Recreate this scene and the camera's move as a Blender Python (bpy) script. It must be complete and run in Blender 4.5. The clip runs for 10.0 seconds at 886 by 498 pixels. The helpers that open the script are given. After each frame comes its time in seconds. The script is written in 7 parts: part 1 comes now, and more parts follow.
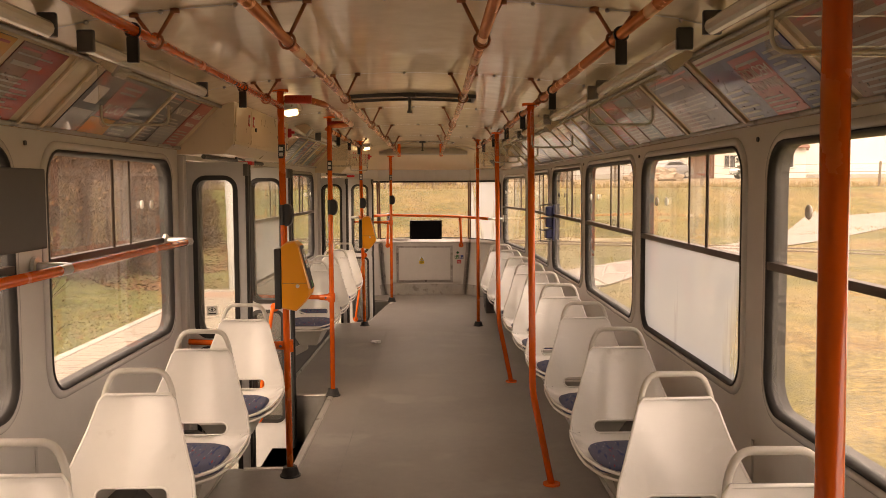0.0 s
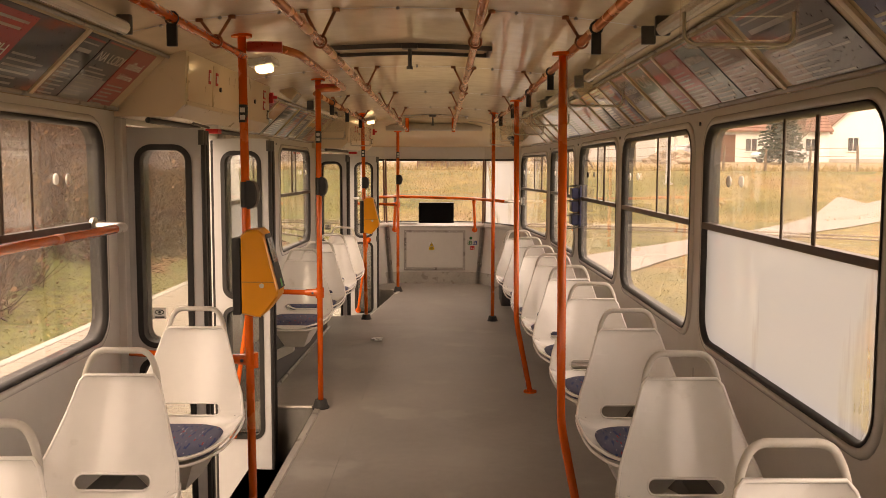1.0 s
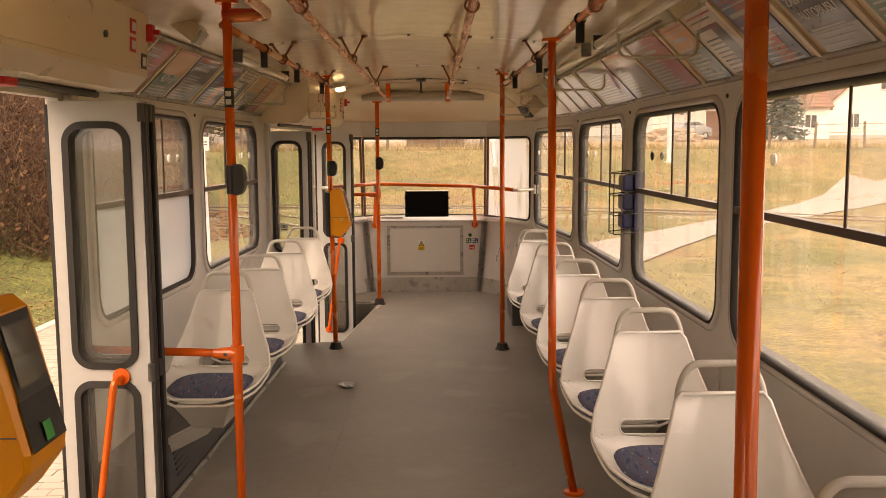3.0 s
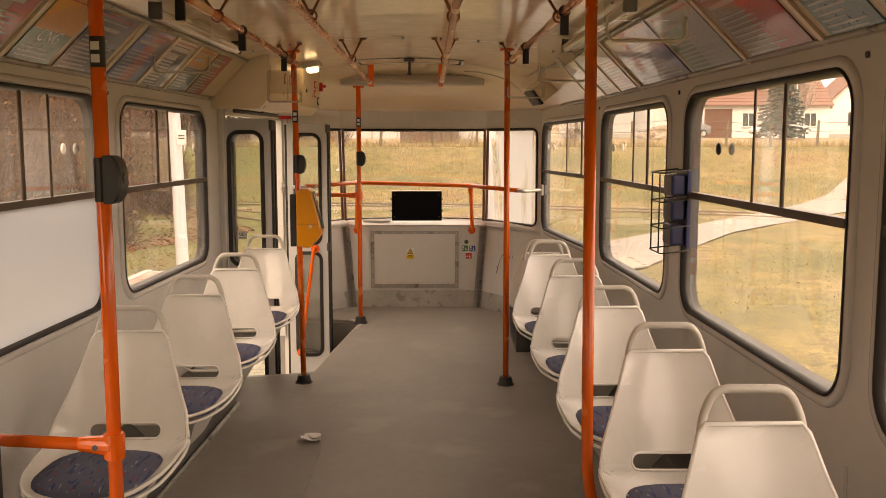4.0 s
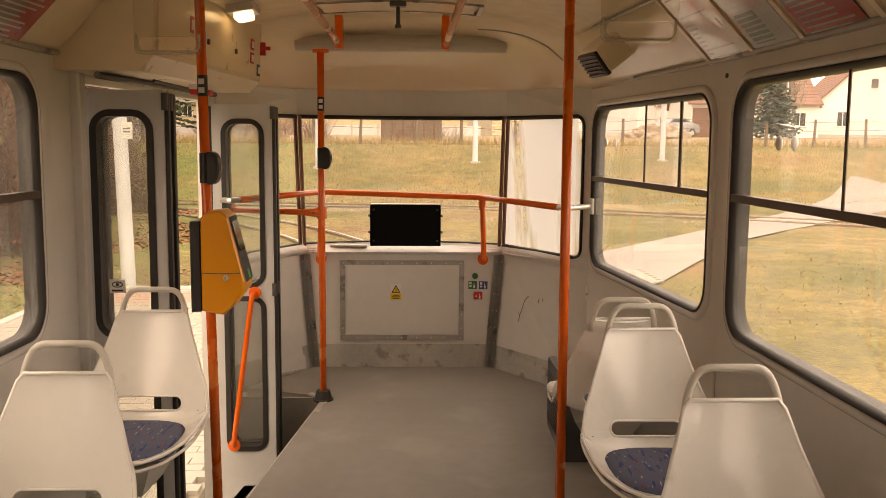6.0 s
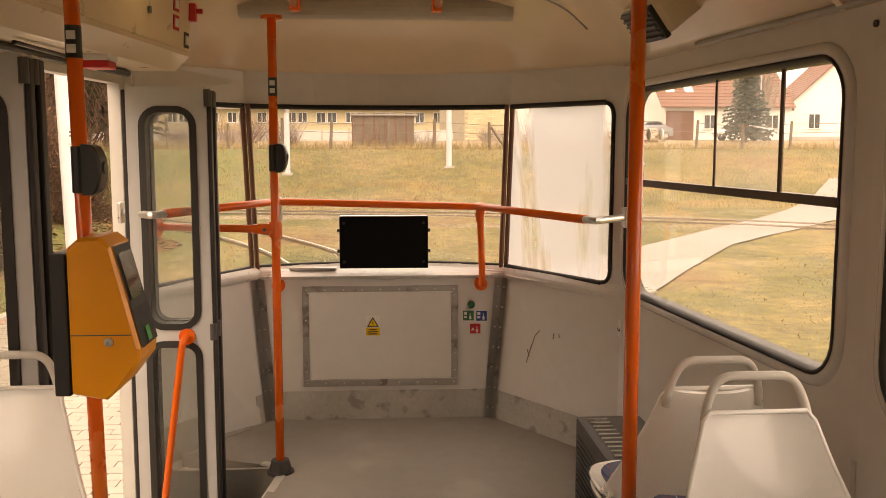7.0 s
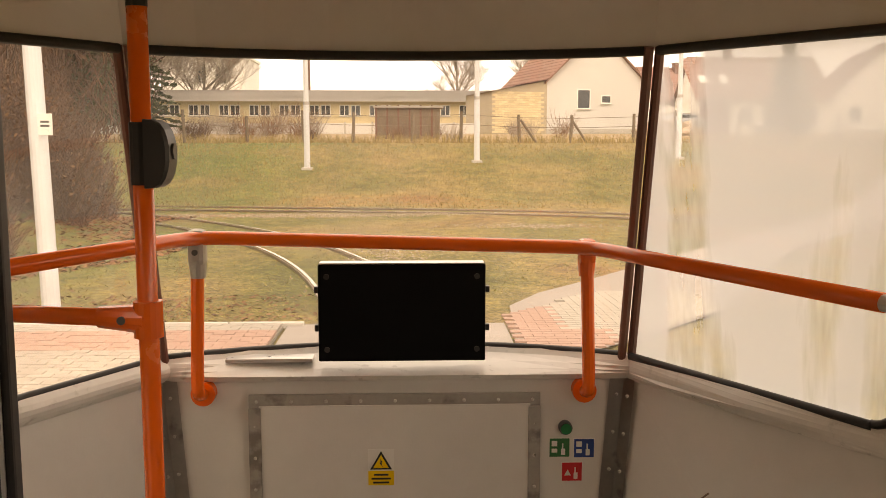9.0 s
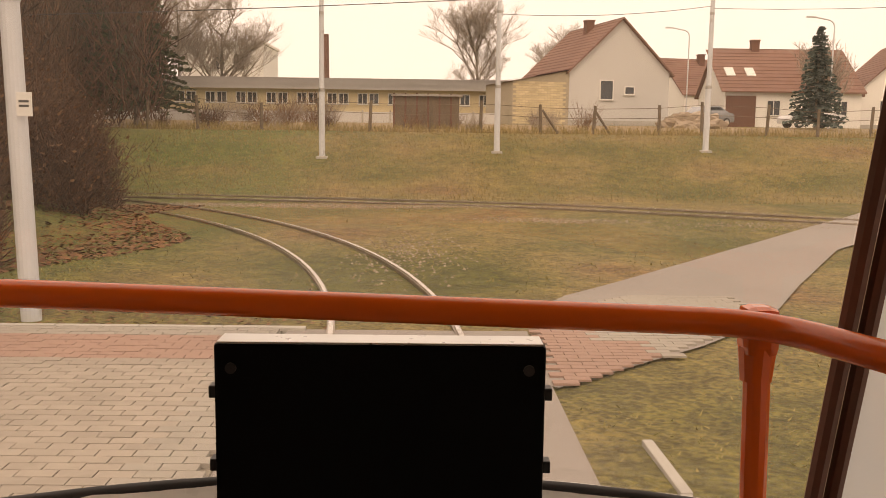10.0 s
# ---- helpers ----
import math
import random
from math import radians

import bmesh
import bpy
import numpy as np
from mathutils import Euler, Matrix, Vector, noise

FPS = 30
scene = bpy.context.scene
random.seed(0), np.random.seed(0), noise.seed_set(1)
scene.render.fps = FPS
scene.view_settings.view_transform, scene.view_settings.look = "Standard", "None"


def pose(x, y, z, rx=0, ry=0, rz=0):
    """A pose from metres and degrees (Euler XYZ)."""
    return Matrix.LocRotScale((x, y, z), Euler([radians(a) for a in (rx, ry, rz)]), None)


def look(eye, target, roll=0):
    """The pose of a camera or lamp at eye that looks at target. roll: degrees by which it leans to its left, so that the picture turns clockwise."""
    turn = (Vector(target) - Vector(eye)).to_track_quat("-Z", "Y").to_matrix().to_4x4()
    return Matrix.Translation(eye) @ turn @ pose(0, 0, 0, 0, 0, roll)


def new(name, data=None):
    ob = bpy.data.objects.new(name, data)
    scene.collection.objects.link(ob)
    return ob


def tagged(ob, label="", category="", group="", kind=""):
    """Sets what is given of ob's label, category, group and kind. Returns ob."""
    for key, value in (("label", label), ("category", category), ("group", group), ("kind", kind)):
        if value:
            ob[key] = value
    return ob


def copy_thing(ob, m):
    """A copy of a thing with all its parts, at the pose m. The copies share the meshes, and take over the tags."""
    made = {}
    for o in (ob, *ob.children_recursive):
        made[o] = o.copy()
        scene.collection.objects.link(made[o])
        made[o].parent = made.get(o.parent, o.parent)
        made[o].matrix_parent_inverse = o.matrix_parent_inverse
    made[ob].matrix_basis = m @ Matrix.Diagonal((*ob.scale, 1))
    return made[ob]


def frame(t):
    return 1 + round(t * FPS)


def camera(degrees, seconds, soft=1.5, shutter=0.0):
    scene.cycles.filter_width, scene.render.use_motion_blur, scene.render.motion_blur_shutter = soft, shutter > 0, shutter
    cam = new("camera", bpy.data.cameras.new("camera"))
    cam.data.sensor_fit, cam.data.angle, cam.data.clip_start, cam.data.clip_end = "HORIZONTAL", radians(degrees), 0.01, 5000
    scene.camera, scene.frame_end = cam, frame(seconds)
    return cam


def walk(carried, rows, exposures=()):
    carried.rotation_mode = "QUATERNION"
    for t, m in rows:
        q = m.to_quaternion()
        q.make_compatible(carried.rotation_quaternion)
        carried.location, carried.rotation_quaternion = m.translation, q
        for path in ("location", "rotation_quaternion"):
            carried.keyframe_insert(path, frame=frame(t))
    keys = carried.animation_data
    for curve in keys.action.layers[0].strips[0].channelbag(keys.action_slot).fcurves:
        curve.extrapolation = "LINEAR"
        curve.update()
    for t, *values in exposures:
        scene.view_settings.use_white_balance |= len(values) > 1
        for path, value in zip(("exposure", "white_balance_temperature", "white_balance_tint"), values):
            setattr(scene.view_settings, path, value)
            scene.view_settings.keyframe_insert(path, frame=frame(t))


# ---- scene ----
from mathutils.bvhtree import BVHTree

cam = camera(52.5, 10.0, soft=0.6)
PATH = [
    (0, (0.132, 1.015, 1.456), (0.151, 3.099, 1.31), -0.3),
    (0.5, (0.172, 1.443, 1.446), (0.162, 3.528, 1.297), 0.2),
    (1, (0.179, 1.976, 1.424), (0.163, 4.058, 1.236), 0.2),
    (1.5, (0.131, 2.509, 1.417), (0.106, 4.588, 1.2), 0.5),
    (2, (0.096, 3.009, 1.419), (0.083, 5.088, 1.199), 0.2),
    (2.5, (0.123, 3.516, 1.43), (0.123, 5.593, 1.203), -0.3),
    (4, (0.172, 5.154, 1.393), (0.189, 7.23, 1.153), -0),
    (4.5, (0.128, 5.755, 1.39), (0.139, 7.832, 1.147), 0.6),
    (5, (0.13, 6.272, 1.37), (0.161, 8.348, 1.125), 0.2),
    (5.5, (0.109, 6.776, 1.388), (0.144, 8.85, 1.139), 0.4),
    (7, (0.036, 8.342, 1.33), (0.164, 10.415, 1.098), -0),
    (7.5, (0.034, 8.817, 1.346), (0.157, 10.891, 1.114), 0),
    (8, (0.07, 9.337, 1.326), (0.152, 11.413, 1.095), -0.2),
    (8.5, (0.054, 9.849, 1.317), (0.109, 11.924, 1.075), 0),
    (9, (0.044, 10.311, 1.313), (0.115, 12.385, 1.067), 0),
    (9.5, (0.096, 10.863, 1.306), (0.165, 12.935, 1.043), 0),
    (10, (0.077, 11.394, 1.279), (0.108, 13.466, 1.011), 0.75),
]
walk(cam, [(t, look(eye, target, roll)) for t, eye, target, roll in PATH], [(0.0, 1.50, 10600, 24), (3.0, 1.52, 10600, 22), (5.5, 1.42, 10600, 19), (7.0, 1.42, 10600, 20), (8.5, 1.46, 10600, 17), (9.0, 1.18, 10600, 17), (9.5, 0.78, 10600, 19), (10.0, 0.36, 10600, 22)])

# ---- light ----
world = bpy.data.worlds.new("overcast_sky")
scene.world = world
world.use_nodes = True
wn, wl = world.node_tree.nodes, world.node_tree.links
wn.clear()
sky = wn.new("ShaderNodeTexSky")
sky.sky_type = "NISHITA"
sky.sun_disc = False
sky.sun_elevation, sky.sun_rotation = radians(47), radians(203)
sky.air_density, sky.dust_density, sky.ozone_density = 1.0, 7.0, 1.0
cloud = wn.new("ShaderNodeMix")
cloud.data_type = "RGBA"
cloud.inputs[0].default_value = 0.82
cloud.inputs[7].default_value = (9.5, 9.5, 10.1, 1)
wl.new(sky.outputs[0], cloud.inputs[6])
wbg = wn.new("ShaderNodeBackground")
wbg.inputs[1].default_value = 0.128
wl.new(cloud.outputs[2], wbg.inputs[0])
wout = wn.new("ShaderNodeOutputWorld")
wl.new(wbg.outputs[0], wout.inputs[0])

sun = new("sun", bpy.data.lights.new("sun", "SUN"))
sun.data.energy, sun.data.angle, sun.data.color = 0.5, radians(50), (1.0, 0.97, 0.93)
sun.matrix_world = look((-5, -12, 14), (0, 0, 0))

# ---- materials ----


def mat(name, color, rough=0.5, metal=0.0, var=0.12, scale=8.0, bump=0.0, bscale=120.0, wear=None, wear_at=0.62, rand=0.0, coat=0.0, wscale=3.0):
    """A painted, metal, plastic or mineral surface: two scales of tone, fine relief, and worn patches of another colour."""
    m = bpy.data.materials.new(name)
    m.use_nodes = True
    n, l = m.node_tree.nodes, m.node_tree.links
    b = n["Principled BSDF"]
    b.inputs["Metallic"].default_value = metal
    b.inputs["Coat Weight"].default_value = coat
    co = n.new("ShaderNodeTexCoord")
    geo = n.new("ShaderNodeNewGeometry")

    def nz(s, detail=4):
        t = n.new("ShaderNodeTexNoise")
        t.inputs["Scale"].default_value, t.inputs["Detail"].default_value = s, detail
        l.new(geo.outputs["Position"], t.inputs["Vector"])
        return t.outputs[0]

    def math_(op, a, c, d=0.0):
        t = n.new("ShaderNodeMath")
        t.operation = op
        for i, v in enumerate((a, c, d)):
            if isinstance(v, (int, float)):
                t.inputs[i].default_value = v
            else:
                l.new(v, t.inputs[i])
        return t.outputs[0]

    big, fine = nz(scale * 0.25, 3), nz(scale * 4, 5)
    tone = math_("MULTIPLY_ADD", big, var * 1.6, 1 - var * 0.8)
    tone = math_("MULTIPLY", tone, math_("MULTIPLY_ADD", fine, var, 1 - var * 0.5))
    if rand:
        info = n.new("ShaderNodeObjectInfo")
        tone = math_("MULTIPLY", tone, math_("MULTIPLY_ADD", info.outputs["Random"], rand, 1 - rand / 2))
    hsv = n.new("ShaderNodeHueSaturation")
    hsv.inputs["Color"].default_value = (*color, 1)
    l.new(tone, hsv.inputs["Value"])
    out = hsv.outputs[0]
    rgh = math_("MULTIPLY_ADD", fine, 0.16, rough - 0.08)
    if wear:
        ramp = n.new("ShaderNodeMapRange")
        ramp.inputs[1].default_value, ramp.inputs[2].default_value = wear_at, wear_at + 0.08
        l.new(nz(wscale, 8), ramp.inputs[0])
        mix = n.new("ShaderNodeMix")
        mix.data_type = "RGBA"
        mix.inputs[7].default_value = (*wear, 1)
        l.new(ramp.outputs[0], mix.inputs[0])
        l.new(out, mix.inputs[6])
        out = mix.outputs[2]
        rgh = math_("MULTIPLY_ADD", ramp.outputs[0], 0.2, rgh)
    l.new(out, b.inputs["Base Color"])
    l.new(rgh, b.inputs["Roughness"])
    if bump:
        bp = n.new("ShaderNodeBump")
        bp.inputs["Strength"].default_value, bp.inputs["Distance"].default_value = bump, 0.004
        l.new(nz(bscale, 3), bp.inputs["Height"])
        l.new(bp.outputs[0], b.inputs["Normal"])
    return m


def glass_mat(name, dirt=0.05, film=(0.86, 0.84, 0.8), streak=0.0, tint=(1, 1, 1)):
    """A clear pane with a thin uneven film of dust; streak lays a thick milky coat in upright runs."""
    m = bpy.data.materials.new(name)
    m.use_nodes = True
    n, l = m.node_tree.nodes, m.node_tree.links
    n.clear()
    geo = n.new("ShaderNodeNewGeometry")
    tr, df, gl, tl = n.new("ShaderNodeBsdfTransparent"), n.new("ShaderNodeBsdfDiffuse"), n.new("ShaderNodeBsdfGlossy"), n.new("ShaderNodeBsdfTranslucent")
    tr.inputs[0].default_value = (*tint, 1)
    df.inputs[0].default_value = tl.inputs[0].default_value = (*film, 1)
    gl.inputs["Roughness"].default_value = 0.03
    t = n.new("ShaderNodeTexNoise")
    t.inputs["Scale"].default_value, t.inputs["Detail"].default_value = 2.6, 6
    mp = n.new("ShaderNodeMapping")
    mp.inputs["Scale"].default_value = (2.2, 2.2, 0.28) if streak else (1.5, 1.5, 0.8)
    l.new(geo.outputs["Position"], mp.inputs[0])
    l.new(mp.outputs[0], t.inputs["Vector"])
    r = n.new("ShaderNodeMapRange")
    if streak:
        lo, hi = (0.40, 0.50) if streak < 0.9 else (0.22, 0.36)
        r.inputs[1].default_value, r.inputs[2].default_value, r.inputs[3].default_value, r.inputs[4].default_value = lo, hi, streak * 0.22, streak
    else:
        r.inputs[1].default_value, r.inputs[2].default_value, r.inputs[3].default_value, r.inputs[4].default_value = 0.3, 0.75, dirt * 0.4, dirt * 1.8
    l.new(t.outputs[0], r.inputs[0])
    both = n.new("ShaderNodeMixShader")
    both.inputs[0].default_value = 0.72
    l.new(df.outputs[0], both.inputs[1])
    l.new(tl.outputs[0], both.inputs[2])
    a = n.new("ShaderNodeMixShader")
    l.new(r.outputs[0], a.inputs[0])
    l.new(tr.outputs[0], a.inputs[1])
    l.new(both.outputs[0], a.inputs[2])
    lw = n.new("ShaderNodeLayerWeight")
    lw.inputs[0].default_value = 0.5
    pw = n.new("ShaderNodeMath")
    pw.operation = "POWER"
    pw.inputs[1].default_value = 4.5
    l.new(lw.outputs["Facing"], pw.inputs[0])
    fr = n.new("ShaderNodeMath")
    fr.operation = "MULTIPLY_ADD"
    fr.inputs[1].default_value, fr.inputs[2].default_value = 0.7, 0.04
    l.new(pw.outputs[0], fr.inputs[0])
    c = n.new("ShaderNodeMixShader")
    l.new(fr.outputs[0], c.inputs[0])
    l.new(a.outputs[0], c.inputs[1])
    l.new(gl.outputs[0], c.inputs[2])
    o = n.new("ShaderNodeOutputMaterial")
    l.new(c.outputs[0], o.inputs[0])
    return m


def glow_mat(name, color, strength):
    m = bpy.data.materials.new(name)
    m.use_nodes = True
    b = m.node_tree.nodes["Principled BSDF"]
    b.inputs["Base Color"].default_value = (*color, 1)
    b.inputs["Emission Color"].default_value = (*color, 1)
    b.inputs["Emission Strength"].default_value = strength
    return m


M_FLOOR = mat("linoleum", (0.245, 0.22, 0.195), 0.55, var=0.35, scale=5, bump=0.25, bscale=300, wear=(0.31, 0.285, 0.255), wear_at=0.56, wscale=2.2)
M_WALL = mat("grey_panel_paint", (0.645, 0.625, 0.59), 0.34, var=0.12, scale=4, bump=0.06, bscale=160, wear=(0.57, 0.55, 0.515), wear_at=0.64, wscale=1.3)
M_FRAME = mat("pillar_paint", (0.66, 0.645, 0.62), 0.2, var=0.09, scale=5, bump=0.05, bscale=140)
M_CREAM = mat("cream_laminate", (0.75, 0.625, 0.45), 0.30, var=0.07, scale=3, bump=0.05, bscale=14, coat=0.15)
M_CEIL = mat("ceiling_laminate", (0.72, 0.60, 0.43), 0.22, var=0.09, scale=3, bump=0.08, bscale=9, coat=0.25)
M_KICK = mat("scuffed_kick_plate", (0.46, 0.44, 0.40), 0.5, metal=0.15, var=0.35, scale=16, wear=(0.30, 0.275, 0.24), wear_at=0.55, wscale=11)
M_TRIM = mat("worn_aluminium_strip", (0.42, 0.40, 0.37), 0.4, metal=0.55, var=0.25, scale=18, wear=(0.25, 0.23, 0.21), wear_at=0.58, wscale=12)
M_ALU = mat("bright_aluminium", (0.66, 0.65, 0.62), 0.3, metal=0.85, var=0.15, scale=14)
M_EDGING = mat("worn_steel_edging", (0.52, 0.49, 0.45), 0.42, metal=0.6, var=0.3, scale=16, wear=(0.3, 0.27, 0.24), wear_at=0.6, wscale=10)
M_RUBBER = mat("black_rubber", (0.022, 0.02, 0.019), 0.55, var=0.4, scale=10, bump=0.1)
M_ORANGE = mat("orange_enamel", (0.84, 0.13, 0.018), 0.22, var=0.10, scale=9, wear=(0.86, 0.20, 0.03), wear_at=0.6, wscale=5, coat=0.3)
M_HANGER = mat("dark_copper_wire", (0.30, 0.11, 0.05), 0.35, metal=0.4, var=0.25, scale=12)
M_RED = mat("red_enamel", (0.55, 0.05, 0.022), 0.3, var=0.12, scale=9)
M_COPPER = mat("worn_orange_rail", (0.66, 0.21, 0.075), 0.24, metal=0.45, var=0.2, scale=8, wear=(0.78, 0.5, 0.3), wear_at=0.55, wscale=4)
M_SEAT = mat("seat_plastic", (0.91, 0.89, 0.84), 0.20, var=0.05, scale=6, coat=0.7, bump=0.03, bscale=9, wear=(0.74, 0.71, 0.65), wear_at=0.68, wscale=7)
M_SEATUNDER = mat("seat_bracket_paint", (0.52, 0.5, 0.46), 0.4, var=0.15, scale=9)
M_YELLOW = mat("amber_plastic", (0.86, 0.32, 0.015), 0.33, var=0.05, scale=8, bump=0.1, bscale=260)
M_DARK = mat("black_plastic", (0.018, 0.018, 0.019), 0.42, var=0.2, scale=10, bump=0.08)
M_SCREEN = mat("screen_black", (0.0015, 0.0015, 0.002), 0.6, var=0.1)
M_SCREEN.node_tree.nodes["Principled BSDF"].inputs["Specular IOR Level"].default_value = 0.12
M_GREYD = mat("dark_grey_metal", (0.09, 0.088, 0.085), 0.5, metal=0.2, var=0.25, scale=10)
M_BRONZE = mat("bronze_window_rail", (0.085, 0.058, 0.042), 0.42, metal=0.35, var=0.3, scale=10)
M_LEAF = mat("door_leaf_paint", (0.52, 0.52, 0.515), 0.36, var=0.12, scale=6, wear=(0.48, 0.46, 0.43), wear_at=0.66)
M_BLUE = mat("blue_plastic", (0.012, 0.02, 0.085), 0.35, var=0.2)
M_STEP = mat("step_tread", (0.24, 0.225, 0.205), 0.6, var=0.4, scale=20, bump=0.4, bscale=180, wear=(0.2, 0.19, 0.17), wear_at=0.55)
M_GLASS = glass_mat("dusty_glass", 0.10)
M_GLASSD = glass_mat("door_glass", 0.14, tint=(0.92, 0.93, 0.9))
M_GLASSR = glass_mat("rear_glass", 0.06, tint=(0.86, 0.865, 0.87))
M_MILK = glass_mat("milky_film_glass", streak=0.90, film=(0.44, 0.48, 0.53))
M_STREAK = glass_mat("streaked_glass", streak=0.86, film=(0.60, 0.63, 0.67))
M_CLEAR = glass_mat("clear_plastic", 0.05, tint=(0.97, 0.96, 0.93))

# ---- small builders ----


def part(name, bm, material, parent=None, label="", smooth=False):
    me = bpy.data.meshes.new(name)
    bmesh.ops.recalc_face_normals(bm, faces=bm.faces)
    bm.to_mesh(me)
    bm.free()
    if smooth:
        for p in me.polygons:
            p.use_smooth = True
    me.materials.append(material)
    ob = new(name, me)
    if parent:
        ob.parent = parent
    if label:
        ob["label"] = label
    return ob


def thing(name, label, category, group="", kind="", at=(0, 0, 0)):
    ob = new(name)
    ob.empty_display_size = 0.1
    ob.location = at
    return tagged(ob, label, category, group, kind)


def box(bm, x0, y0, z0, x1, y1, z1, bevel=0.0, m=None):
    r = bmesh.ops.create_cube(bm, size=1)
    vs = r["verts"]
    bmesh.ops.scale(bm, verts=vs, vec=(abs(x1 - x0), abs(y1 - y0), abs(z1 - z0)))
    bmesh.ops.translate(bm, verts=vs, vec=((x0 + x1) / 2, (y0 + y1) / 2, (z0 + z1) / 2))
    if bevel:
        es = list({e for v in vs for e in v.link_edges})
        g = bmesh.ops.bevel(bm, geom=es, offset=bevel, segments=2, affect="EDGES", profile=0.6)
        vs = list({v for f in g["faces"] for v in f.verts} | {v for v in vs if v.is_valid})
    if m is not None:
        bmesh.ops.transform(bm, matrix=m, verts=vs)
    return vs


def cyl(bm, a, b, r, seg=14, r2=None):
    a, b = Vector(a), Vector(b)
    q = (b - a).to_track_quat("Z", "Y").to_matrix().to_4x4()
    bmesh.ops.create_cone(bm, cap_ends=True, segments=seg, radius1=r, radius2=r if r2 is None else r2, depth=(b - a).length,
                          matrix=Matrix.Translation((a + b) / 2) @ q)


def rounded(points, r, steps=5, closed=False):
    """A polyline with its corners rounded."""
    pts = [Vector(p) for p in points]
    n, out = len(pts), []
    for i, p in enumerate(pts):
        if not closed and i in (0, n - 1):
            out.append(p)
            continue
        a, b = pts[i - 1] - p, pts[(i + 1) % n] - p
        d = min(r, a.length * 0.49, b.length * 0.49)
        p0, p2 = p + a.normalized() * d, p + b.normalized() * d
        for k in range(steps + 1):
            t = k / steps
            out.append(p0 * (1 - t) ** 2 + p * 2 * t * (1 - t) + p2 * t * t)
    return out


def tube(bm, points, r, seg=12, closed=False):
    pts = [Vector(p) for p in points]
    n = len(pts)
    rings, ref = [], None
    for i, p in enumerate(pts):
        t = (pts[(i + 1) % n] - pts[i - 1]) if closed else (pts[min(i + 1, n - 1)] - pts[max(i - 1, 0)])
        t.normalize()
        if ref is None:
            ref = Vector((0, 0, 1)) if abs(t.z) < 0.9 else Vector((1, 0, 0))
        ref = (ref - t * ref.dot(t)).normalized()
        s = t.cross(ref)
        rings.append([bm.verts.new(p + (ref * math.cos(2 * math.pi * k / seg) + s * math.sin(2 * math.pi * k / seg)) * r) for k in range(seg)])
    m = n if closed else n - 1
    for i in range(m):
        a, b = rings[i], rings[(i + 1) % n]
        for k in range(seg):
            bm.faces.new((a[k], a[(k + 1) % seg], b[(k + 1) % seg], b[k]))
    if not closed:
        bm.faces.new(rings[0][::-1])
        bm.faces.new(rings[-1])


def rrect(y0, z0, y1, z1, r, grow=0.0, steps=6):
    """Outline of a rounded rectangle, counter-clockwise."""
    y0, z0, y1, z1, r = y0 - grow, z0 - grow, y1 + grow, z1 + grow, max(r + grow, 0.004)
    out = []
    for cy, cz, a0 in ((y1 - r, z0 + r, -90), (y1 - r, z1 - r, 0), (y0 + r, z1 - r, 90), (y0 + r, z0 + r, 180)):
        for k in range(steps + 1):
            a = radians(a0 + 90 * k / steps)
            out.append((cy + r * math.cos(a), cz + r * math.sin(a)))
    return out


def sheet(outline, holes, place, thick, cuts=()):
    """A flat sheet with holes, drawn in two coordinates, cut at bends, laid on a curved surface by place(u, v, depth), with thickness."""
    bm = bmesh.new()
    es = []
    for loop in [outline] + list(holes):
        vs = [bm.verts.new((u, v, 0)) for u, v in loop]
        es += [bm.edges.new((vs[i], vs[(i + 1) % len(vs)])) for i in range(len(vs))]
    bmesh.ops.triangle_fill(bm, use_beauty=True, edges=es)
    for axis, c in cuts:
        co, no = ((c, 0, 0), (1, 0, 0)) if axis == 0 else ((0, c, 0), (0, 1, 0))
        bmesh.ops.bisect_plane(bm, geom=bm.verts[:] + bm.edges[:] + bm.faces[:], plane_co=co, plane_no=no)
    front = {v: (v.co.x, v.co.y) for v in bm.verts}
    back = {v: bm.verts.new(place(*front[v], thick)) for v in list(front)}
    faces = list(bm.faces)
    rim = [e for e in bm.edges if len(e.link_faces) == 1]
    for f in faces:
        bm.faces.new([back[v] for v in reversed(f.verts)])
    for e in rim:
        a, b = e.verts
        bm.faces.new((a, b, back[b], back[a]))
    for v, (u, w) in front.items():
        v.co = place(u, w, 0)
    return bm


def ring(outline_fn, profile, place):
    """A moulding that runs round an outline: profile is a list of (growth, depth)."""
    bm = bmesh.new()
    loops = [[bm.verts.new(place(u, v, d)) for u, v in outline_fn(g)] for g, d in profile]
    n = len(loops[0])
    for j in range(len(loops)):
        a, b = loops[j], loops[(j + 1) % len(loops)]
        for i in range(n):
            bm.faces.new((a[i], a[(i + 1) % n], b[(i + 1) % n], b[i]))
    return bm


# ---- the car body ----
BENDS = ((-3.0, 1.175), (7.2, 1.17), (8.72, 1.14), (10.26, 1.10), (11.82, 0.955), (12.4, 0.885))
FRONT = -1.2


def half(y):
    for (a, xa), (b, xb) in zip(BENDS, BENDS[1:]):
        if y <= b:
            return xa + (xb - xa) * (y - a) / (b - a)
    return BENDS[-1][1]


def wx(y, z):
    return half(y)


def onwall(side):
    return lambda y, z, d: Vector((side * (wx(y, z) - d), y, z))


def floor_z(y):
    t = min(max((y - 10.0) / 1.8, 0), 1)
    return 0.07 * t * t * (3 - 2 * t)


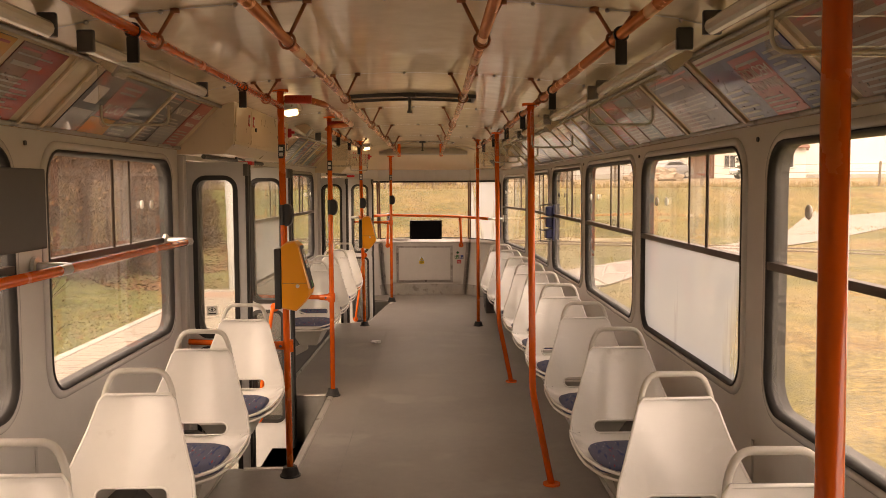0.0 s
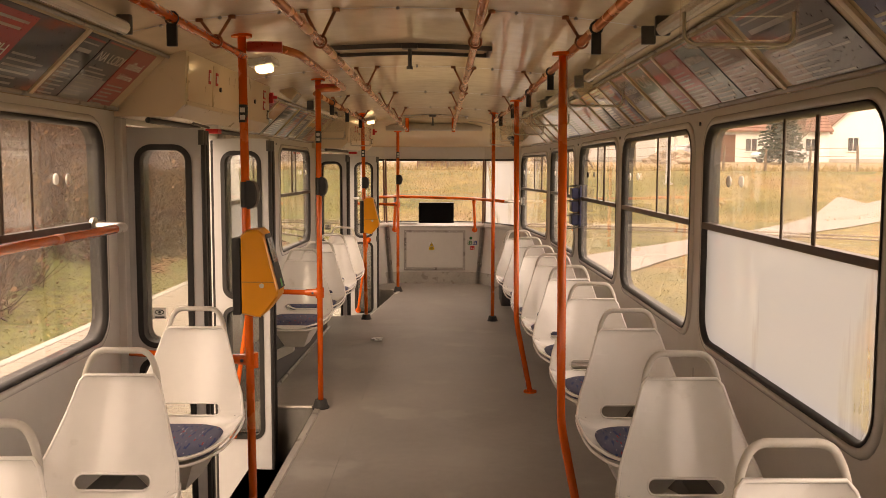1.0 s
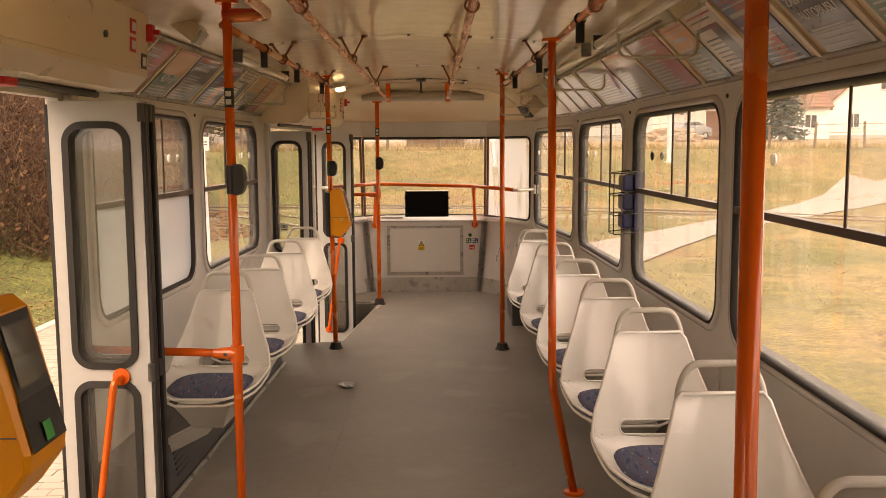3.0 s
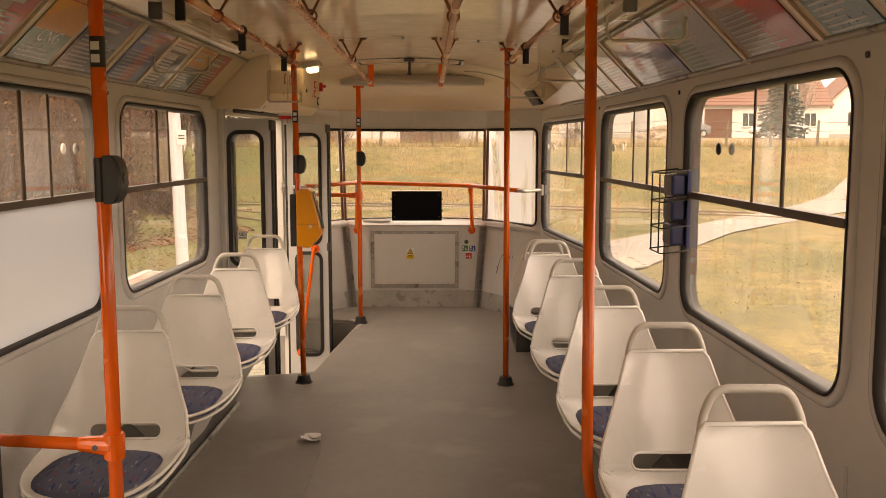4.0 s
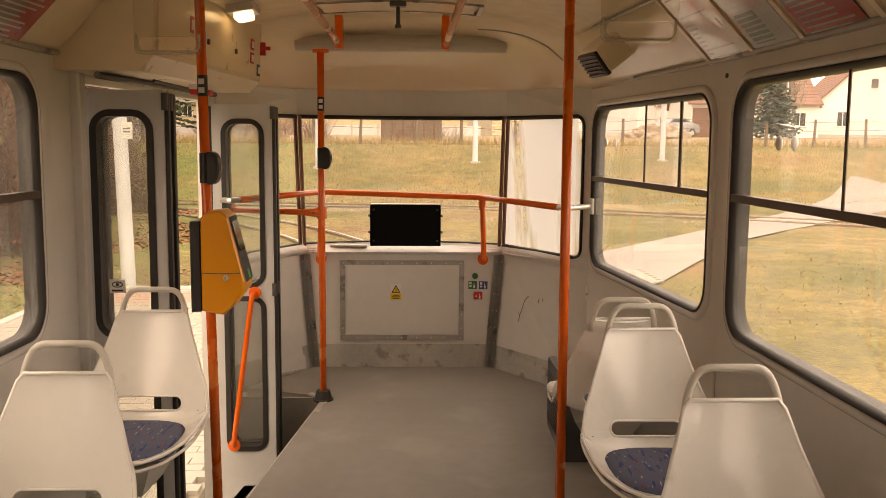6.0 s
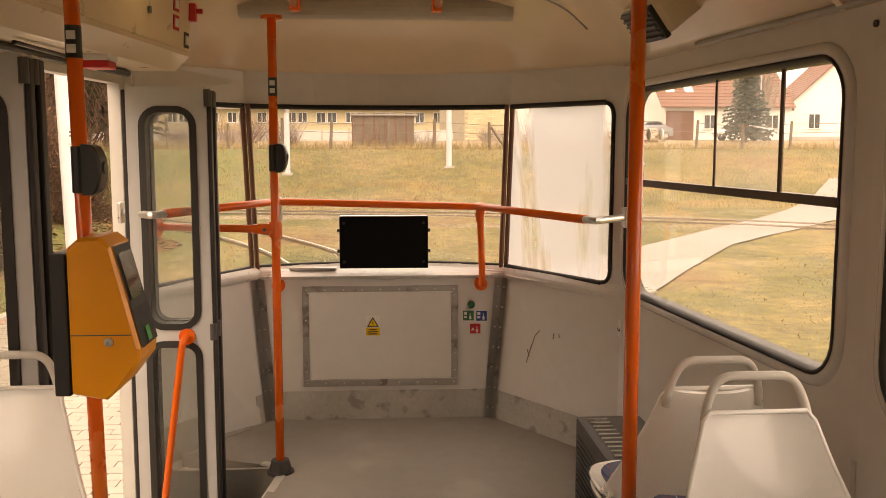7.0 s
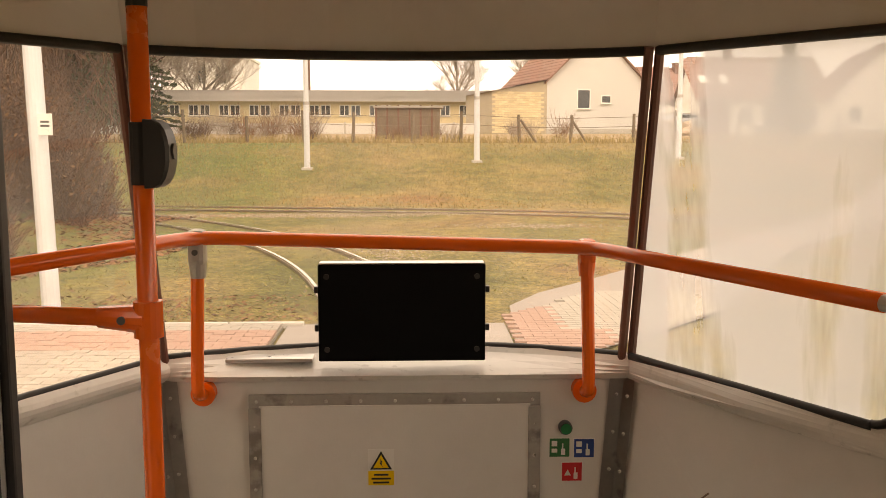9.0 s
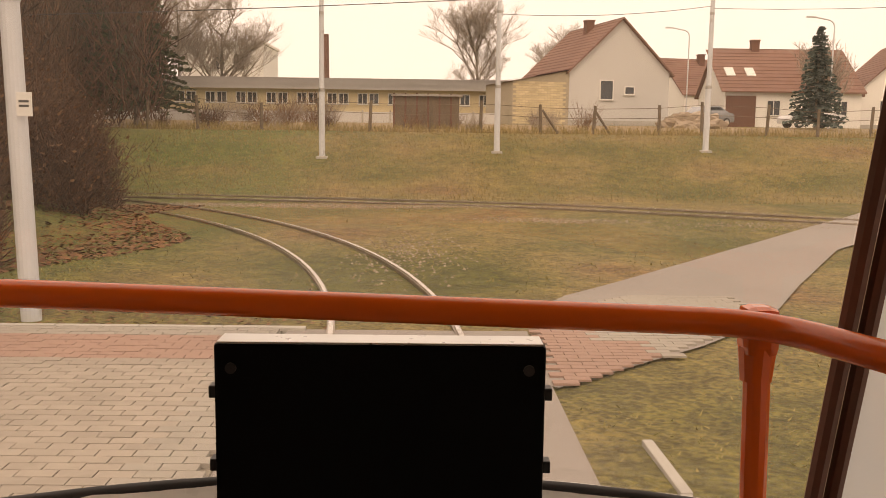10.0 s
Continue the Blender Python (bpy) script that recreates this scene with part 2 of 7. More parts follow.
WTOP = 1.645
CUTS = [(0, b) for b, _ in BENDS[1:5]] + [(1, 0.72)]
R_WIN = [(-0.9, 0.45, 0.75, 1.60), (0.68, 2.12, 0.75, 1.60), (2.35, 3.80, 0.75, 1.60), (4.01, 5.49, 0.75, 1.60), (5.65, 7.14, 0.75, 1.60), (7.28, 8.65, 0.755, 1.595), (8.86, 10.19, 0.76, 1.585), (10.35, 11.775, 0.775, 1.565)]
L_WIN = [(0.68, 2.12, 0.75, 1.60), (2.37, 3.80, 0.75, 1.60), (4.02, 5.47, 0.75, 1.60), (7.42, 8.70, 0.755, 1.595), (8.88, 10.16, 0.76, 1.585)]
R_WIN = [(a + 0.012, b - 0.012, c + 0.002, d - 0.014) for a, b, c, d in R_WIN]
L_WIN = [(a + 0.012, b - 0.012, c + 0.002, d - 0.014) for a, b, c, d in L_WIN]
DOORS = [(5.66, 7.18, -0.62, 1.60), (10.46, 11.80, -0.60, 1.57)]
Y_END = 11.90

wall_r = part("wall_right", sheet([(FRONT, -0.03), (Y_END, -0.03), (Y_END, WTOP + 0.012), (FRONT, WTOP + 0.012)],
                                  [rrect(a, c, b, d, 0.11) for a, b, c, d in R_WIN], onwall(1), -0.045, CUTS), M_WALL)
tagged(wall_r, "light grey painted tram side wall with rounded window openings", "wall", kind="structure")
lo = [(FRONT, -0.03)]
for a, b, c, d in DOORS:
    lo += [(a, -0.03), (a, d), (b, d), (b, -0.03)]
lo = lo[:-2] + [(DOORS[1][1], DOORS[1][3]), (DOORS[1][1], -0.03), (Y_END, -0.03), (Y_END, WTOP + 0.012), (FRONT, WTOP + 0.012)]
wall_l = part("wall_left", sheet(lo, [rrect(a, c, b, d, 0.11) for a, b, c, d in L_WIN], onwall(-1), -0.045, CUTS), M_WALL)
tagged(wall_l, "light grey painted tram side wall with two doorways", "wall", kind="structure")

# rear end of the body
Y_CORNER = 11.82


def rear_keys(z):
    k = min(max(z, 0), 0.75) / 0.75
    up = max(z - 0.78, 0) / 0.72
    xc = 0.51 + 0.066 * k - 0.002 * up
    yc = 12.46 + 0.03 * k - 0.19 * up
    xe = wx(Y_CORNER, z)
    return (Vector((xe, Y_CORNER, z)), Vector((xc, yc, z)), Vector((-xc, yc, z)), Vector((-xe, Y_CORNER, z)))


def onrear(u, z, d):
    k = rear_keys(z)
    i = min(int(u), 2)
    p = k[i].lerp(k[i + 1], u - i)
    if i == 1:
        p.y += 0.14 * (1 - (2 * (u - 1) - 1) ** 2) * min(max((z - 0.742) / 0.03, 0), 1)
    n = (Vector((-0.86, -0.5, 0)), Vector((0, -1, 0)), Vector((0.86, -0.5, 0)))[i]
    return p + n * d


ucuts = [(0, 1.0), (0, 2.0)] + [(0, 1 + k / 8) for k in range(1, 8)]
rear_low = part("wall_rear", sheet([(0, 0.0), (3, 0.0), (3, 0.77), (0, 0.77)], [], onrear, -0.05, ucuts + [(1, 0.742), (1, 0.755)]), M_WALL)
tagged(rear_low, "light grey rear wall panels below the back window", "wall", kind="structure")
rear_head = part("wall_rear_head", sheet([(0, 1.515), (3, 1.515), (3, WTOP + 0.02), (0, WTOP + 0.02)], [], onrear, -0.05, ucuts), M_FRAME)
tagged(rear_head, "grey header above the rear windows", "wall", kind="structure")
PANE_EDGE = [(0.14, 0.79)] + [(0.14 - 0.065 * math.sin(radians(a)), 0.84 - 0.05 * math.cos(radians(a))) for a in range(15, 91, 15)] \
    + [(0.14 - 0.065 * math.cos(radians(a)), 1.46 + 0.05 * math.sin(radians(a))) for a in range(0, 90, 15)] + [(0.14, 1.51)]
for nm, flip in (("pillar_right", False), ("pillar_left", True)):
    edge = [(0, 0.77), (0.14, 0.77)] + PANE_EDGE + [(0.14, 1.515), (0, 1.515)]
    p = part(nm, sheet([(3 - u, z) if flip else (u, z) for u, z in edge], [], onrear, -0.05), M_FRAME)
    tagged(p, "grey corner pillar rounded round the rear pane", "pillar", kind="structure")
kick = part("kick_plate", sheet([(0.02, 0.05), (2.9, 0.05), (2.9, 0.205), (0.02, 0.205)], [], lambda u, z, d: onrear(u, z, 0.006 + d), -0.004, ucuts[:2]), M_KICK)
tagged(kick, "scuffed metal kick plate along the rear wall", "trim", kind="structure")
for u in (1.0, 2.0):
    bm = bmesh.new()
    for s, w in ((u - 0.055, u), (u, u + 0.035)) if u == 1.0 else ((u - 0.035, u), (u, u + 0.055)):
        vs = [bm.verts.new(onrear(min(max(a, s + 1e-4), w - 1e-4), z, 0.008)) for a, z in ((s, 0.06), (w, 0.06), (w, 0.735), (s, 0.735))]
        bm.faces.new(vs)
    bmesh.ops.solidify(bm, geom=bm.faces[:], thickness=0.004)
    p = part("corner_strip", bm, M_TRIM)
    tagged(p, "riveted worn metal strip on a wall corner", "trim", "corner strips", "structure")
    bm = bmesh.new()
    for k in range(7):
        for o in (-0.035, 0.018):
            q = onrear(u + o * (1 if u == 1 else -1), 0.12 + k * 0.095, 0.013)
            bmesh.ops.create_icosphere(bm, subdivisions=1, radius=0.005, matrix=Matrix.Translation(q))
    part("rivets", bm, M_ALU, p)

# white sill under the rear panes
bm = sheet([(0.0, 0.726), (3.0, 0.726), (3.0, 0.786), (0.0, 0.786)], [], lambda u, z, d: onrear(u, z, d + (0.012 + 0.022 * math.sin(math.pi * (z - 0.726) / 0.06)) * min(1, u / 0.5 + 0.02, (3 - u) / 0.5 + 0.02)) + Vector((0, 0, 0.004)), -0.03, ucuts + [(0, 0.25), (0, 0.5), (0, 2.5), (0, 2.75)] + [(1, 0.735), (1, 0.742), (1, 0.752), (1, 0.762), (1, 0.772), (1, 0.779)])
tagged(part("rear_window_sill", bm, mat("sill_paint", (0.66, 0.64, 0.60), 0.3, var=0.15, scale=10, wear=(0.4, 0.38, 0.34), wear_at=0.66, wscale=14)), "white painted worn sill under the rear window", "sill", kind="structure")

# rear panes with their rubber
for nm, u0, u1, gm, lab in (("window_rear_right", 0.07, 0.975, M_STREAK, "corner pane with milky white streaks"), ("window_rear", 1.012, 1.988, M_GLASSR, "wide dusty rear window"), ("window_rear_left", 2.025, 2.915, M_GLASS, "dusty corner pane beside the rear door")):
    w = thing(nm, lab, "window", "rear windows", "structure")
    us = [u0 + (u1 - u0) * k / 12 for k in range(13)]
    bm = bmesh.new()
    rows = [[bm.verts.new(onrear(u, z, -0.012)) for u in us] for z in (0.79, 1.0, 1.25, 1.51)]
    for a, b in zip(rows, rows[1:]):
        for k in range(12):
            bm.faces.new((a[k], a[k + 1], b[k + 1], b[k]))
    part("pane", bm, gm, w, smooth=True)
    for z, r in ((0.788, 0.010), (1.512, 0.011)):
        bm = bmesh.new()
        tube(bm, [onrear(min(max(u, 0.137), 2.863), z, 0.004) for u in us], r, 8)
        part("gasket", bm, M_RUBBER, w, smooth=True)
for u in (0.993, 2.007):
    bm = bmesh.new()
    for uu, z0 in ((u, 0),):
        a, b = onrear(u, 0.775, 0.004), onrear(u, 1.52, 0.004)
        for off, r in ((-0.012, 0.011), (0.012, 0.011)):
            tube(bm, [a + Vector((off, 0, 0)), b + Vector((off, 0, 0))], r, 8)
    p = part("mullion", bm, mat("brown_mullion_%d" % int(u), (0.16, 0.07, 0.05), 0.45, metal=0.2, var=0.3, scale=14))
    tagged(p, "narrow reddish-brown window mullion", "mullion", "mullions", "structure")
for flip in (False, True):
    bm = bmesh.new()
    tube(bm, [onrear(3 - u if flip else u, z, 0.002) for u, z in PANE_EDGE], 0.009, 8)
    tagged(part("window_edge_rubber", bm, M_RUBBER, smooth=True), "black rubber edge of the corner pane", "gasket", "rear windows", "structure")

# floor with the two step wells
WELLS = [[(-0.615, 5.59), (-1.25, 5.59), (-1.25, 7.22), (-0.615, 7.22)],
         [(-0.575, 10.53), (-1.2, 10.20), (-1.05, 11.86), (-0.385, 11.80)]]
fo = [(1.24, FRONT), (1.24, 7.3), (1.20, 8.72), (1.16, 10.26), (1.01, 11.86), (0.98, 11.88), (0.50, 12.5), (-0.50, 12.5), (-0.82, 12.0),
      (-0.45, 11.86), (-0.385, 11.80), (-0.575, 10.53), (-0.93, 10.46), (-1.15, 10.46), (-1.16, 10.26), (-1.20, 8.72), (-1.24, 7.3), (-1.24, 7.22), (-0.615, 7.22), (-0.615, 5.59), (-1.24, 5.59), (-1.24, FRONT)]
fl = part("floor", sheet(fo, [], lambda x, y, d: Vector((x, y, floor_z(y) - d)), 0.05, [(1, 10 + k * 0.3) for k in range(7)]), M_FLOOR)
tagged(fl, "grey-brown worn linoleum tram floor", "floor", kind="structure")


def strip(points, w, h, material, name, label, parent=None):
    bm = bmesh.new()
    for a, b in zip(points, points[1:]):
        a, b = Vector(a), Vector(b)
        s = (b - a).cross(Vector((0, 0, 1))).normalized() * w / 2
        up = Vector((0, 0, h))
        v = [bm.verts.new(q) for q in (a - s, b - s, b + s, a + s, a - s * 0.8 + up, b - s * 0.8 + up, b + s * 0.8 + up, a + s * 0.8 + up)]
        for f in ((0, 1, 2, 3), (4, 5, 6, 7), (0, 1, 5, 4), (1, 2, 6, 5), (2, 3, 7, 6), (3, 0, 4, 7)):
            bm.faces.new([v[i] for i in f])
    ob = part(name, bm, material, parent)
    return tagged(ob, label, "trim", kind="structure") if not parent else ob


strip([(-0.86, 5.58, 0), (-0.60, 5.58, 0), (-0.60, 7.23, 0), (-0.95, 7.23, 0)], 0.04, 0.007, M_EDGING, "well_edge", "metal edging round the middle step well")
strip([(-0.98, 10.45, 0.004), (-0.92, 10.45, 0.004), (-0.57, 10.52, 0.006), (-0.375, 11.80, 0.07), (-0.47, 11.88, 0.07)], 0.04, 0.007, M_EDGING, "well_edge", "metal edging round the rear step well")
strip([(-0.36, FRONT, 0), (-0.36, 10.4, 0)], 0.003, 0.001, M_STEP, "floor_seam", "thin seam in the linoleum")

M_WELL = mat("well_panel_paint", (0.28, 0.265, 0.245), 0.5, var=0.25, scale=10, wear=(0.32, 0.30, 0.28), wear_at=0.6)
for (y0, y1, xi0, xi1) in ((5.60, 7.21, -0.63, -0.63), (10.475, 11.83, -0.578, -0.385)):
    bm = bmesh.new()
    # riser, tread and lower edge of the step
    for (xa, xb, za, zb) in ((0, 0, -0.012, -0.33), (0, 0.36, -0.33, -0.33), (0.36, 0.36, -0.33, -0.62)):
        vs = [bm.verts.new(q) for q in ((xi0 - xa, y0, za), (xi1 - xa, y1, za + (floor_z(y1) if za > -0.1 else 0)), (xi1 - xb, y1, zb), (xi0 - xb, y0, zb))]
        bm.faces.new(vs)
    bmesh.ops.solidify(bm, geom=bm.faces[:], thickness=0.03)
    s = part("door_step", bm, M_STEP)
    tagged(s, "dark worn step inside the doorway well", "step", "door steps", "structure")
    for yy in (y0 - 0.012, y1 + 0.012):
        bm = bmesh.new()
        box(bm, -half(yy) - 0.06, yy - 0.01, -0.62, (xi0 if yy < y0 else xi1) - 0.02, yy + 0.01, floor_z(yy) - 0.006)
        tagged(part("well_side", bm, M_WELL), "dark side panel of the step well", "panel", "step well sides", "structure")

# ceiling
CP = ((0, WTOP), (0.188, 1.862), (0.225, 1.880), (0.33, 1.908), (0.475, 1.930), (0.665, 1.950), (0.857, 1.961), (1.0, 1.965))


def ceil_z(s):
    for (a, za), (b, zb) in zip(CP, CP[1:]):
        if s <= b:
            return za + (zb - za) * (s - a) / (b - a)
    return CP[-1][1]


def cz(x, y):
    return ceil_z(1 - abs(x) / wx(y, WTOP))


bm = bmesh.new()
ss = [c[0] for c in CP] + [0.025, 0.05, 0.075, 0.10, 0.125, 0.215, 0.24, 0.27, 0.335, 0.37, 0.41, 0.5, 0.55, 0.6, 0.7, 0.75, 0.8, 0.92]
ss = sorted(set(ss))
sec = [(-1, s) for s in ss[:-1]] + [(1, s) for s in reversed(ss)]
DOME = 11.15
prev = None
for y in (FRONT, 0, 2, 4, 5.5, 7.2, 8.72, 10.26, 10.7, DOME):
    row = [bm.verts.new((sd * wx(y, WTOP) * (1 - s), y, ceil_z(s))) for sd, s in sec]
    if prev:
        for i in range(len(row) - 1):
            bm.faces.new((prev[i], prev[i + 1], row[i + 1], row[i]))
    prev = row
rim = []
for k in range(0, 5):
    y = DOME + (Y_CORNER - DOME) * k / 4
    rim.append(Vector((wx(y, WTOP), y, 0)))
for k in range(1, 25):
    p = onrear(3 * k / 24 * 0.9999, WTOP, -0.01)
    rim.append(Vector((p.x, p.y, 0)))
for k in range(1, 5):
    y = Y_CORNER + (DOME - Y_CORNER) * k / 4
    rim.append(Vector((-wx(y, WTOP), y, 0)))
heart = Vector((0, DOME, 0))


def dome_z(s):
    return WTOP + (CP[-1][1] - WTOP) * (1 - (1 - s) ** 4.5)



rings_ = []
for s in ss[:-1]:
    r = []
    for p in rim:
        q = p.lerp(heart, s)
        aft = min(max((p.y - Y_CORNER + 0.25) / 0.45, 0), 1)
        aft = aft * aft * (3 - 2 * aft)
        r.append(bm.verts.new((q.x, q.y, ceil_z(s) * (1 - aft) + dome_z(s) * aft)))
    rings_.append(r)
for a, b in zip(rings_, rings_[1:]):
    for i in range(len(a) - 1):
        bm.faces.new((a[i], a[i + 1], b[i + 1], b[i]))
top = bm.verts.new((0, DOME, CP[-1][1]))
for i in range(len(rim) - 1):
    bm.faces.new((rings_[-1][i], rings_[-1][i + 1], top))
bmesh.ops.remove_doubles(bm, verts=bm.verts[:], dist=0.002)
ceil = part("ceiling", bm, M_CEIL, smooth=True)
mod = ceil.modifiers.new("edges", "EDGE_SPLIT")
mod.split_angle = radians(22)
mod = ceil.modifiers.new("thickness", "SOLIDIFY")
mod.thickness, mod.offset = 0.03, 1
tagged(ceil, "glossy cream laminate tram ceiling with coved sides", "ceiling", kind="structure")
# curved seam where the corner vault meets the ceiling panel
tree = BVHTree.FromPolygons([v.co.copy() for v in ceil.data.vertices], [list(p.vertices) for p in ceil.data.polygons])
pts = []
for k in range(15):
    hit = tree.ray_cast(Vector((0.80 - 0.42 * k / 14, 11.80 - 0.06 * math.sin(math.pi * k / 14), 1.2)), Vector((0, 0, 1)))[0]
    if hit:
        pts.append(hit - Vector((0, 0, 0.001)))
bm = bmesh.new()
tube(bm, pts, 0.004, 6)
tagged(part("vault_seam", bm, M_TRIM), "thin curved dark seam in the rear ceiling vault", "trim", kind="structure")
# front bulkhead behind the camera
bm = bmesh.new()
box(bm, -1.25, FRONT - 0.05, -0.05, 1.25, FRONT, 2.05)
tagged(part("wall_front", bm, M_WALL), "grey front bulkhead", "wall", kind="structure")

SEAMS = (0.35, 1.9, 3.47, 5.06, 6.8, 8.42, 10.03)
for y in SEAMS:
    bm = bmesh.new()
    pts = [Vector((sd * wx(y, WTOP) * (1 - s), y, ceil_z(s) - 0.003)) for sd, s in sec if s >= 0.225]
    for a, b in zip(pts, pts[1:]):
        v = [bm.verts.new(q) for q in (a + Vector((0, -0.006, 0)), b + Vector((0, -0.006, 0)), b + Vector((0, 0.006, 0)), a + Vector((0, 0.006, 0)))]
        bm.faces.new(v)
    bmesh.ops.solidify(bm, geom=bm.faces[:], thickness=0.004)
    p = part("ceiling_seam", bm, M_TRIM)
    tagged(p, "thin riveted seam strip across the ceiling", "trim", "ceiling seams", "structure")
    bm = bmesh.new()
    for k in range(9):
        x = -0.8 + 0.2 * k
        if abs(x) < wx(y, WTOP) * 0.8:
            bmesh.ops.create_icosphere(bm, subdivisions=1, radius=0.007, matrix=Matrix.Translation((x, y, cz(x, y) - 0.006)))
    part("rivets", bm, M_TRIM, p)
for sd in (-1, 1):
    bm = bmesh.new()
    ys = (FRONT, 2, 4, 5.5, 7.2, 8.72, 10.26, 10.7, DOME)
    for s, w in ((0.193, 0.007), (0.012, 0.009)):
        tube(bm, [(sd * wx(y, WTOP) * (1 - s), y, ceil_z(s) - 0.004) for y in ys], w, 6)
    tagged(part("cove_moulding", bm, M_TRIM, smooth=True), "metal moulding along the poster cove", "trim", "cove mouldings", "structure")

# side windows


def side_window(side, y0, y1, z0, z1, idx, upright, lower=None, knob=None):
    place = onwall(side)
    w = thing("window_%d" % idx, "rounded tram side window with a sliding upper half" + (", lower pane coated milky white" if lower else ""), "window", "side windows", "structure")
    f = lambda g: rrect(y0, z0, y1, z1, 0.11, g)
    part("window_frame", ring(f, [(0.034, -0.006), (0.031, 0.004), (0.024, 0.010), (0.014, 0.012), (0.004, 0.010), (0.002, -0.004)], place), M_FRAME, w, smooth=True)
    part("gasket", ring(f, [(0.004, 0.004), (0.001, 0.012), (-0.006, 0.012), (-0.010, 0.004), (-0.014, -0.004), (-0.014, -0.05), (0.002, -0.05)], place), M_RUBBER, w, smooth=True)
    zm = 1.205
    bm = sheet([(y0 + 0.01, zm - 0.012), (y1 - 0.01, zm - 0.012), (y1 - 0.01, zm + 0.012), (y0 + 0.01, zm + 0.012)], [], lambda y, z, d: place(y, z, 0.012 + d), -0.03)
    part("midrail", bm, M_BRONZE, w, "dark bronze window rail")
    lo_ = [(y1 - 0.011, zm - 0.010), (y0 + 0.011, zm - 0.010)]
    order = [p for p in f(-0.011) if p[1] < zm and p[0] < (y0 + y1) / 2] + [p for p in f(-0.011) if p[1] < zm and p[0] >= (y0 + y1) / 2]
    part("lower_pane", flat(order + lo_, lambda y, z: place(y, z, -0.008)), lower or M_GLASS, w)
    up = [p for p in f(-0.011) if p[1] > zm]
    part("upper_pane", flat([(y0 + 0.011, zm + 0.010), (y1 - 0.011, zm + 0.010)] + up, lambda y, z: place(y, z, -0.008)), M_GLASS, w)
    # the sliding pane in front, with its edges
    if upright:
        ya, yb = upright
        part("sliding_pane", flat([(ya, zm + 0.014), (yb, zm + 0.014), (yb, z1 - 0.02), (ya, z1 - 0.02)], lambda y, z: place(y, z, 0.004)), M_GLASS, w)
        for yy, t in ((ya, 0.0065), (yb, 0.0045)):
            bm = bmesh.new()
            tube(bm, [place(yy, zm + 0.01, 0.004), place(yy, z1 - 0.016, 0.004)], t, 8)
            part("upright", bm, M_BRONZE, w)
    if knob:
        yy, dark = knob
        for d in (-0.022, 0.022):
            bm = bmesh.new()
            bmesh.ops.create_uvsphere(bm, u_segments=12, v_segments=8, radius=0.019, matrix=Matrix.Translation(place(yy, 1.38, d)) @ Matrix.Diagonal((0.45, 1, 1.1, 1)))
            part("knob", bm, M_DARK if dark else M_SEAT, w, "round window knob", smooth=True)
    return w


def flat(outline, fn):
    bm = bmesh.new()
    vs = [bm.verts.new(fn(a, b)) for a, b in outline]
    bm.faces.new(vs)
    bmesh.ops.triangulate(bm, faces=bm.faces[:])
    return bm


R_UP = [(-0.2, 0.0), (1.1, 1.35), (2.76, 3.02), (4.42, 4.66), (6.06, 6.28), (7.70, 7.93), (9.20, 9.46), (10.64, 11.02)]
R_KNOB = [None, None, (3.45, False), (5.12, False), (6.85, False), (8.20, True), (9.80, False), (11.5, False)]
for i, ((a, b, c, d), up, kn) in enumerate(zip(R_WIN, R_UP, R_KNOB)):
    side_window(1, a, b, c, d, i + 1, up, M_MILK if i == 3 else None, kn)
L_UP = [(1.1, 1.35), (2.76, 3.02), (4.66, 4.86), (8.05, 8.25), (9.36, 9.52)]
L_KNOB = [None, (3.5, False), (5.1, False), (8.42, False), (9.88, False)]
for i, ((a, b, c, d), up, kn) in enumerate(zip(L_WIN, L_UP, L_KNOB)):
    side_window(-1, a, b, c, d, i + 9, up, M_MILK if i == 3 else None, kn)

# ---- outside ground ----
GZ = -0.9


def hill(x, y):
    """Height of the ground: level by the track, a grass bank behind it, and a long rise towards the houses."""
    def st(a, b, v):
        t = min(max((v - a) / (b - a), 0), 1)
        return t * t * (3 - 2 * t)
    back = 2.2 * st(40.5, 53, y) + 0.7 * st(53, 80, y)
    right = 2.9 * st(16, 62, x + 0.12 * y)
    left = 1.5 * st(6.6, 12, -x) * (1 - st(30, 38, y))
    return GZ + max(back, right, left) + 0.03 * noise.noise((x * 0.35, y * 0.35, 0))


def grid(xs, ys, lift=0.0):
    bm = bmesh.new()
    rows = [[bm.verts.new((x, y, hill(x, y) + lift)) for x in xs] for y in ys]
    for a, b in zip(rows, rows[1:]):
        for i in range(len(xs) - 1):
            bm.faces.new((a[i], a[i + 1], b[i + 1], b[i]))
    return bm


xs = [-900, -400, -200, -120, -80, -60] + [-50 + k * 1.5 for k in range(25)] + [-12.5 + k * 0.8 for k in range(32)] + [13.5 + k * 1.5 for k in range(30)] + [60, 75, 90, 130, 250, 500, 900]
ys = [-600, -200, -80, -40, -20, -10] + [-4 + k * 2 for k in range(8)] + [12 + k * 0.8 for k in range(60)] + [61 + k * 2 for k in range(24)] + [115, 130, 180, 300, 600, 1200]


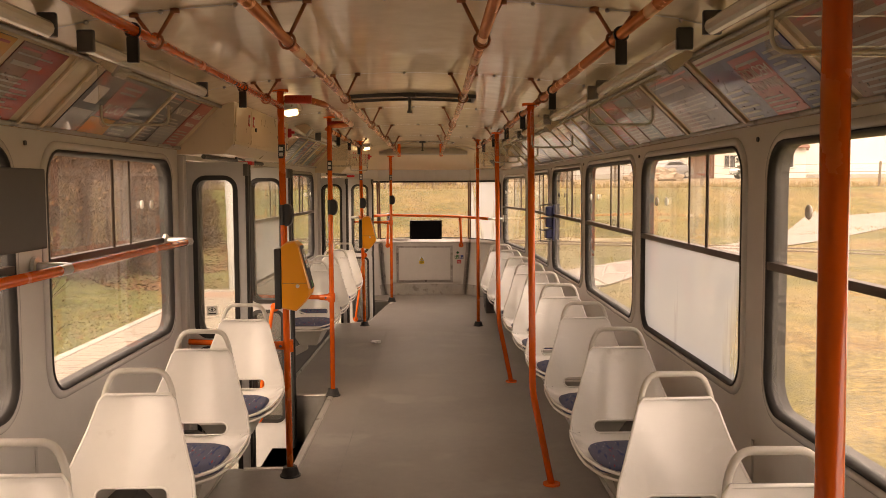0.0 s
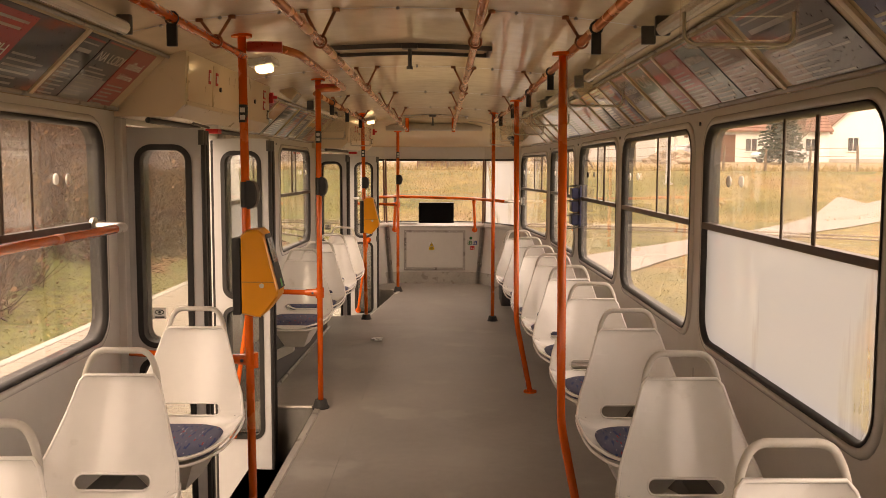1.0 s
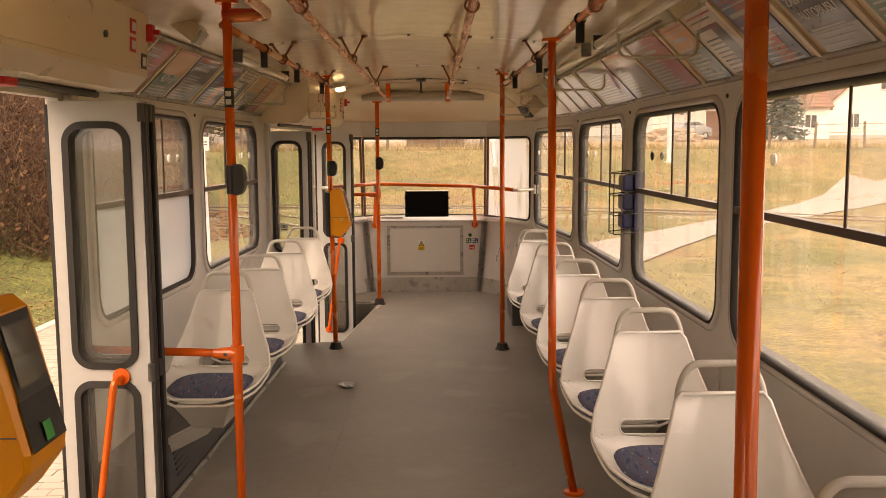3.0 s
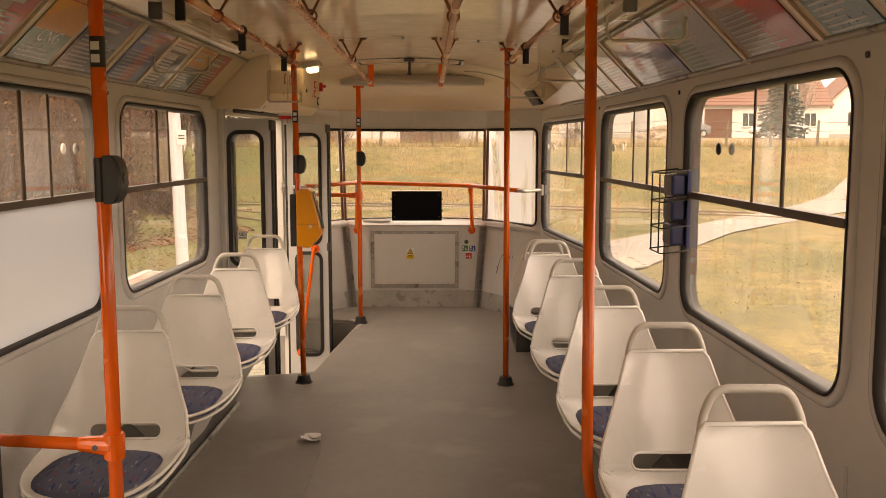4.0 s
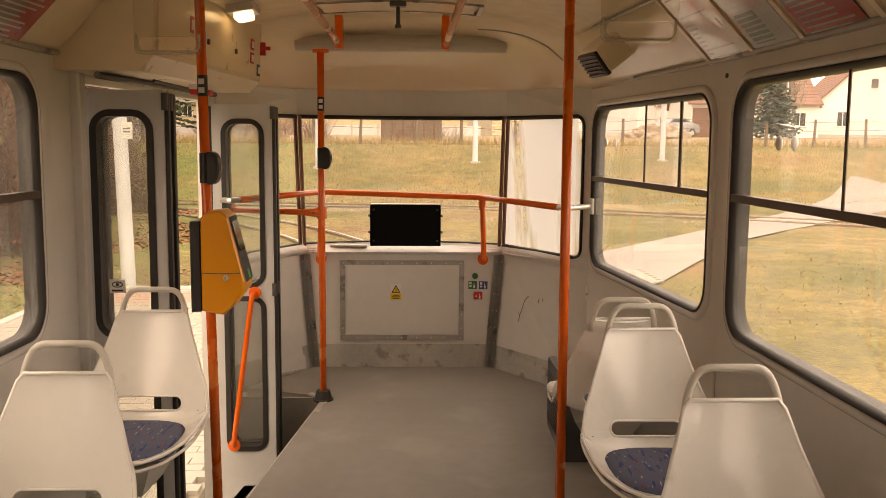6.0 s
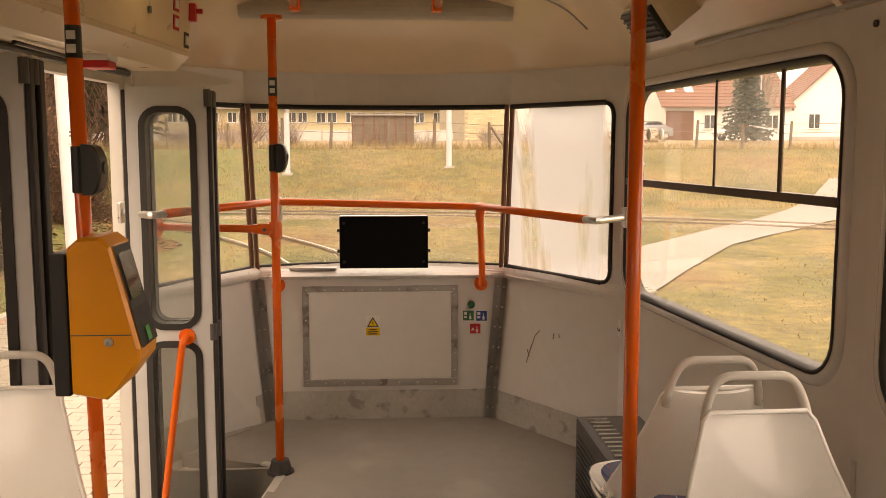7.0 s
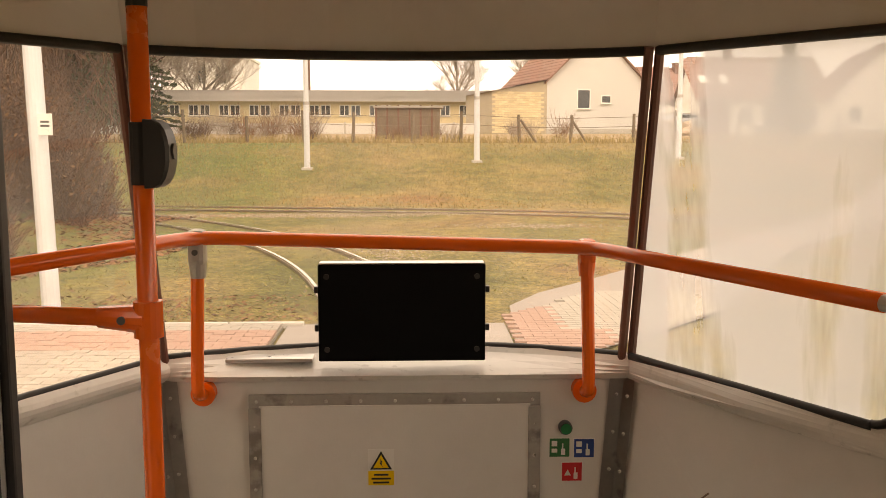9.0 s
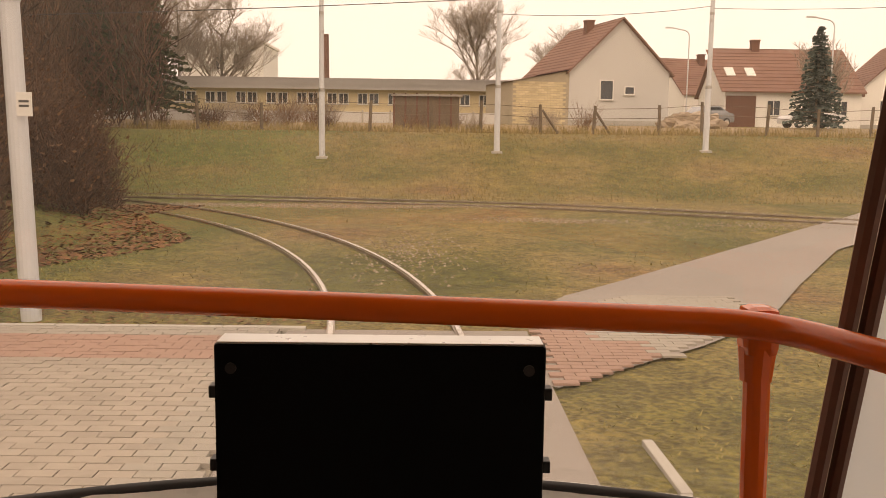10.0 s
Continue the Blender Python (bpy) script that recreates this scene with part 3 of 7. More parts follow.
def ground_mat():
    m = bpy.data.materials.new("dry_grass_ground")
    m.use_nodes = True
    n, l = m.node_tree.nodes, m.node_tree.links
    b = n["Principled BSDF"]
    b.inputs["Roughness"].default_value = 0.95
    geo = n.new("ShaderNodeNewGeometry")

    def nz(s, d=6):
        t = n.new("ShaderNodeTexNoise")
        t.inputs["Scale"].default_value, t.inputs["Detail"].default_value = s, d
        l.new(geo.outputs["Position"], t.inputs["Vector"])
        return t.outputs[0]
    def ramp(fac, stops):
        r = n.new("ShaderNodeValToRGB")
        r.color_ramp.elements[0].position, r.color_ramp.elements[0].color = stops[0][0], (*stops[0][1], 1)
        r.color_ramp.elements[1].position, r.color_ramp.elements[1].color = stops[-1][0], (*stops[-1][1], 1)
        for p, c in stops[1:-1]:
            r.color_ramp.elements.new(p).color = (*c, 1)
        l.new(fac, r.inputs[0])
        return r.outputs[0]

    def mul(a, b_, f):
        mx = n.new("ShaderNodeMix")
        mx.data_type, mx.blend_type = "RGBA", "MULTIPLY"
        mx.inputs[0].default_value = f
        l.new(a, mx.inputs[6])
        l.new(b_, mx.inputs[7])
        return mx.outputs[2]
    base = ramp(nz(0.22, 7), [(0.34, (0.092, 0.095, 0.024)), (0.46, (0.152, 0.132, 0.044)), (0.57, (0.212, 0.162, 0.066)), (0.68, (0.19, 0.12, 0.054))])
    green = ramp(nz(0.5, 6), [(0.38, (0.075, 0.125, 0.022)), (0.55, (0.10, 0.135, 0.03)), (0.66, (0.16, 0.14, 0.045))])
    sep = n.new("ShaderNodeSeparateXYZ")
    l.new(geo.outputs["Position"], sep.inputs[0])
    side = n.new("ShaderNodeMapRange")
    side.inputs[1].default_value, side.inputs[2].default_value, side.inputs[3].default_value, side.inputs[4].default_value = -3.5, -5.5, 0.0, 0.6
    l.new(sep.outputs[0], side.inputs[0])
    lawn = n.new("ShaderNodeMix")
    lawn.data_type = "RGBA"
    l.new(side.outputs[0], lawn.inputs[0])
    l.new(base, lawn.inputs[6])
    l.new(green, lawn.inputs[7])
    base = lawn.outputs[2]
    mid = ramp(nz(2.6, 7), [(0.32, (0.55, 0.56, 0.52)), (0.52, (1.0, 0.98, 0.95)), (0.70, (1.5, 1.42, 1.25))])
    fine = ramp(nz(16, 8), [(0.35, (0.42, 0.42, 0.39)), (0.5, (1.0, 0.98, 0.95)), (0.65, (1.65, 1.56, 1.38))])
    l.new(mul(mul(base, mid, 0.6), fine, 0.75), b.inputs["Base Color"])
    bp = n.new("ShaderNodeBump")
    bp.inputs["Strength"].default_value, bp.inputs["Distance"].default_value = 0.7, 0.08
    l.new(nz(22, 6), bp.inputs["Height"])
    l.new(bp.outputs[0], b.inputs["Normal"])
    return m


M_GRASS = ground_mat()
tagged(part("ground", grid(xs, ys), M_GRASS, smooth=True), "dry yellow-green grass rising to a bank", "grass", kind="structure")

M_PAVE = mat("grey_paving", (0.34, 0.31, 0.265), 0.85, var=0.2, scale=2, bump=0.2, rand=0.14)
M_PAVER = mat("red_paving", (0.33, 0.21, 0.165), 0.85, var=0.2, scale=2, bump=0.2, rand=0.16)
M_PAVEP = mat("pinkish_paving", (0.35, 0.305, 0.255), 0.85, var=0.2, scale=2, bump=0.2, rand=0.16)
M_JOINT = mat("sandy_joint", (0.25, 0.22, 0.175), 0.95, var=0.3, scale=8, bump=0.3)
M_ASPH = mat("pale_path", (0.28, 0.25, 0.225), 0.9, var=0.18, scale=2, bump=0.3, bscale=60)
M_CONC = mat("kerb_concrete", (0.42, 0.40, 0.36), 0.85, var=0.25, scale=7, bump=0.3, bscale=60)
M_STEEL = mat("rail_steel", (0.30, 0.24, 0.19), 0.38, metal=0.7, var=0.25, scale=6)
M_RAILTOP = mat("rail_tread", (0.62, 0.56, 0.50), 0.25, metal=0.8, var=0.12, scale=6)
M_GRAVEL = mat("gravel", (0.36, 0.29, 0.22), 0.95, var=0.5, scale=14, bump=0.8, bscale=30)


def ribbon(left, right, lift, name, label, material, category="path"):
    bm = bmesh.new()
    L = [bm.verts.new((x, y, hill(x, y) + lift)) for x, y in left]
    R = [bm.verts.new((x, y, hill(x, y) + lift)) for x, y in right]
    for i in range(len(L) - 1):
        bm.faces.new((L[i], L[i + 1], R[i + 1], R[i]))
    bmesh.ops.subdivide_edges(bm, edges=bm.edges[:], cuts=2, use_grid_fill=True)
    for v in bm.verts:
        v.co.z = hill(v.co.x, v.co.y) + lift
    return tagged(part(name, bm, material), label, category, kind="structure")


# platform paving on the door side
pv = part("pavement", sheet([(-4.85, -30), (-1.28, -30), (-1.28, 18), (-1.5, 18), (-1.5, 20.9), (-4.85, 20.9)], [], lambda x, y, d: Vector((x, y, GZ + 0.05 - d)), 0.2), M_JOINT)
tagged(pv, "brick-paved tram platform with red bands", "pavement", kind="structure")
# paths and crossing behind the tram
ribbon([(-1.45, 15.5), (-1.45, 21.0)], [(1.15, 15.5), (1.15, 21.0)], 0.03, "crossing", "concrete crossing between the rails", M_ASPH, "crossing")
ribbon([(1.1, 19.0), (1.35, 22.2), (1.9, 23.3), (3.5, 25.3), (6.9, 29.8), (12, 36.5), (19, 46), (40, 72)], [(1.2, 18.9), (2.9, 20.4), (4.0, 21.6), (5.5, 24.3), (8, 28.6), (13.3, 34.7), (21, 42), (46, 68)], 0.03, "footpath", "pale asphalt footpath across the grass", M_ASPH)

# tracks


def arc(cx, cy, r, a0, a1, n):
    return [(cx + r * math.cos(radians(a0 + (a1 - a0) * k / n)), cy + r * math.sin(radians(a0 + (a1 - a0) * k / n))) for k in range(n + 1)]


def rail(pts, name):
    r = thing(name, "steel tram rail with a bright worn top, set in the grass", "rail", "tram rails", "structure")
    for nm, mt, w, z0, z1 in (("rail_body", M_STEEL, 0.09, -0.02, 0.03), ("rail_head", M_RAILTOP, 0.052, 0.03, 0.055)):
        bm = bmesh.new()
        prev = None
        for i, p in enumerate(pts):
            a, b = pts[max(i - 1, 0)], pts[min(i + 1, len(pts) - 1)]
            t = Vector((b[0] - a[0], b[1] - a[1], 0)).normalized()
            s = Vector((t.y, -t.x, 0)) * w / 2
            c = Vector((p[0], p[1], GZ + 0.02))
            row = [bm.verts.new(c + s * k + Vector((0, 0, z))) for k, z in ((-1, z0), (-1, z1), (1, z1), (1, z0))]
            if prev:
                for k in range(3):
                    bm.faces.new((prev[k], prev[k + 1], row[k + 1], row[k]))
            prev = row
        part(nm, bm, mt, r)


R1, Y1 = 25.0, 18.6
for o in (-0.69, 0.69):
    x0 = -0.18 + o
    rail([(x0, -30), (x0, 5), (x0, Y1)] + [(-0.18 - R1 + (R1 + o) * math.cos(radians(a)), Y1 + (R1 + o) * math.sin(radians(a))) for a in range(2, 66, 2)], "rail")
ctr = [(-26, 42.4), (-15, 41.4), (-8, 40.5), (-3, 39.7), (2.5, 38.6), (6.5, 37.0), (10.5, 34.6), (15, 31.2), (19, 27)]
ctr = [(p.x, p.y) for p in rounded([(x, y, 0) for x, y in ctr], 3.0, 4)]
for o in (-0.69, 0.69):
    pts = []
    for i, p in enumerate(ctr):
        a, b = ctr[max(i - 1, 0)], ctr[min(i + 1, len(ctr) - 1)]
        t = Vector((b[0] - a[0], b[1] - a[1])).normalized()
        pts.append((p[0] - t.y * o, p[1] + t.x * o))
    rail(pts, "rail")

# ---- seats ----


def seat_fabric():
    m = bpy.data.materials.new("seat_fabric")
    m.use_nodes = True
    n, l = m.node_tree.nodes, m.node_tree.links
    b = n["Principled BSDF"]
    b.inputs["Roughness"].default_value = 0.9
    co = n.new("ShaderNodeTexCoord")
    base = None
    prev = None
    for col, sc, th, off in (((0.30, 0.04, 0.055), 60, 0.775, 0), ((0.36, 0.37, 0.43), 75, 0.775, 7), ((0.035, 0.06, 0.16), 50, 0.72, 13)):
        t = n.new("ShaderNodeTexNoise")
        t.inputs["Scale"].default_value, t.inputs["Detail"].default_value = sc, 1
        mp = n.new("ShaderNodeMapping")
        mp.inputs["Location"].default_value = (off, off, off)
        mp.inputs["Scale"].default_value = (1.6, 0.35, 1)
        mp.inputs["Rotation"].default_value = (0, 0, 0.5 + off)
        l.new(co.outputs["Object"], mp.inputs[0])
        l.new(mp.outputs[0], t.inputs["Vector"])
        r = n.new("ShaderNodeMapRange")
        r.inputs[1].default_value, r.inputs[2].default_value = th - 0.1, th - 0.07
        l.new(t.outputs[0], r.inputs[0])
        mx = n.new("ShaderNodeMix")
        mx.data_type = "RGBA"
        mx.inputs[7].default_value = (*col, 1)
        l.new(r.outputs[0], mx.inputs[0])
        if prev is None:
            mx.inputs[6].default_value = (0.10, 0.11, 0.175, 1)
        else:
            l.new(prev, mx.inputs[6])
        prev = mx.outputs[2]
    l.new(prev, b.inputs["Base Color"])
    bp = n.new("ShaderNodeBump")
    bp.inputs["Strength"].default_value, bp.inputs["Distance"].default_value = 0.3, 0.002
    t = n.new("ShaderNodeTexNoise")
    t.inputs["Scale"].default_value = 400
    l.new(co.outputs["Object"], t.inputs["Vector"])
    l.new(t.outputs[0], bp.inputs["Height"])
    l.new(bp.outputs[0], b.inputs["Normal"])
    return m


M_FABRIC = seat_fabric()
M_HANDLE = mat("seat_handle_plastic", (0.68, 0.65, 0.59), 0.3, var=0.05, scale=9)


SEAT_LINE = rounded([(0, 0.125, 0.781), (0, 0.016, 0.404), (0, -0.42, 0.420)], 0.07, 8)
SEAT_WIDE = ((0, 0.104), (0.012, 0.117), (0.10, 0.143), (0.20, 0.176), (0.26, 0.199), (0.32, 0.212), (0.39, 0.217), (0.47, 0.213), (0.57, 0.207), (0.65, 0.196), (0.71, 0.175), (0.75, 0.148), (0.785, 0.10))
SEAT_LIFT = ((0, 0.022), (0.12, 0.030), (0.25, 0.052), (0.33, 0.082), (0.40, 0.085), (0.47, 0.062), (0.59, 0.044), (0.71, 0.030), (0.785, 0.012))


def knots(table, t):
    for (a, va), (b, vb) in zip(table, table[1:]):
        if t <= b:
            return va + (vb - va) * max(t - a, 0) / (b - a)
    return table[-1][1]


def seat_place(x, t, d):
    """A point of the bucket: x across, t down the back and forward along the pan, d behind the face."""
    left = t
    for a, b in zip(SEAT_LINE, SEAT_LINE[1:]):
        ln = (b - a).length
        if left <= ln or b is SEAT_LINE[-1]:
            break
        left -= ln
    p, g = a + (b - a) * (left / ln), (b - a) / ln
    u = min(abs(x) / knots(SEAT_WIDE, t), 1.0)
    return Vector((x, p.y, p.z)) + Vector((0, g.z, -g.y)) * (knots(SEAT_LIFT, t) * u ** 2.6 - d)


def seat_outline(t0, t1, n=22):
    ts = [t0 + (t1 - t0) * k / n for k in range(n + 1)]
    return [(knots(SEAT_WIDE, t), t) for t in ts] + [(-knots(SEAT_WIDE, t), t) for t in reversed(ts)]


def make_seat(side):
    s = thing("passenger_seat", "off-white moulded plastic tram seat with grab handle and blue patterned cushion", "seat", "passenger seats")
    slot = rrect(-0.114, 0.290, 0.114, 0.340, 0.024)
    cuts = [(0, k * 0.035) for k in range(-6, 7)]
    b = part("seat_shell", sheet(seat_outline(0.0, 0.785, 40), [slot], seat_place, 0.011, cuts + [(1, 0.012 + k * 0.028) for k in range(28)]), M_SEAT, s, smooth=True)
    md = b.modifiers.new("edges", "EDGE_SPLIT")
    md.split_angle = radians(50)
    ts = [0.785 * k / 40 for k in range(41)]
    lip = [seat_place(knots(SEAT_WIDE, t), t, 0.0055) for t in ts]
    bm = bmesh.new()
    tube(bm, lip + [Vector((-p.x, p.y, p.z)) for p in reversed(lip)], 0.0058, 8, closed=True)
    part("shell_rim", bm, M_SEAT, s, smooth=True)
    low = [seat_place(knots(SEAT_WIDE, t) - 0.004, t, 0.03) for t in ts[16:]]
    bm = bmesh.new()
    tube(bm, low + [Vector((-p.x, p.y, p.z)) for p in reversed(low)], 0.006, 8)
    part("pan_rim", bm, M_SEAT, s, smooth=True)
    bm = bmesh.new()
    tube(bm, [seat_place(x, t, 0.002) for x, t in slot], 0.0045, 6, closed=True)
    part("slot_rim", bm, M_SEAT, s, smooth=True)
    # cushion
    bm = bmesh.new()
    vs = [(0.168 * math.copysign(abs(math.cos(a)) ** 0.6, math.cos(a)), -0.205 + 0.165 * math.copysign(abs(math.sin(a)) ** 0.6, math.sin(a))) for a in [2 * math.pi * k / 28 for k in range(28)]]
    prev = None
    for sc, z in ((0.97, 0.410), (1.0, 0.430), (0.97, 0.443), (0.86, 0.451), (0.5, 0.456)):
        row = [bm.verts.new((x * sc, -0.205 + (y + 0.205) * sc, z - 0.03 * (-0.205 - y) * 0)) for x, y in vs]
        if prev:
            for i in range(28):
                bm.faces.new((prev[i], prev[(i + 1) % 28], row[(i + 1) % 28], row[i]))
        prev = row
    bm.faces.new(prev)
    part("cushion", bm, M_FABRIC, s, "blue fabric cushion with red and white flecks", smooth=True)
    bm = bmesh.new()
    yy = seat_place(0.112, 0.02, 0).y
    tube(bm, rounded([(-0.114, yy + 0.012, 0.745), (-0.107, yy + 0.022, 0.80), (-0.080, yy + 0.028, 0.858), (0.080, yy + 0.028, 0.858), (0.107, yy + 0.022, 0.80), (0.114, yy + 0.012, 0.745)], 0.05, 6), 0.0098, 10)
    part("grab_handle", bm, M_HANDLE, s, "off-white looped grab handle", smooth=True)
    # bracket under the pan
    bm = bmesh.new()
    v = [bm.verts.new(q) for q in ((-0.13, -0.03, 0.372), (0.13, -0.03, 0.372), (0.11, -0.36, 0.385), (-0.11, -0.36, 0.385), (-0.07, -0.08, 0.27), (0.07, -0.08, 0.27), (0.06, -0.27, 0.27), (-0.06, -0.27, 0.27))]
    for f in ((0, 1, 2, 3), (4, 5, 6, 7), (0, 1, 5, 4), (1, 2, 6, 5), (2, 3, 7, 6), (3, 0, 4, 7)):
        bm.faces.new([v[i] for i in f])
    part("bracket", bm, M_SEATUNDER, s, "painted tapered mounting bracket")
    bm = bmesh.new()
    e = [(side * 0.02, 0.285), (side * 0.02, 0.225), (side * 0.345, 0.06), (side * 0.345, 0.12)]
    v = [bm.verts.new((a, yy, c)) for yy in (-0.21, -0.14) for a, c in e]
    for f in ((0, 1, 2, 3), (4, 5, 6, 7), (0, 1, 5, 4), (1, 2, 6, 5), (2, 3, 7, 6), (3, 0, 4, 7)):
        bm.faces.new([v[i] for i in f])
    part("cantilever_arm", bm, M_SEATUNDER, s)
    bm = bmesh.new()
    box(bm, side * 0.338 - 0.01, -0.25, 0.02, side * 0.338 + 0.01, -0.10, 0.16, 0.004)
    part("wall_plate", bm, M_SEATUNDER, s)
    return s


R_SEATS = [(0.88, 1.28), (0.88, 2.12), (0.88, 2.95), (0.877, 3.76), (0.875, 4.64), (0.875, 5.46), (0.865, 6.28), (0.855, 7.04), (0.845, 7.73), (0.835, 8.54), (0.825, 9.35), (0.81, 10.15)]
L_SEATS = [(-0.83, 1.4), (-0.83, 2.25), (-0.83, 3.06), (-0.82, 3.87), (-0.815, 4.65), (-0.815, 5.46), (-0.81, 8.02), (-0.82, 8.83), (-0.82, 9.60), (-0.83, 10.41)]
for side, row in ((1, R_SEATS), (-1, L_SEATS)):
    seat = make_seat(side)
    for k, (x, y) in enumerate(row):
        at = pose(x, y - 0.125, floor_z(y) + (0.012 if y < 8.2 else -0.006))
        if k == 0:
            seat.matrix_basis = at
        else:
            copy_thing(seat, at)
back_seat = copy_thing(seat, pose(0.80, 10.49, -0.02, 0, 0, 181))
tagged(back_seat, "off-white plastic seat turned to face the rear window", "seat")

# ---- grab poles ----


def boot(bm, x, y, z):
    cyl(bm, (x, y, z), (x, y, z + 0.05), 0.048, 18, 0.034)
    cyl(bm, (x, y, z - 0.004), (x, y, z + 0.008), 0.052, 18)


def pole(label, pts, r=0.0165, rubber=True, material=None, corner=0.12):
    p = thing("grab_pole", label, "grab pole", "grab poles")
    bm = bmesh.new()
    tube(bm, rounded(pts, corner, 5), r, 14)
    part("tube", bm, material or M_ORANGE, p, smooth=True)
    bm = bmesh.new()
    x, y, z = pts[0]
    if rubber:
        boot(bm, x, y, z)
        part("rubber_boot", bm, M_RUBBER, p, "black rubber floor boot")
    else:
        cyl(bm, (x, y, z - 0.002), (x, y, z + 0.01), 0.042, 16)
        part("floor_flange", bm, M_ORANGE, p)
    x, y, z = pts[-1]
    bm = bmesh.new()
    cyl(bm, (x, y, z - 0.012), (x, y, z), 0.04, 16)
    part("ceiling_flange", bm, material or M_ORANGE, p)
    return p


V = "vertical orange enamelled grab pole with "
p1 = pole(V + "a ticket validator and button box", [(-0.605, 5.47, 0), (-0.622, 5.47, cz(-0.6, 5.47))])
p2 = pole(V + "a red button box", [(-0.585, 7.21, 0), (-0.585, 7.21, cz(-0.58, 7.2))])
pL = pole(V + "a validator beside the rear door", [(-0.605, 10.33, 0), (-0.632, 10.33, cz(-0.63, 10.33))])
pR = pole(V + "a black rubber foot", [(0.58, 10.28, 0), (0.575, 10.28, cz(0.58, 10.28))])
p3 = pole(V + "a button box", [(-0.39, 11.78, 0.07), (-0.39, 11.78, 1.82)])
for y in (2.05, 5.31, 7.62):
    pole("orange grab pole bent outward at its foot", [(0.695, y - 0.01, 0), (0.602, y, 0.46), (0.59, y, 1.845)], rubber=False, corner=0.06)

# ---- ceiling rails and their hangers ----
RZ = 1.848


def hanger(x, y, parent, material):
    bm = bmesh.new()
    for o in (-0.055, 0.055):
        tube(bm, [(x, y, RZ), (x + o, y, cz(x + o, y))], 0.0055, 8)
        cyl(bm, (x + o, y, cz(x + o, y) - 0.012), (x + o, y, cz(x + o, y)), 0.013, 10)
    tube(bm, [(x + 0.021 * math.cos(a), y, RZ - 0.0 + 0.021 * math.sin(a)) for a in [2 * math.pi * k / 12 for k in range(12)]], 0.004, 6, closed=True)
    part("hanger", bm, material, parent, smooth=True)


def ceiling_rail(label, pts, ys, material=M_COPPER, ends=True):
    r = thing("ceiling_rail", label, "grab rail", "ceiling rails")
    bm = bmesh.new()
    tube(bm, rounded(pts, 0.1, 4), 0.0145, 12)
    part("tube", bm, material, r, smooth=True)
    for y in ys:
        x = pts[0][0]
        for a, b in zip(pts, pts[1:]):
            if a[1] <= y <= b[1]:
                x = a[0] + (b[0] - a[0]) * (y - a[1]) / (b[1] - a[1])
        hanger(x, y, r, M_HANGER)
    return r


HY = SEAMS
for x, xe in ((-0.262, -0.277), (0.262, 0.211)):
    r = ceiling_rail("worn copper-orange ceiling rail on wire hangers", [(x, FRONT + 0.02, RZ), (x, 5.0, RZ), (xe, 11.55, RZ - 0.028)], HY)
    bm = bmesh.new()
    box(bm, xe - 0.018, 11.50, RZ - 0.048, xe + 0.018, 11.56, cz(xe, 11.1) - 0.005, 0.005)
    part("end_bracket", bm, M_ORANGE, r, "orange end bracket")
ceiling_rail("orange ceiling rail along the seat row", [(0.62, FRONT + 0.02, RZ), (0.62, 8.0, RZ), (0.575, 10.28, RZ)], SEAMS)
ceiling_rail("orange ceiling rail ending at the middle door", [(-0.62, FRONT + 0.02, RZ), (-0.615, 5.47, RZ)], SEAMS[:4], M_ORANGE)
ceiling_rail("orange ceiling rail between the two doors", [(-0.60, 7.21, RZ), (-0.605, 10.33, RZ)], SEAMS[5:])
r = thing("door_arch_rail", "orange rail bowed inward past the middle doorway", "grab rail")
bm = bmesh.new()
tube(bm, rounded([(-0.605, 5.47, 1.885), (-0.50, 5.48, 1.885), (-0.42, 5.58, 1.87), (-0.42, 7.1, 1.87), (-0.47, 7.2, 1.875), (-0.585, 7.21, 1.87)], 0.08, 5), 0.0165, 12)
part("tube", bm, M_COPPER, r, smooth=True)
for y, x1 in ((5.475, -0.47), (7.21, -0.45)):
    bm = bmesh.new()
    tube(bm, rounded([(-0.6, y, 1.885), (x1, y + 0.01, 1.885)], 0.02, 2), 0.021, 12)
    part("arm", bm, M_RED, r, "dark red clamp arm", smooth=True)


def strap(x, y, board=True):
    s = thing("hanging_strap", "black strap with a clear plastic handle on the ceiling rail", "hand strap", "hanging straps")
    bm = bmesh.new()
    box(bm, x - 0.015, y - 0.008, RZ - 0.08, x + 0.015, y + 0.008, RZ - 0.016, 0.004)
    part("strap", bm, M_DARK, s)
    bm = bmesh.new()
    tube(bm, [(x + 0.018 * math.cos(a), y, RZ + 0.018 * math.sin(a)) for a in [2 * math.pi * k / 12 for k in range(12)]], 0.004, 6, closed=True)
    box(bm, x - 0.007, y - 0.007, RZ - 0.045, x + 0.007, y + 0.007, RZ - 0.02)
    part("clip", bm, M_DARK, s)
    if board:
        sd = 1 if x > 0 else -1
        z1, z0 = RZ - 0.075, RZ - 0.24
        slot = rrect(x - 0.078, z0 + 0.012, x + 0.078, z0 + 0.048, 0.014)
        part("handle_plate", sheet(rrect(x - 0.09, z0, x + 0.09, z1, 0.016), [slot], lambda u, z, q: Vector((u, y - 0.004 + q, z)), 0.008), M_CLEAR, s, "clear plastic handle plate")
        bm = bmesh.new()
        tube(bm, rounded([(x - 0.084, y, z1 - 0.11), (x - 0.084, y, z0 + 0.006), (x + 0.084, y, z0 + 0.006), (x + 0.084, y, z1 - 0.11)], 0.02, 4), 0.003, 8)
        part("handle_bow", bm, M_CLEARROD, s, smooth=True)
    return s


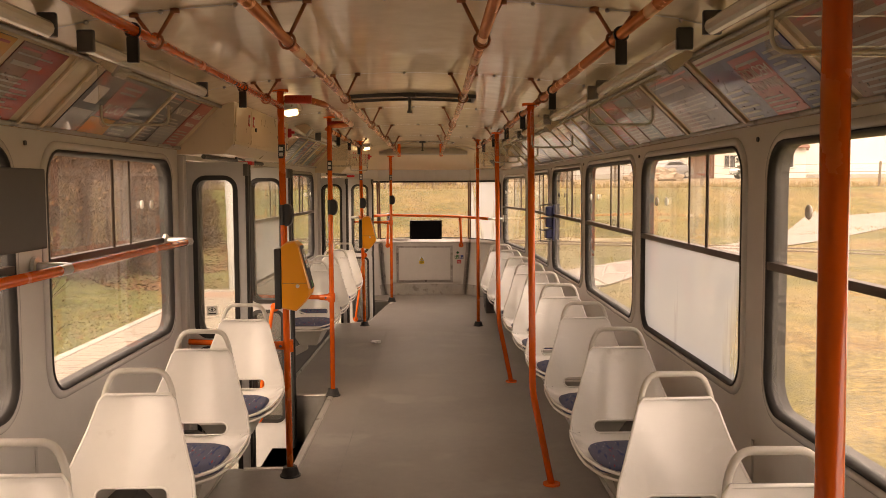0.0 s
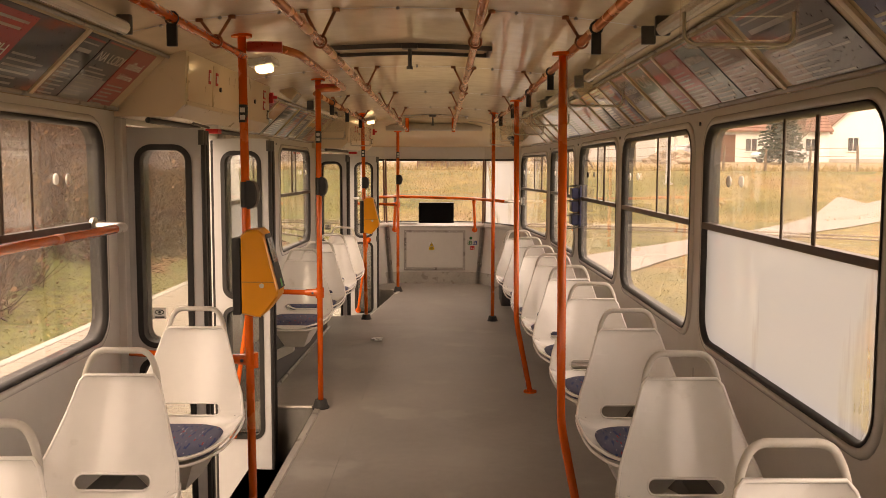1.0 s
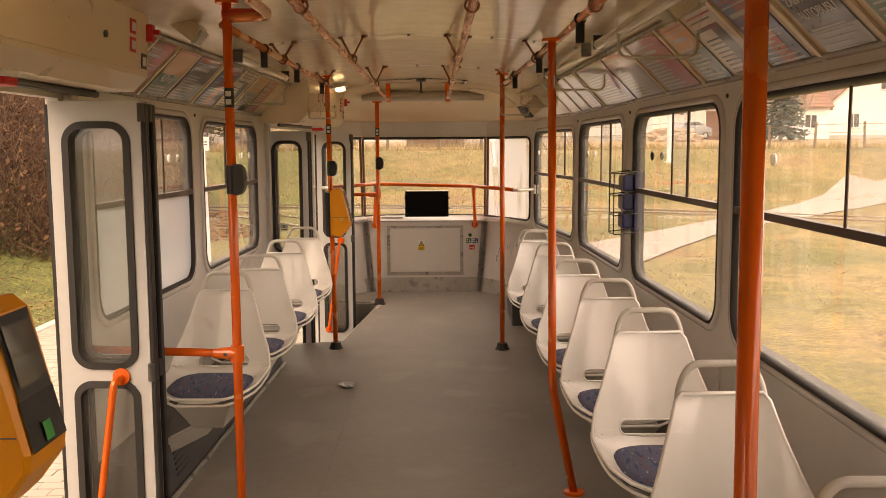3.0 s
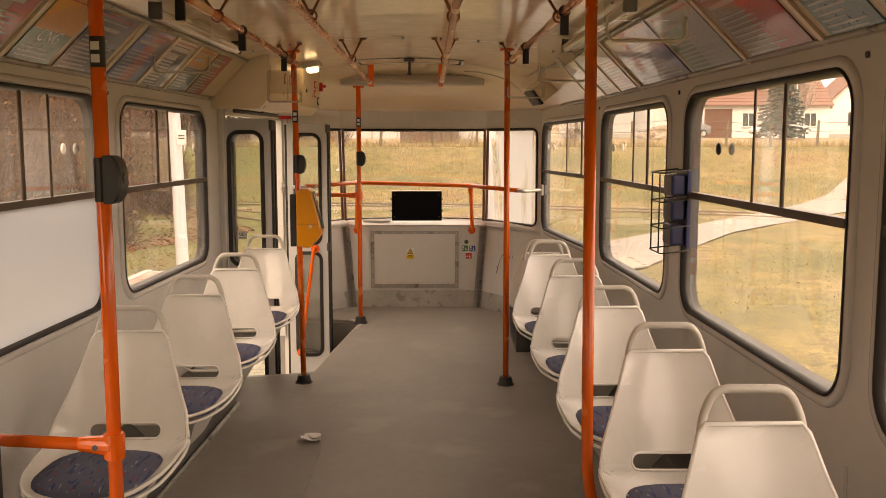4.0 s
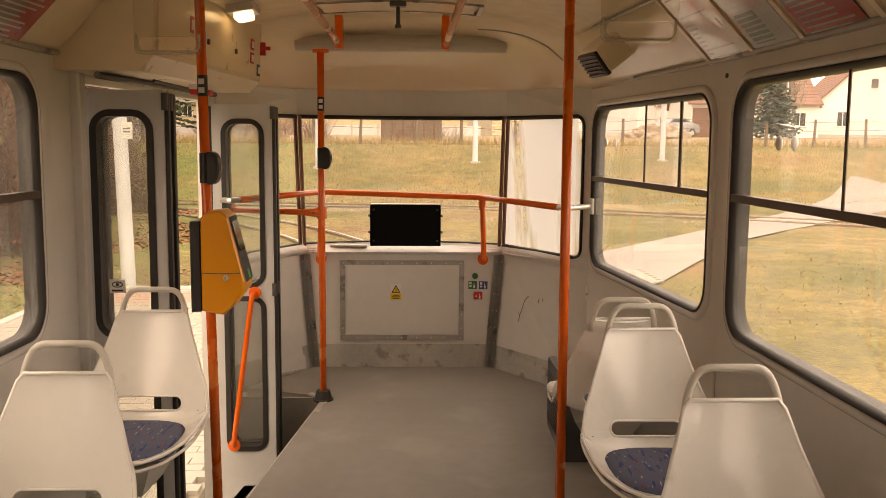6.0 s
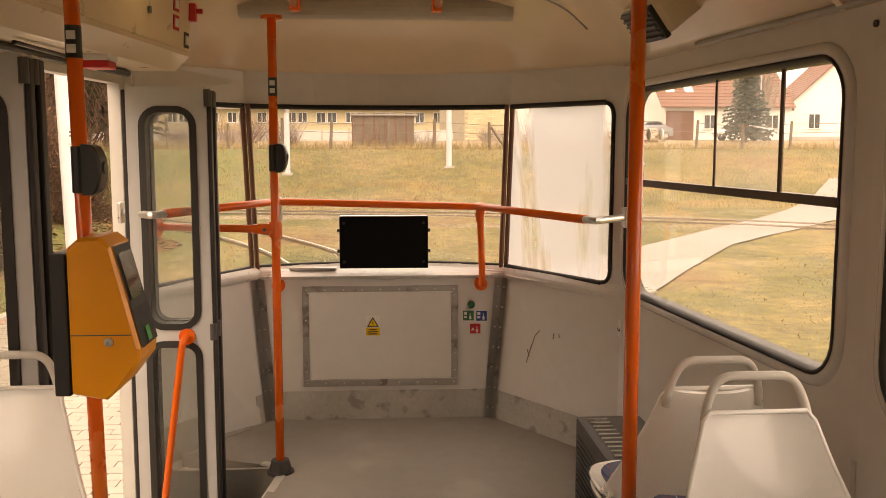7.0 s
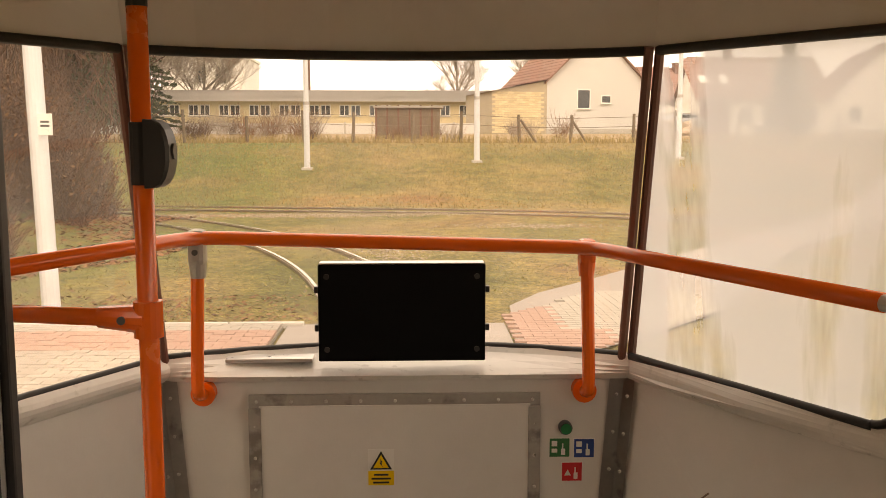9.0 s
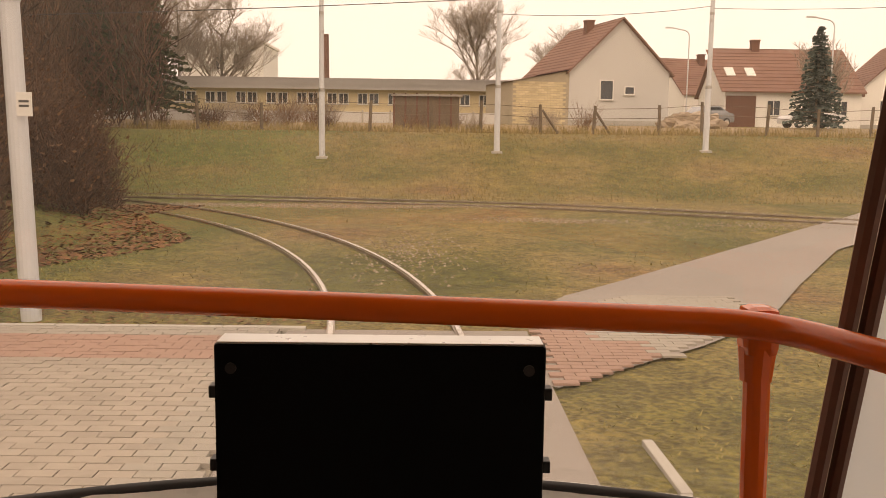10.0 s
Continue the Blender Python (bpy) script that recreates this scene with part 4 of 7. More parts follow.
M_CLEARROD = mat("clear_rod_plastic", (0.62, 0.58, 0.50), 0.12, var=0.05, coat=0.6)
for y in (0.9, 2.1, 3.38, 4.75, 6.0, 7.1, 8.3, 9.41):
    strap(0.62 if y < 8 else 0.62 - 0.045 * (y - 8) / 2.28, y)
for y in (0.8, 1.9, 3.3, 4.59):
    strap(-0.62, y, y < 4.5)
for y in (7.95, 8.83, 9.83):
    strap(-0.602, y, y != 8.83)

# ---- fittings on the poles ----


def button_box(parent, x, y, z):
    bm = bmesh.new()
    prof = [(0.010, -0.055), (0.010, 0.055)] + [(0.020 + 0.030 * math.cos(radians(a)) ** 0.8, 0.055 * math.sin(radians(a))) for a in (80, 62, 45, 28, 12, -12, -28, -45, -62, -80)]
    ends = []
    for dy, sc in ((-0.03, 0.86), (-0.024, 1.0), (0.024, 1.0), (0.03, 0.86)):
        ends.append([bm.verts.new((x + 0.012 + (a - 0.012) * sc, y + dy, z + b * (0.9 + 0.1 * sc))) for a, b in prof])
    for a, b in zip(ends, ends[1:]):
        for i in range(len(prof)):
            bm.faces.new((a[i], a[(i + 1) % len(prof)], b[(i + 1) % len(prof)], b[i]))
    bm.faces.new(ends[0])
    bm.faces.new(ends[-1][::-1])
    b = part("button_box", bm, M_DARK, parent, "black door-button box with a rounded front")
    bm = bmesh.new()
    cyl(bm, (x + 0.046, y, z + 0.004), (x + 0.053, y, z + 0.004), 0.013, 14)
    part("button", bm, M_GREYD, b)
    bm = bmesh.new()
    cyl(bm, (x, y, z - 0.05), (x, y, z + 0.05), 0.0195, 14)
    part("clamp", bm, M_DARK, b)


M_TAG = mat("pole_label_black", (0.02, 0.022, 0.02), 0.4)
M_WHITE = mat("label_white", (0.72, 0.71, 0.68), 0.5, var=0.06)
M_GREEN = mat("label_green", (0.02, 0.16, 0.05), 0.45, var=0.06)
M_SBLUE = mat("label_blue", (0.02, 0.06, 0.24), 0.45, var=0.06)
M_SRED = mat("label_red", (0.62, 0.025, 0.03), 0.45, var=0.06)
M_SYEL = mat("label_yellow", (0.85, 0.55, 0.02), 0.45, var=0.06)


def pole_tag(parent, x, y, z):
    bm = bmesh.new()
    cyl(bm, (x, y, z - 0.034), (x, y, z + 0.034), 0.0172, 16)
    t = part("pole_label", bm, M_TAG, parent, "black and white pictogram label")
    for dz, h in ((0.013, 0.012), (-0.015, 0.012)):
        bm = bmesh.new()
        box(bm, x - 0.009, y - 0.0185, z + dz - h / 2 - 0.003, x + 0.010, y - 0.0165, z + dz + h / 2 + 0.003)
        part("pictogram", bm, M_WHITE, t)


def validator(parent, x, y, z):
    """An amber ticket machine on a pole; its display side looks across the aisle."""
    prof = [(-0.035, 0.145), (-0.012, 0.165), (0.03, 0.168), (0.052, 0.150), (0.085, 0.02), (0.105, -0.062), (0.102, -0.09), (0.06, -0.145), (0.035, -0.168), (0.012, -0.165), (-0.035, -0.155)]

    def slab(y0, y1, ins, pr):
        bm = bmesh.new()
        rows = []
        for dy, k in ((y0, ins), (y0 + ins, 0), (y1 - ins, 0), (y1, ins)):
            cx, cz_ = 0.02, 0.0
            rows.append([bm.verts.new((x + cx + (a - cx) * (1 - k * 6), y + dy, z + b * (1 - k * 3))) for a, b in pr])
        for a, b in zip(rows, rows[1:]):
            for i in range(len(pr)):
                bm.faces.new((a[i], a[(i + 1) % len(pr)], b[(i + 1) % len(pr)], b[i]))
        bm.faces.new(rows[0])
        bm.faces.new(rows[-1][::-1])
        return bm
    v = part("validator", slab(-0.075, 0.075, 0.012, prof), M_YELLOW, parent, "amber plastic ticket validator")
    bm = bmesh.new()
    box(bm, x - 0.068, y - 0.072, z - 0.158, x - 0.036, y + 0.072, z + 0.135, 0.004)
    part("back_plate", bm, M_DARK, v, "black back plate")
    # display on the slanted side
    a, b = Vector((x + 0.0535, y, z + 0.147)), Vector((x + 0.0865, y, z + 0.018))
    c, d = Vector((x + 0.1062, y, z - 0.062)), Vector((x + 0.1035, y, z - 0.092))

    def facet(p, q, w, lift, mt, nm, lab=""):
        t = (q - p).normalized()
        n = Vector((-t.z, 0, t.x))
        if n.x < 0:
            n = -n
        bm = bmesh.new()
        vs = [bm.verts.new(p + n * lift + Vector((0, s * w, 0))) for s in (-1, 1)] + [bm.verts.new(q + n * lift + Vector((0, s * w, 0))) for s in (1, -1)]
        f = bm.faces.new(vs)
        bmesh.ops.solidify(bm, geom=[f], thickness=0.004)
        part(nm, bm, mt, v, lab)
    facet(a, b, 0.056, 0.002, M_GREYD, "display_bezel")
    facet(a.lerp(b, 0.12), a.lerp(b, 0.86), 0.046, 0.005, M_DISP, "display", "grey-green unlit display")
    facet(b, c, 0.060, 0.002, M_DARK, "reader_panel")
    facet(b.lerp(c, 0.55), b.lerp(c, 0.92), 0.014, 0.005, M_LEDG, "arrow_mark", "small green arrow mark")
    bm = bmesh.new()
    cyl(bm, (x + 0.045, y - 0.079, z - 0.045), (x + 0.045, y - 0.07, z - 0.045), 0.009, 14)
    cyl(bm, (x + 0.045, y - 0.082, z - 0.045), (x + 0.045, y - 0.07, z - 0.045), 0.004, 8)
    part("lock", bm, M_ALU, v)
    bm = bmesh.new()
    box(bm, x - 0.03, y - 0.0765, z - 0.032, x + 0.09, y - 0.074, z - 0.030, m=None)
    part("case_joint", bm, M_GREYD, v)


M_DISP = mat("lcd_glass", (0.13, 0.14, 0.11), 0.12, var=0.05, coat=0.5)
M_LEDG = mat("green_mark", (0.03, 0.55, 0.12), 0.4, var=0.03)
button_box(p1, -0.617, 5.47, 1.318)
button_box(p2, -0.585, 7.21, 1.315)
button_box(pL, -0.623, 10.33, 1.285)
button_box(p3, -0.39, 11.78, 1.295)
validator(p1, -0.578, 5.42, 1.022)
validator(pL, -0.575, 10.245, 0.985)
pole_tag(p1, -0.62, 5.47, 1.63)
pole_tag(p2, -0.585, 7.21, 1.60)
pole_tag(pL, -0.627, 10.33, 1.555)
pole_tag(p3, -0.39, 11.78, 1.56)


def clamp_bar(label, a, b, wall_flange=True):
    """A level bar from a pole to the wall with a clamp round the pole."""
    r = thing("side_bar", label, "grab rail", "side bars")
    a, b = Vector(a), Vector(b)
    bm = bmesh.new()
    tube(bm, [a, b], 0.015, 12)
    part("tube", bm, M_ORANGE, r, smooth=True)
    t = (b - a).normalized()
    bm = bmesh.new()
    cyl(bm, a - Vector((0, 0, 0.03)), a + Vector((0, 0, 0.03)), 0.024, 16)
    cyl(bm, a, a + t * 0.085, 0.026, 14, 0.018)
    part("clamp", bm, M_ORANGE, r, smooth=False)
    bm = bmesh.new()
    q = a + t * 0.04 + Vector((0, -0.026, 0))
    cyl(bm, q, q + Vector((0, 0.004, 0)), 0.007, 10)
    part("screw", bm, M_GREYD, r)
    if wall_flange:
        bm = bmesh.new()
        cyl(bm, b - t * 0.012, b, 0.04, 16)
        part("flange", bm, M_ORANGE, r)
    return r


clamp_bar("orange bar between the pole and the wall behind a seat", (-0.605, 5.49, 0.66), (-1.205, 5.64, 0.66))
clamp_bar("orange bar between the pole and the wall after the door", (-0.585, 7.21, 0.69), (-1.205, 7.30, 0.69))
clamp_bar("short orange bar between the pole and the door pillar", (-0.39, 11.78, 1.025), (-0.855, 11.86, 1.03))

# window bar on the door side
wb = thing("window_bar", "orange bar with polished metal brackets across a side window", "grab rail")
bm = bmesh.new()
tube(bm, [(-1.03, 2.5, 1.2), (-1.03, 5.25, 1.2)], 0.0165, 12)
part("tube", bm, M_ORANGE, wb, smooth=True)
for y in (3.93, 5.34):
    bm = bmesh.new()
    tube(bm, rounded([(-1.03, y - 0.14, 1.2), (-1.03, y - 0.03, 1.2), (-1.10, y + 0.0, 1.2), (-1.165, y + 0.0, 1.2)], 0.04, 4), 0.0172, 12)
    cyl(bm, (-1.168, y, 1.2), (-1.155, y, 1.2), 0.034, 16)
    part("bracket", bm, M_ALU, wb, "polished metal bracket", smooth=False)

# rail in front of the rear window
rb = thing("rear_rail", "orange horizontal rail guarding the rear window", "grab rail")
bm = bmesh.new()
tube(bm, rounded([(0.775, 11.66, 1.066), (0.46, 12.395, 1.068), (-0.46, 12.405, 1.094), (-0.775, 11.66, 1.094)], 0.08, 6), 0.0165, 14)
part("tube", bm, M_ORANGE, rb, smooth=True)
for sx, y0, zb_ in ((1, 11.78, 1.066), (-1, 11.78, 1.094)):
    bm = bmesh.new()
    tube(bm, rounded([(sx * 0.765, y0 - 0.10, zb_), (sx * 0.80, y0 - 0.19, zb_), (sx * 0.955, y0 - 0.02, zb_)], 0.03, 4), 0.014, 12)
    box(bm, sx * 0.945, y0 - 0.055, zb_ - 0.04, sx * 0.962, y0 + 0.015, zb_ + 0.04, 0.006)
    part("bracket", bm, M_ALU, rb, "polished metal wall bracket")
for sx, mt in ((1, M_ORANGE), (-1, M_TRIM)):
    bm = bmesh.new()
    tube(bm, rounded([(sx * 0.455, 12.40, 1.06), (sx * 0.468, 12.415, 0.76), (sx * 0.468, 12.415, 0.715), (sx * 0.468, 12.455, 0.705)], 0.025, 4), 0.0155, 12)
    cyl(bm, (sx * 0.468, 12.462, 0.703), (sx * 0.468, 12.49, 0.703), 0.03, 18)
    part("standard", bm, M_ORANGE, rb, smooth=False)
    bm = bmesh.new()
    box(bm, sx * 0.455 - 0.02, 12.378, 1.03, sx * 0.455 + 0.02, 12.422, 1.088 if sx > 0 else 1.114, 0.012)
    cyl(bm, (sx * 0.455, 12.40, 1.0), (sx * 0.455, 12.40, 1.04), 0.018, 12, 0.022)
    part("clamp", bm, mt, rb, "" if mt is M_ORANGE else "bare grey metal clamp")
    bm = bmesh.new()
    cyl(bm, (sx * 0.455, 12.37, 1.062), (sx * 0.455, 12.376, 1.062), 0.007, 10)
    part("screw", bm, M_GREYD, rb)

# ---- folding doors ----


def leaf(name, w, z0, z1, facing):
    """One door leaf: x runs from the wall edge to the aisle edge, y is its thickness."""
    d = thing(name, "grey folding tram door leaf with two rounded windows, folded open", "door", "door leaves")
    up, dn = rrect(0.055, 0.68, w - 0.05, z1 - 0.08, 0.06), rrect(0.055, -0.14, w - 0.05, 0.615, 0.05)
    part("leaf_panel", sheet([(0, z0), (w, z0), (w, z1), (0, z1)], [up, dn], lambda x, z, q: Vector((x, q - 0.018, z)), 0.036), M_LEAF, d)
    for nm, (a, b, c, e, rr) in (("upper", (0.055, 0.68, w - 0.05, z1 - 0.08, 0.06)), ("lower", (0.055, -0.14, w - 0.05, 0.615, 0.05))):
        f = lambda g, a=a, b=b, c=c, e=e, rr=rr: rrect(a, b, c, e, rr, g)
        part("gasket", ring(f, [(0.012, -0.024), (-0.012, -0.026), (-0.012, 0.026), (0.012, 0.024)], lambda x, z, q: Vector((x, q, z))), M_RUBBER, d, smooth=False)
        part("pane", flat(f(-0.004), lambda x, z: Vector((x, 0, z))), M_GLASSD, d)
    for x0, x1 in ((-0.016, 0.0), (w, w + 0.016)):
        bm = bmesh.new()
        box(bm, x0, -0.016, z0, x1, 0.016, z1 - 0.01, 0.006)
        part("edge_rubber", bm, M_RUBBER, d, "black rubber edge strip")
    for z in (z0 + 0.3, 0.66, z1 - 0.04):
        bm = bmesh.new()
        cyl(bm, (w + 0.004, -0.022, z - 0.03), (w + 0.004, -0.022, z + 0.03), 0.012, 10)
        part("hinge", bm, M_GREYD, d)
    return d


def leaf_handle(d, w):
    bm = bmesh.new()
    tube(bm, rounded([(w * 0.68, -0.02, 0.645), (w * 0.66, -0.075, 0.64), (w * 0.30, -0.075, -0.10), (w * 0.28, -0.02, -0.12)], 0.03, 4), 0.0125, 12)
    for x, z in ((w * 0.68, 0.645), (w * 0.28, -0.12)):
        cyl(bm, (x, -0.03, z), (x, -0.018, z), 0.03, 14)
    part("door_handle", bm, M_ORANGE, d, "slanted orange grab handle")


# middle door: two folded pairs
for y, rz, hd in ((5.695, 2, 0), (5.76, -1.5, 0), (7.10, -3, 1), (7.165, -1, 0)):
    d = leaf("door_leaf", 0.315, -0.78, 1.585, 1)
    if hd:
        leaf_handle(d, 0.315)
    d.matrix_basis = pose(-1.165, y, 0, 0, 0, rz)
for y, x, w, rz, hd in ((10.515, -1.105, 0.30, 2, 0), (10.58, -1.10, 0.30, -1, 0), (11.66, -0.895, 0.285, 0, 1), (11.73, -0.895, 0.285, 1, 0)):
    d = leaf("door_leaf", w, -0.76, 1.55, 1)
    if hd:
        leaf_handle(d, w)
    d.matrix_basis = pose(x, y, 0, 0, 0, rz)
# stickers on the front leaves
for x, y, z in ((-1.03, 5.673, 0.815), (-0.98, 10.49, 0.86)):
    s = thing("door_sticker", "small white eye pictogram sticker on the door glass", "sticker", "door stickers")
    bm = bmesh.new()
    box(bm, x - 0.028, y, z - 0.024, x + 0.028, y + 0.002, z + 0.024)
    part("sheet", bm, M_WHITE, s)
    bm = bmesh.new()
    tube(bm, [(x + 0.018 * math.cos(a), y - 0.001, z + 0.006 + 0.009 * math.sin(a)) for a in [2 * math.pi * k / 20 for k in range(20)]], 0.002, 5, closed=True)
    cyl(bm, (x, y - 0.002, z + 0.006), (x, y + 0.001, z + 0.006), 0.006, 10)
    part("pictogram", bm, M_TAG, s)
    bm = bmesh.new()
    box(bm, x - 0.02, y - 0.001, z - 0.019, x + 0.02, y + 0.001, z - 0.012)
    part("writing_bar", bm, M_TAG, s)

# door posts
for y, side in ((5.63, -1), (7.25, -1), (10.43, -1), (11.86, -1)):
    bm = bmesh.new()
    box(bm, -wx(y, 0.9) - 0.02, y - 0.03, -0.6, -wx(y, 0.9) + 0.03, y + 0.03, 1.62, 0.008)
    tagged(part("door_post", bm, M_FRAME), "grey post at the edge of a doorway", "post", "door posts", "structure")

# cabinets over the doors


def cabinet(y0, y1, dep, z0, label, sticker_side):
    c = thing("door_cabinet", label, "cabinet", "door cabinets")
    bm = bmesh.new()
    rows = []
    for y in (y0, y1):
        h = wx(y, z0)
        xs_ = -(h - dep)
        zt = cz(xs_, min(y, DOME)) + 0.01
        rows.append([bm.verts.new((a, y, b)) for a, b in ((-h - 0.01, z0), (xs_ - 0.05, z0), (xs_, z0 + 0.05), (xs_ + 0.012, zt), (-h - 0.01, zt))])
    n = 5
    for i in range(n):
        bm.faces.new((rows[0][i], rows[0][(i + 1) % n], rows[1][(i + 1) % n], rows[1][i]))
    bm.faces.new(rows[0][::-1])
    bm.faces.new(rows[1])
    part("body", bm, M_CREAM, c)

    def face_at(y, z, d):
        h = wx(y, z0)
        return Vector((-(h - dep) + 0.012 * (z - z0 - 0.05) / 0.25 + d, y, z))
    cutsy = (y0 + 0.02, y0 + 0.40, y1 - 0.02)
    for a, b in zip(cutsy, cutsy[1:]):
        bm = sheet(rrect(a + 0.004, z0 + 0.065, b - 0.004, z0 + 0.245, 0.01), [], lambda y, z, d: face_at(y, z, 0.006 + d), -0.005)
        part("lid", bm, M_CREAM, c)
    bm = bmesh.new()
    for y in (y0 + 0.52, y1 - 0.42):
        q = face_at(y, z0 + 0.15, 0.006)
        cyl(bm, q, q + Vector((0.008, 0, 0)), 0.011, 12)
    part("lock", bm, M_GREYD, c)
    for y, z, mt, w, hh in ((y0 + 0.34, z0 + 0.19, M_SRED, 0.018, 0.03), (y0 + 0.46, z0 + 0.19, M_SRED, 0.02, 0.028), (y1 - 0.17, z0 + 0.205, M_SRED, 0.028, 0.024), (y1 - 0.17, z0 + 0.145, M_SRED, 0.028, 0.024), (y1 - 0.06, z0 + 0.10, M_DARK, 0.026, 0.026)):
        bm = sheet([(y - w, z - hh), (y + w, z - hh), (y + w, z + hh), (y - w, z + hh)], [], lambda y, z, d: face_at(y, z, 0.009 + d), -0.002)
        st = part("sticker", bm, mt, c, "small red and white notice sticker")
        bm = sheet([(y - w * 0.6, z - hh * 0.6), (y + w * 0.6, z - hh * 0.6), (y + w * 0.6, z + hh * 0.55), (y - w * 0.6, z + hh * 0.55)], [], lambda y, z, d: face_at(y, z, 0.0115 + d), -0.002)
        part("sticker_field", bm, M_WHITE, st)
    # mechanism rail under the cabinet and a warning light
    bm = bmesh.new()
    h0, h1 = wx(y0, z0) - 0.12, wx(y1, z0) - 0.12
    tube(bm, [(-h0, y0 + 0.05, z0 - 0.012), (-h1, y1 - 0.05, z0 - 0.012)], 0.012, 8)
    tube(bm, [(-h0 + 0.10, y0 + 0.35, z0 - 0.01), (-h1 + 0.02, y1 - 0.35, z0 - 0.018)], 0.006, 8)
    part("mechanism_rod", bm, M_GREYD, c)
    q = face_at(y0 + 0.75, z0 + 0.01, -0.08)
    bm = bmesh.new()
    box(bm, q.x - 0.05, q.y - 0.04, q.z - 0.05, q.x + 0.03, q.y + 0.04, q.z - 0.028, 0.006)
    part("warning_lamp", bm, M_SRED, c, "unlit red warning lamp")
    bm = bmesh.new()
    box(bm, q.x - 0.052, q.y - 0.042, q.z - 0.028, q.x + 0.032, q.y + 0.042, q.z - 0.009, 0.004)
    part("lamp_socket", bm, M_WHITE, c)
    # emergency handle at the end
    q = face_at(y1 - 0.02, z0 + 0.20, 0.01)
    bm = bmesh.new()
    box(bm, q.x - 0.01, q.y - 0.015, q.z - 0.03, q.x + 0.018, q.y + 0.018, q.z + 0.03, 0.004)
    box(bm, q.x + 0.01, q.y - 0.01, q.z - 0.005, q.x + 0.04, q.y + 0.01, q.z + 0.012, 0.003)
    part("emergency_handle", bm, M_SRED, c, "red emergency door handle")
    return c


cabinet(5.60, 7.26, 0.285, 1.625, "cream cabinet above the middle door with red stickers", 1)
cabinet(10.30, 11.60, 0.32, 1.60, "cream cabinet above the rear door with red stickers", 1)

# small bulkhead lamps beside the cabinets
M_BULB = glow_mat("lit_lamp_cover", (1.0, 0.80, 0.50), 1.5)
for x, y in ((-0.69, 6.2), (-0.625, 11.05)):
    z = cz(x, min(y, DOME))
    s = thing("bulkhead_lamp", "small lit rectangular lamp on the ceiling near a door", "lamp", "bulkhead lamps")
    bm = bmesh.new()
    box(bm, -0.055, -0.085, -0.020, 0.055, 0.085, 0.03, 0.008)
    part("lamp_base", bm, M_ALU, s)
    bm = bmesh.new()
    box(bm, -0.036, -0.052, -0.046, 0.036, 0.052, -0.014, 0.014)
    part("lamp_cover", bm, M_BULB, s, "glowing warm cover")
    s.matrix_basis = pose(x, y, z - 0.012, 0, -10, 0)

# ceiling hatch with its handle, rear hatch and lamp housing
for y, w, label, mt in ((6.08, 0.36, "dark-framed roof hatch with a hanging handle", M_GREYD), (11.28, 0.36, "narrow framed roof hatch above the rear platform", M_TRIM)):
    h = thing("roof_hatch", label, "hatch", "roof hatches")
    drop = 0.008 if y > 11 else 0.02

    def under(x, yy):
        return cz(x, min(yy, DOME)) - 0.02 * max(yy - DOME, 0)
    for y0, y1, xa, xb in ((y - 0.13, y - 0.113, -w, w), (y + 0.113, y + 0.13, -w, w), (y - 0.113, y + 0.113, -w, -w + 0.017), (y - 0.113, y + 0.113, w - 0.017, w)):
        bm = bmesh.new()
        n = 12 if xb - xa > 0.1 else 1
        xs_ = [xa + (xb - xa) * k / n for k in range(n + 1)]
        for a, b in zip(xs_, xs_[1:]):
            v = [bm.verts.new((x, yy, under(x, yy) - dz)) for dz in (-0.01, drop) for x, yy in ((a, y0), (b, y0), (b, y1), (a, y1))]
            for f in ((0, 1, 2, 3), (4, 5, 6, 7), (0, 1, 5, 4), (2, 3, 7, 6), (1, 2, 6, 5), (3, 0, 4, 7)):
                bm.faces.new([v[i] for i in f])
        part("hatch_frame", bm, mt, h)
    bm = bmesh.new()
    xs_ = [-w + 0.03 + (2 * w - 0.06) * k / 12 for k in range(13)]
    for a, b in zip(xs_, xs_[1:]):
        v = [bm.verts.new((x, yy, under(x, yy) - dz)) for dz in (-0.01, 0.006) for x, yy in ((a, y - 0.1), (b, y - 0.1), (b, y + 0.1), (a, y + 0.1))]
        for f in ((4, 5, 6, 7), (0, 1, 5, 4), (2, 3, 7, 6)):
            bm.faces.new([v[i] for i in f])
    bmesh.ops.remove_doubles(bm, verts=bm.verts[:], dist=0.001)
    part("hatch_panel", bm, M_CEIL, h)
    bm = bmesh.new()
    zc = under(0, y)
    box(bm, -0.035, y - 0.145, zc - 0.025, 0.035, y - 0.095, zc - 0.002, 0.006)
    cyl(bm, (0, y - 0.12, zc - 0.10), (0, y - 0.12, zc - 0.02), 0.009, 12)
    cyl(bm, (0, y - 0.12, zc - 0.112), (0, y - 0.12, zc - 0.098), 0.014, 12)
    part("hatch_handle", bm, M_GREYD, h, "hanging dark handle")
lh = thing("lamp_housing", "long grey rounded housing across the rear ceiling", "housing")
bm = bmesh.new()
tube(bm, [(-0.53, 11.93, 1.872), (-0.525, 11.93, 1.872), (0.525, 11.93, 1.872), (0.53, 11.93, 1.872)], 0.043, 16)
part("housing", bm, mat("housing_grey", (0.46, 0.42, 0.36), 0.4, var=0.12), lh, smooth=False)
for x in (-0.3, 0.3):
    bm = bmesh.new()
    box(bm, x - 0.02, 11.91, 1.90, x + 0.02, 11.95, 1.945)
    part("housing_bracket", bm, M_CREAM, lh)

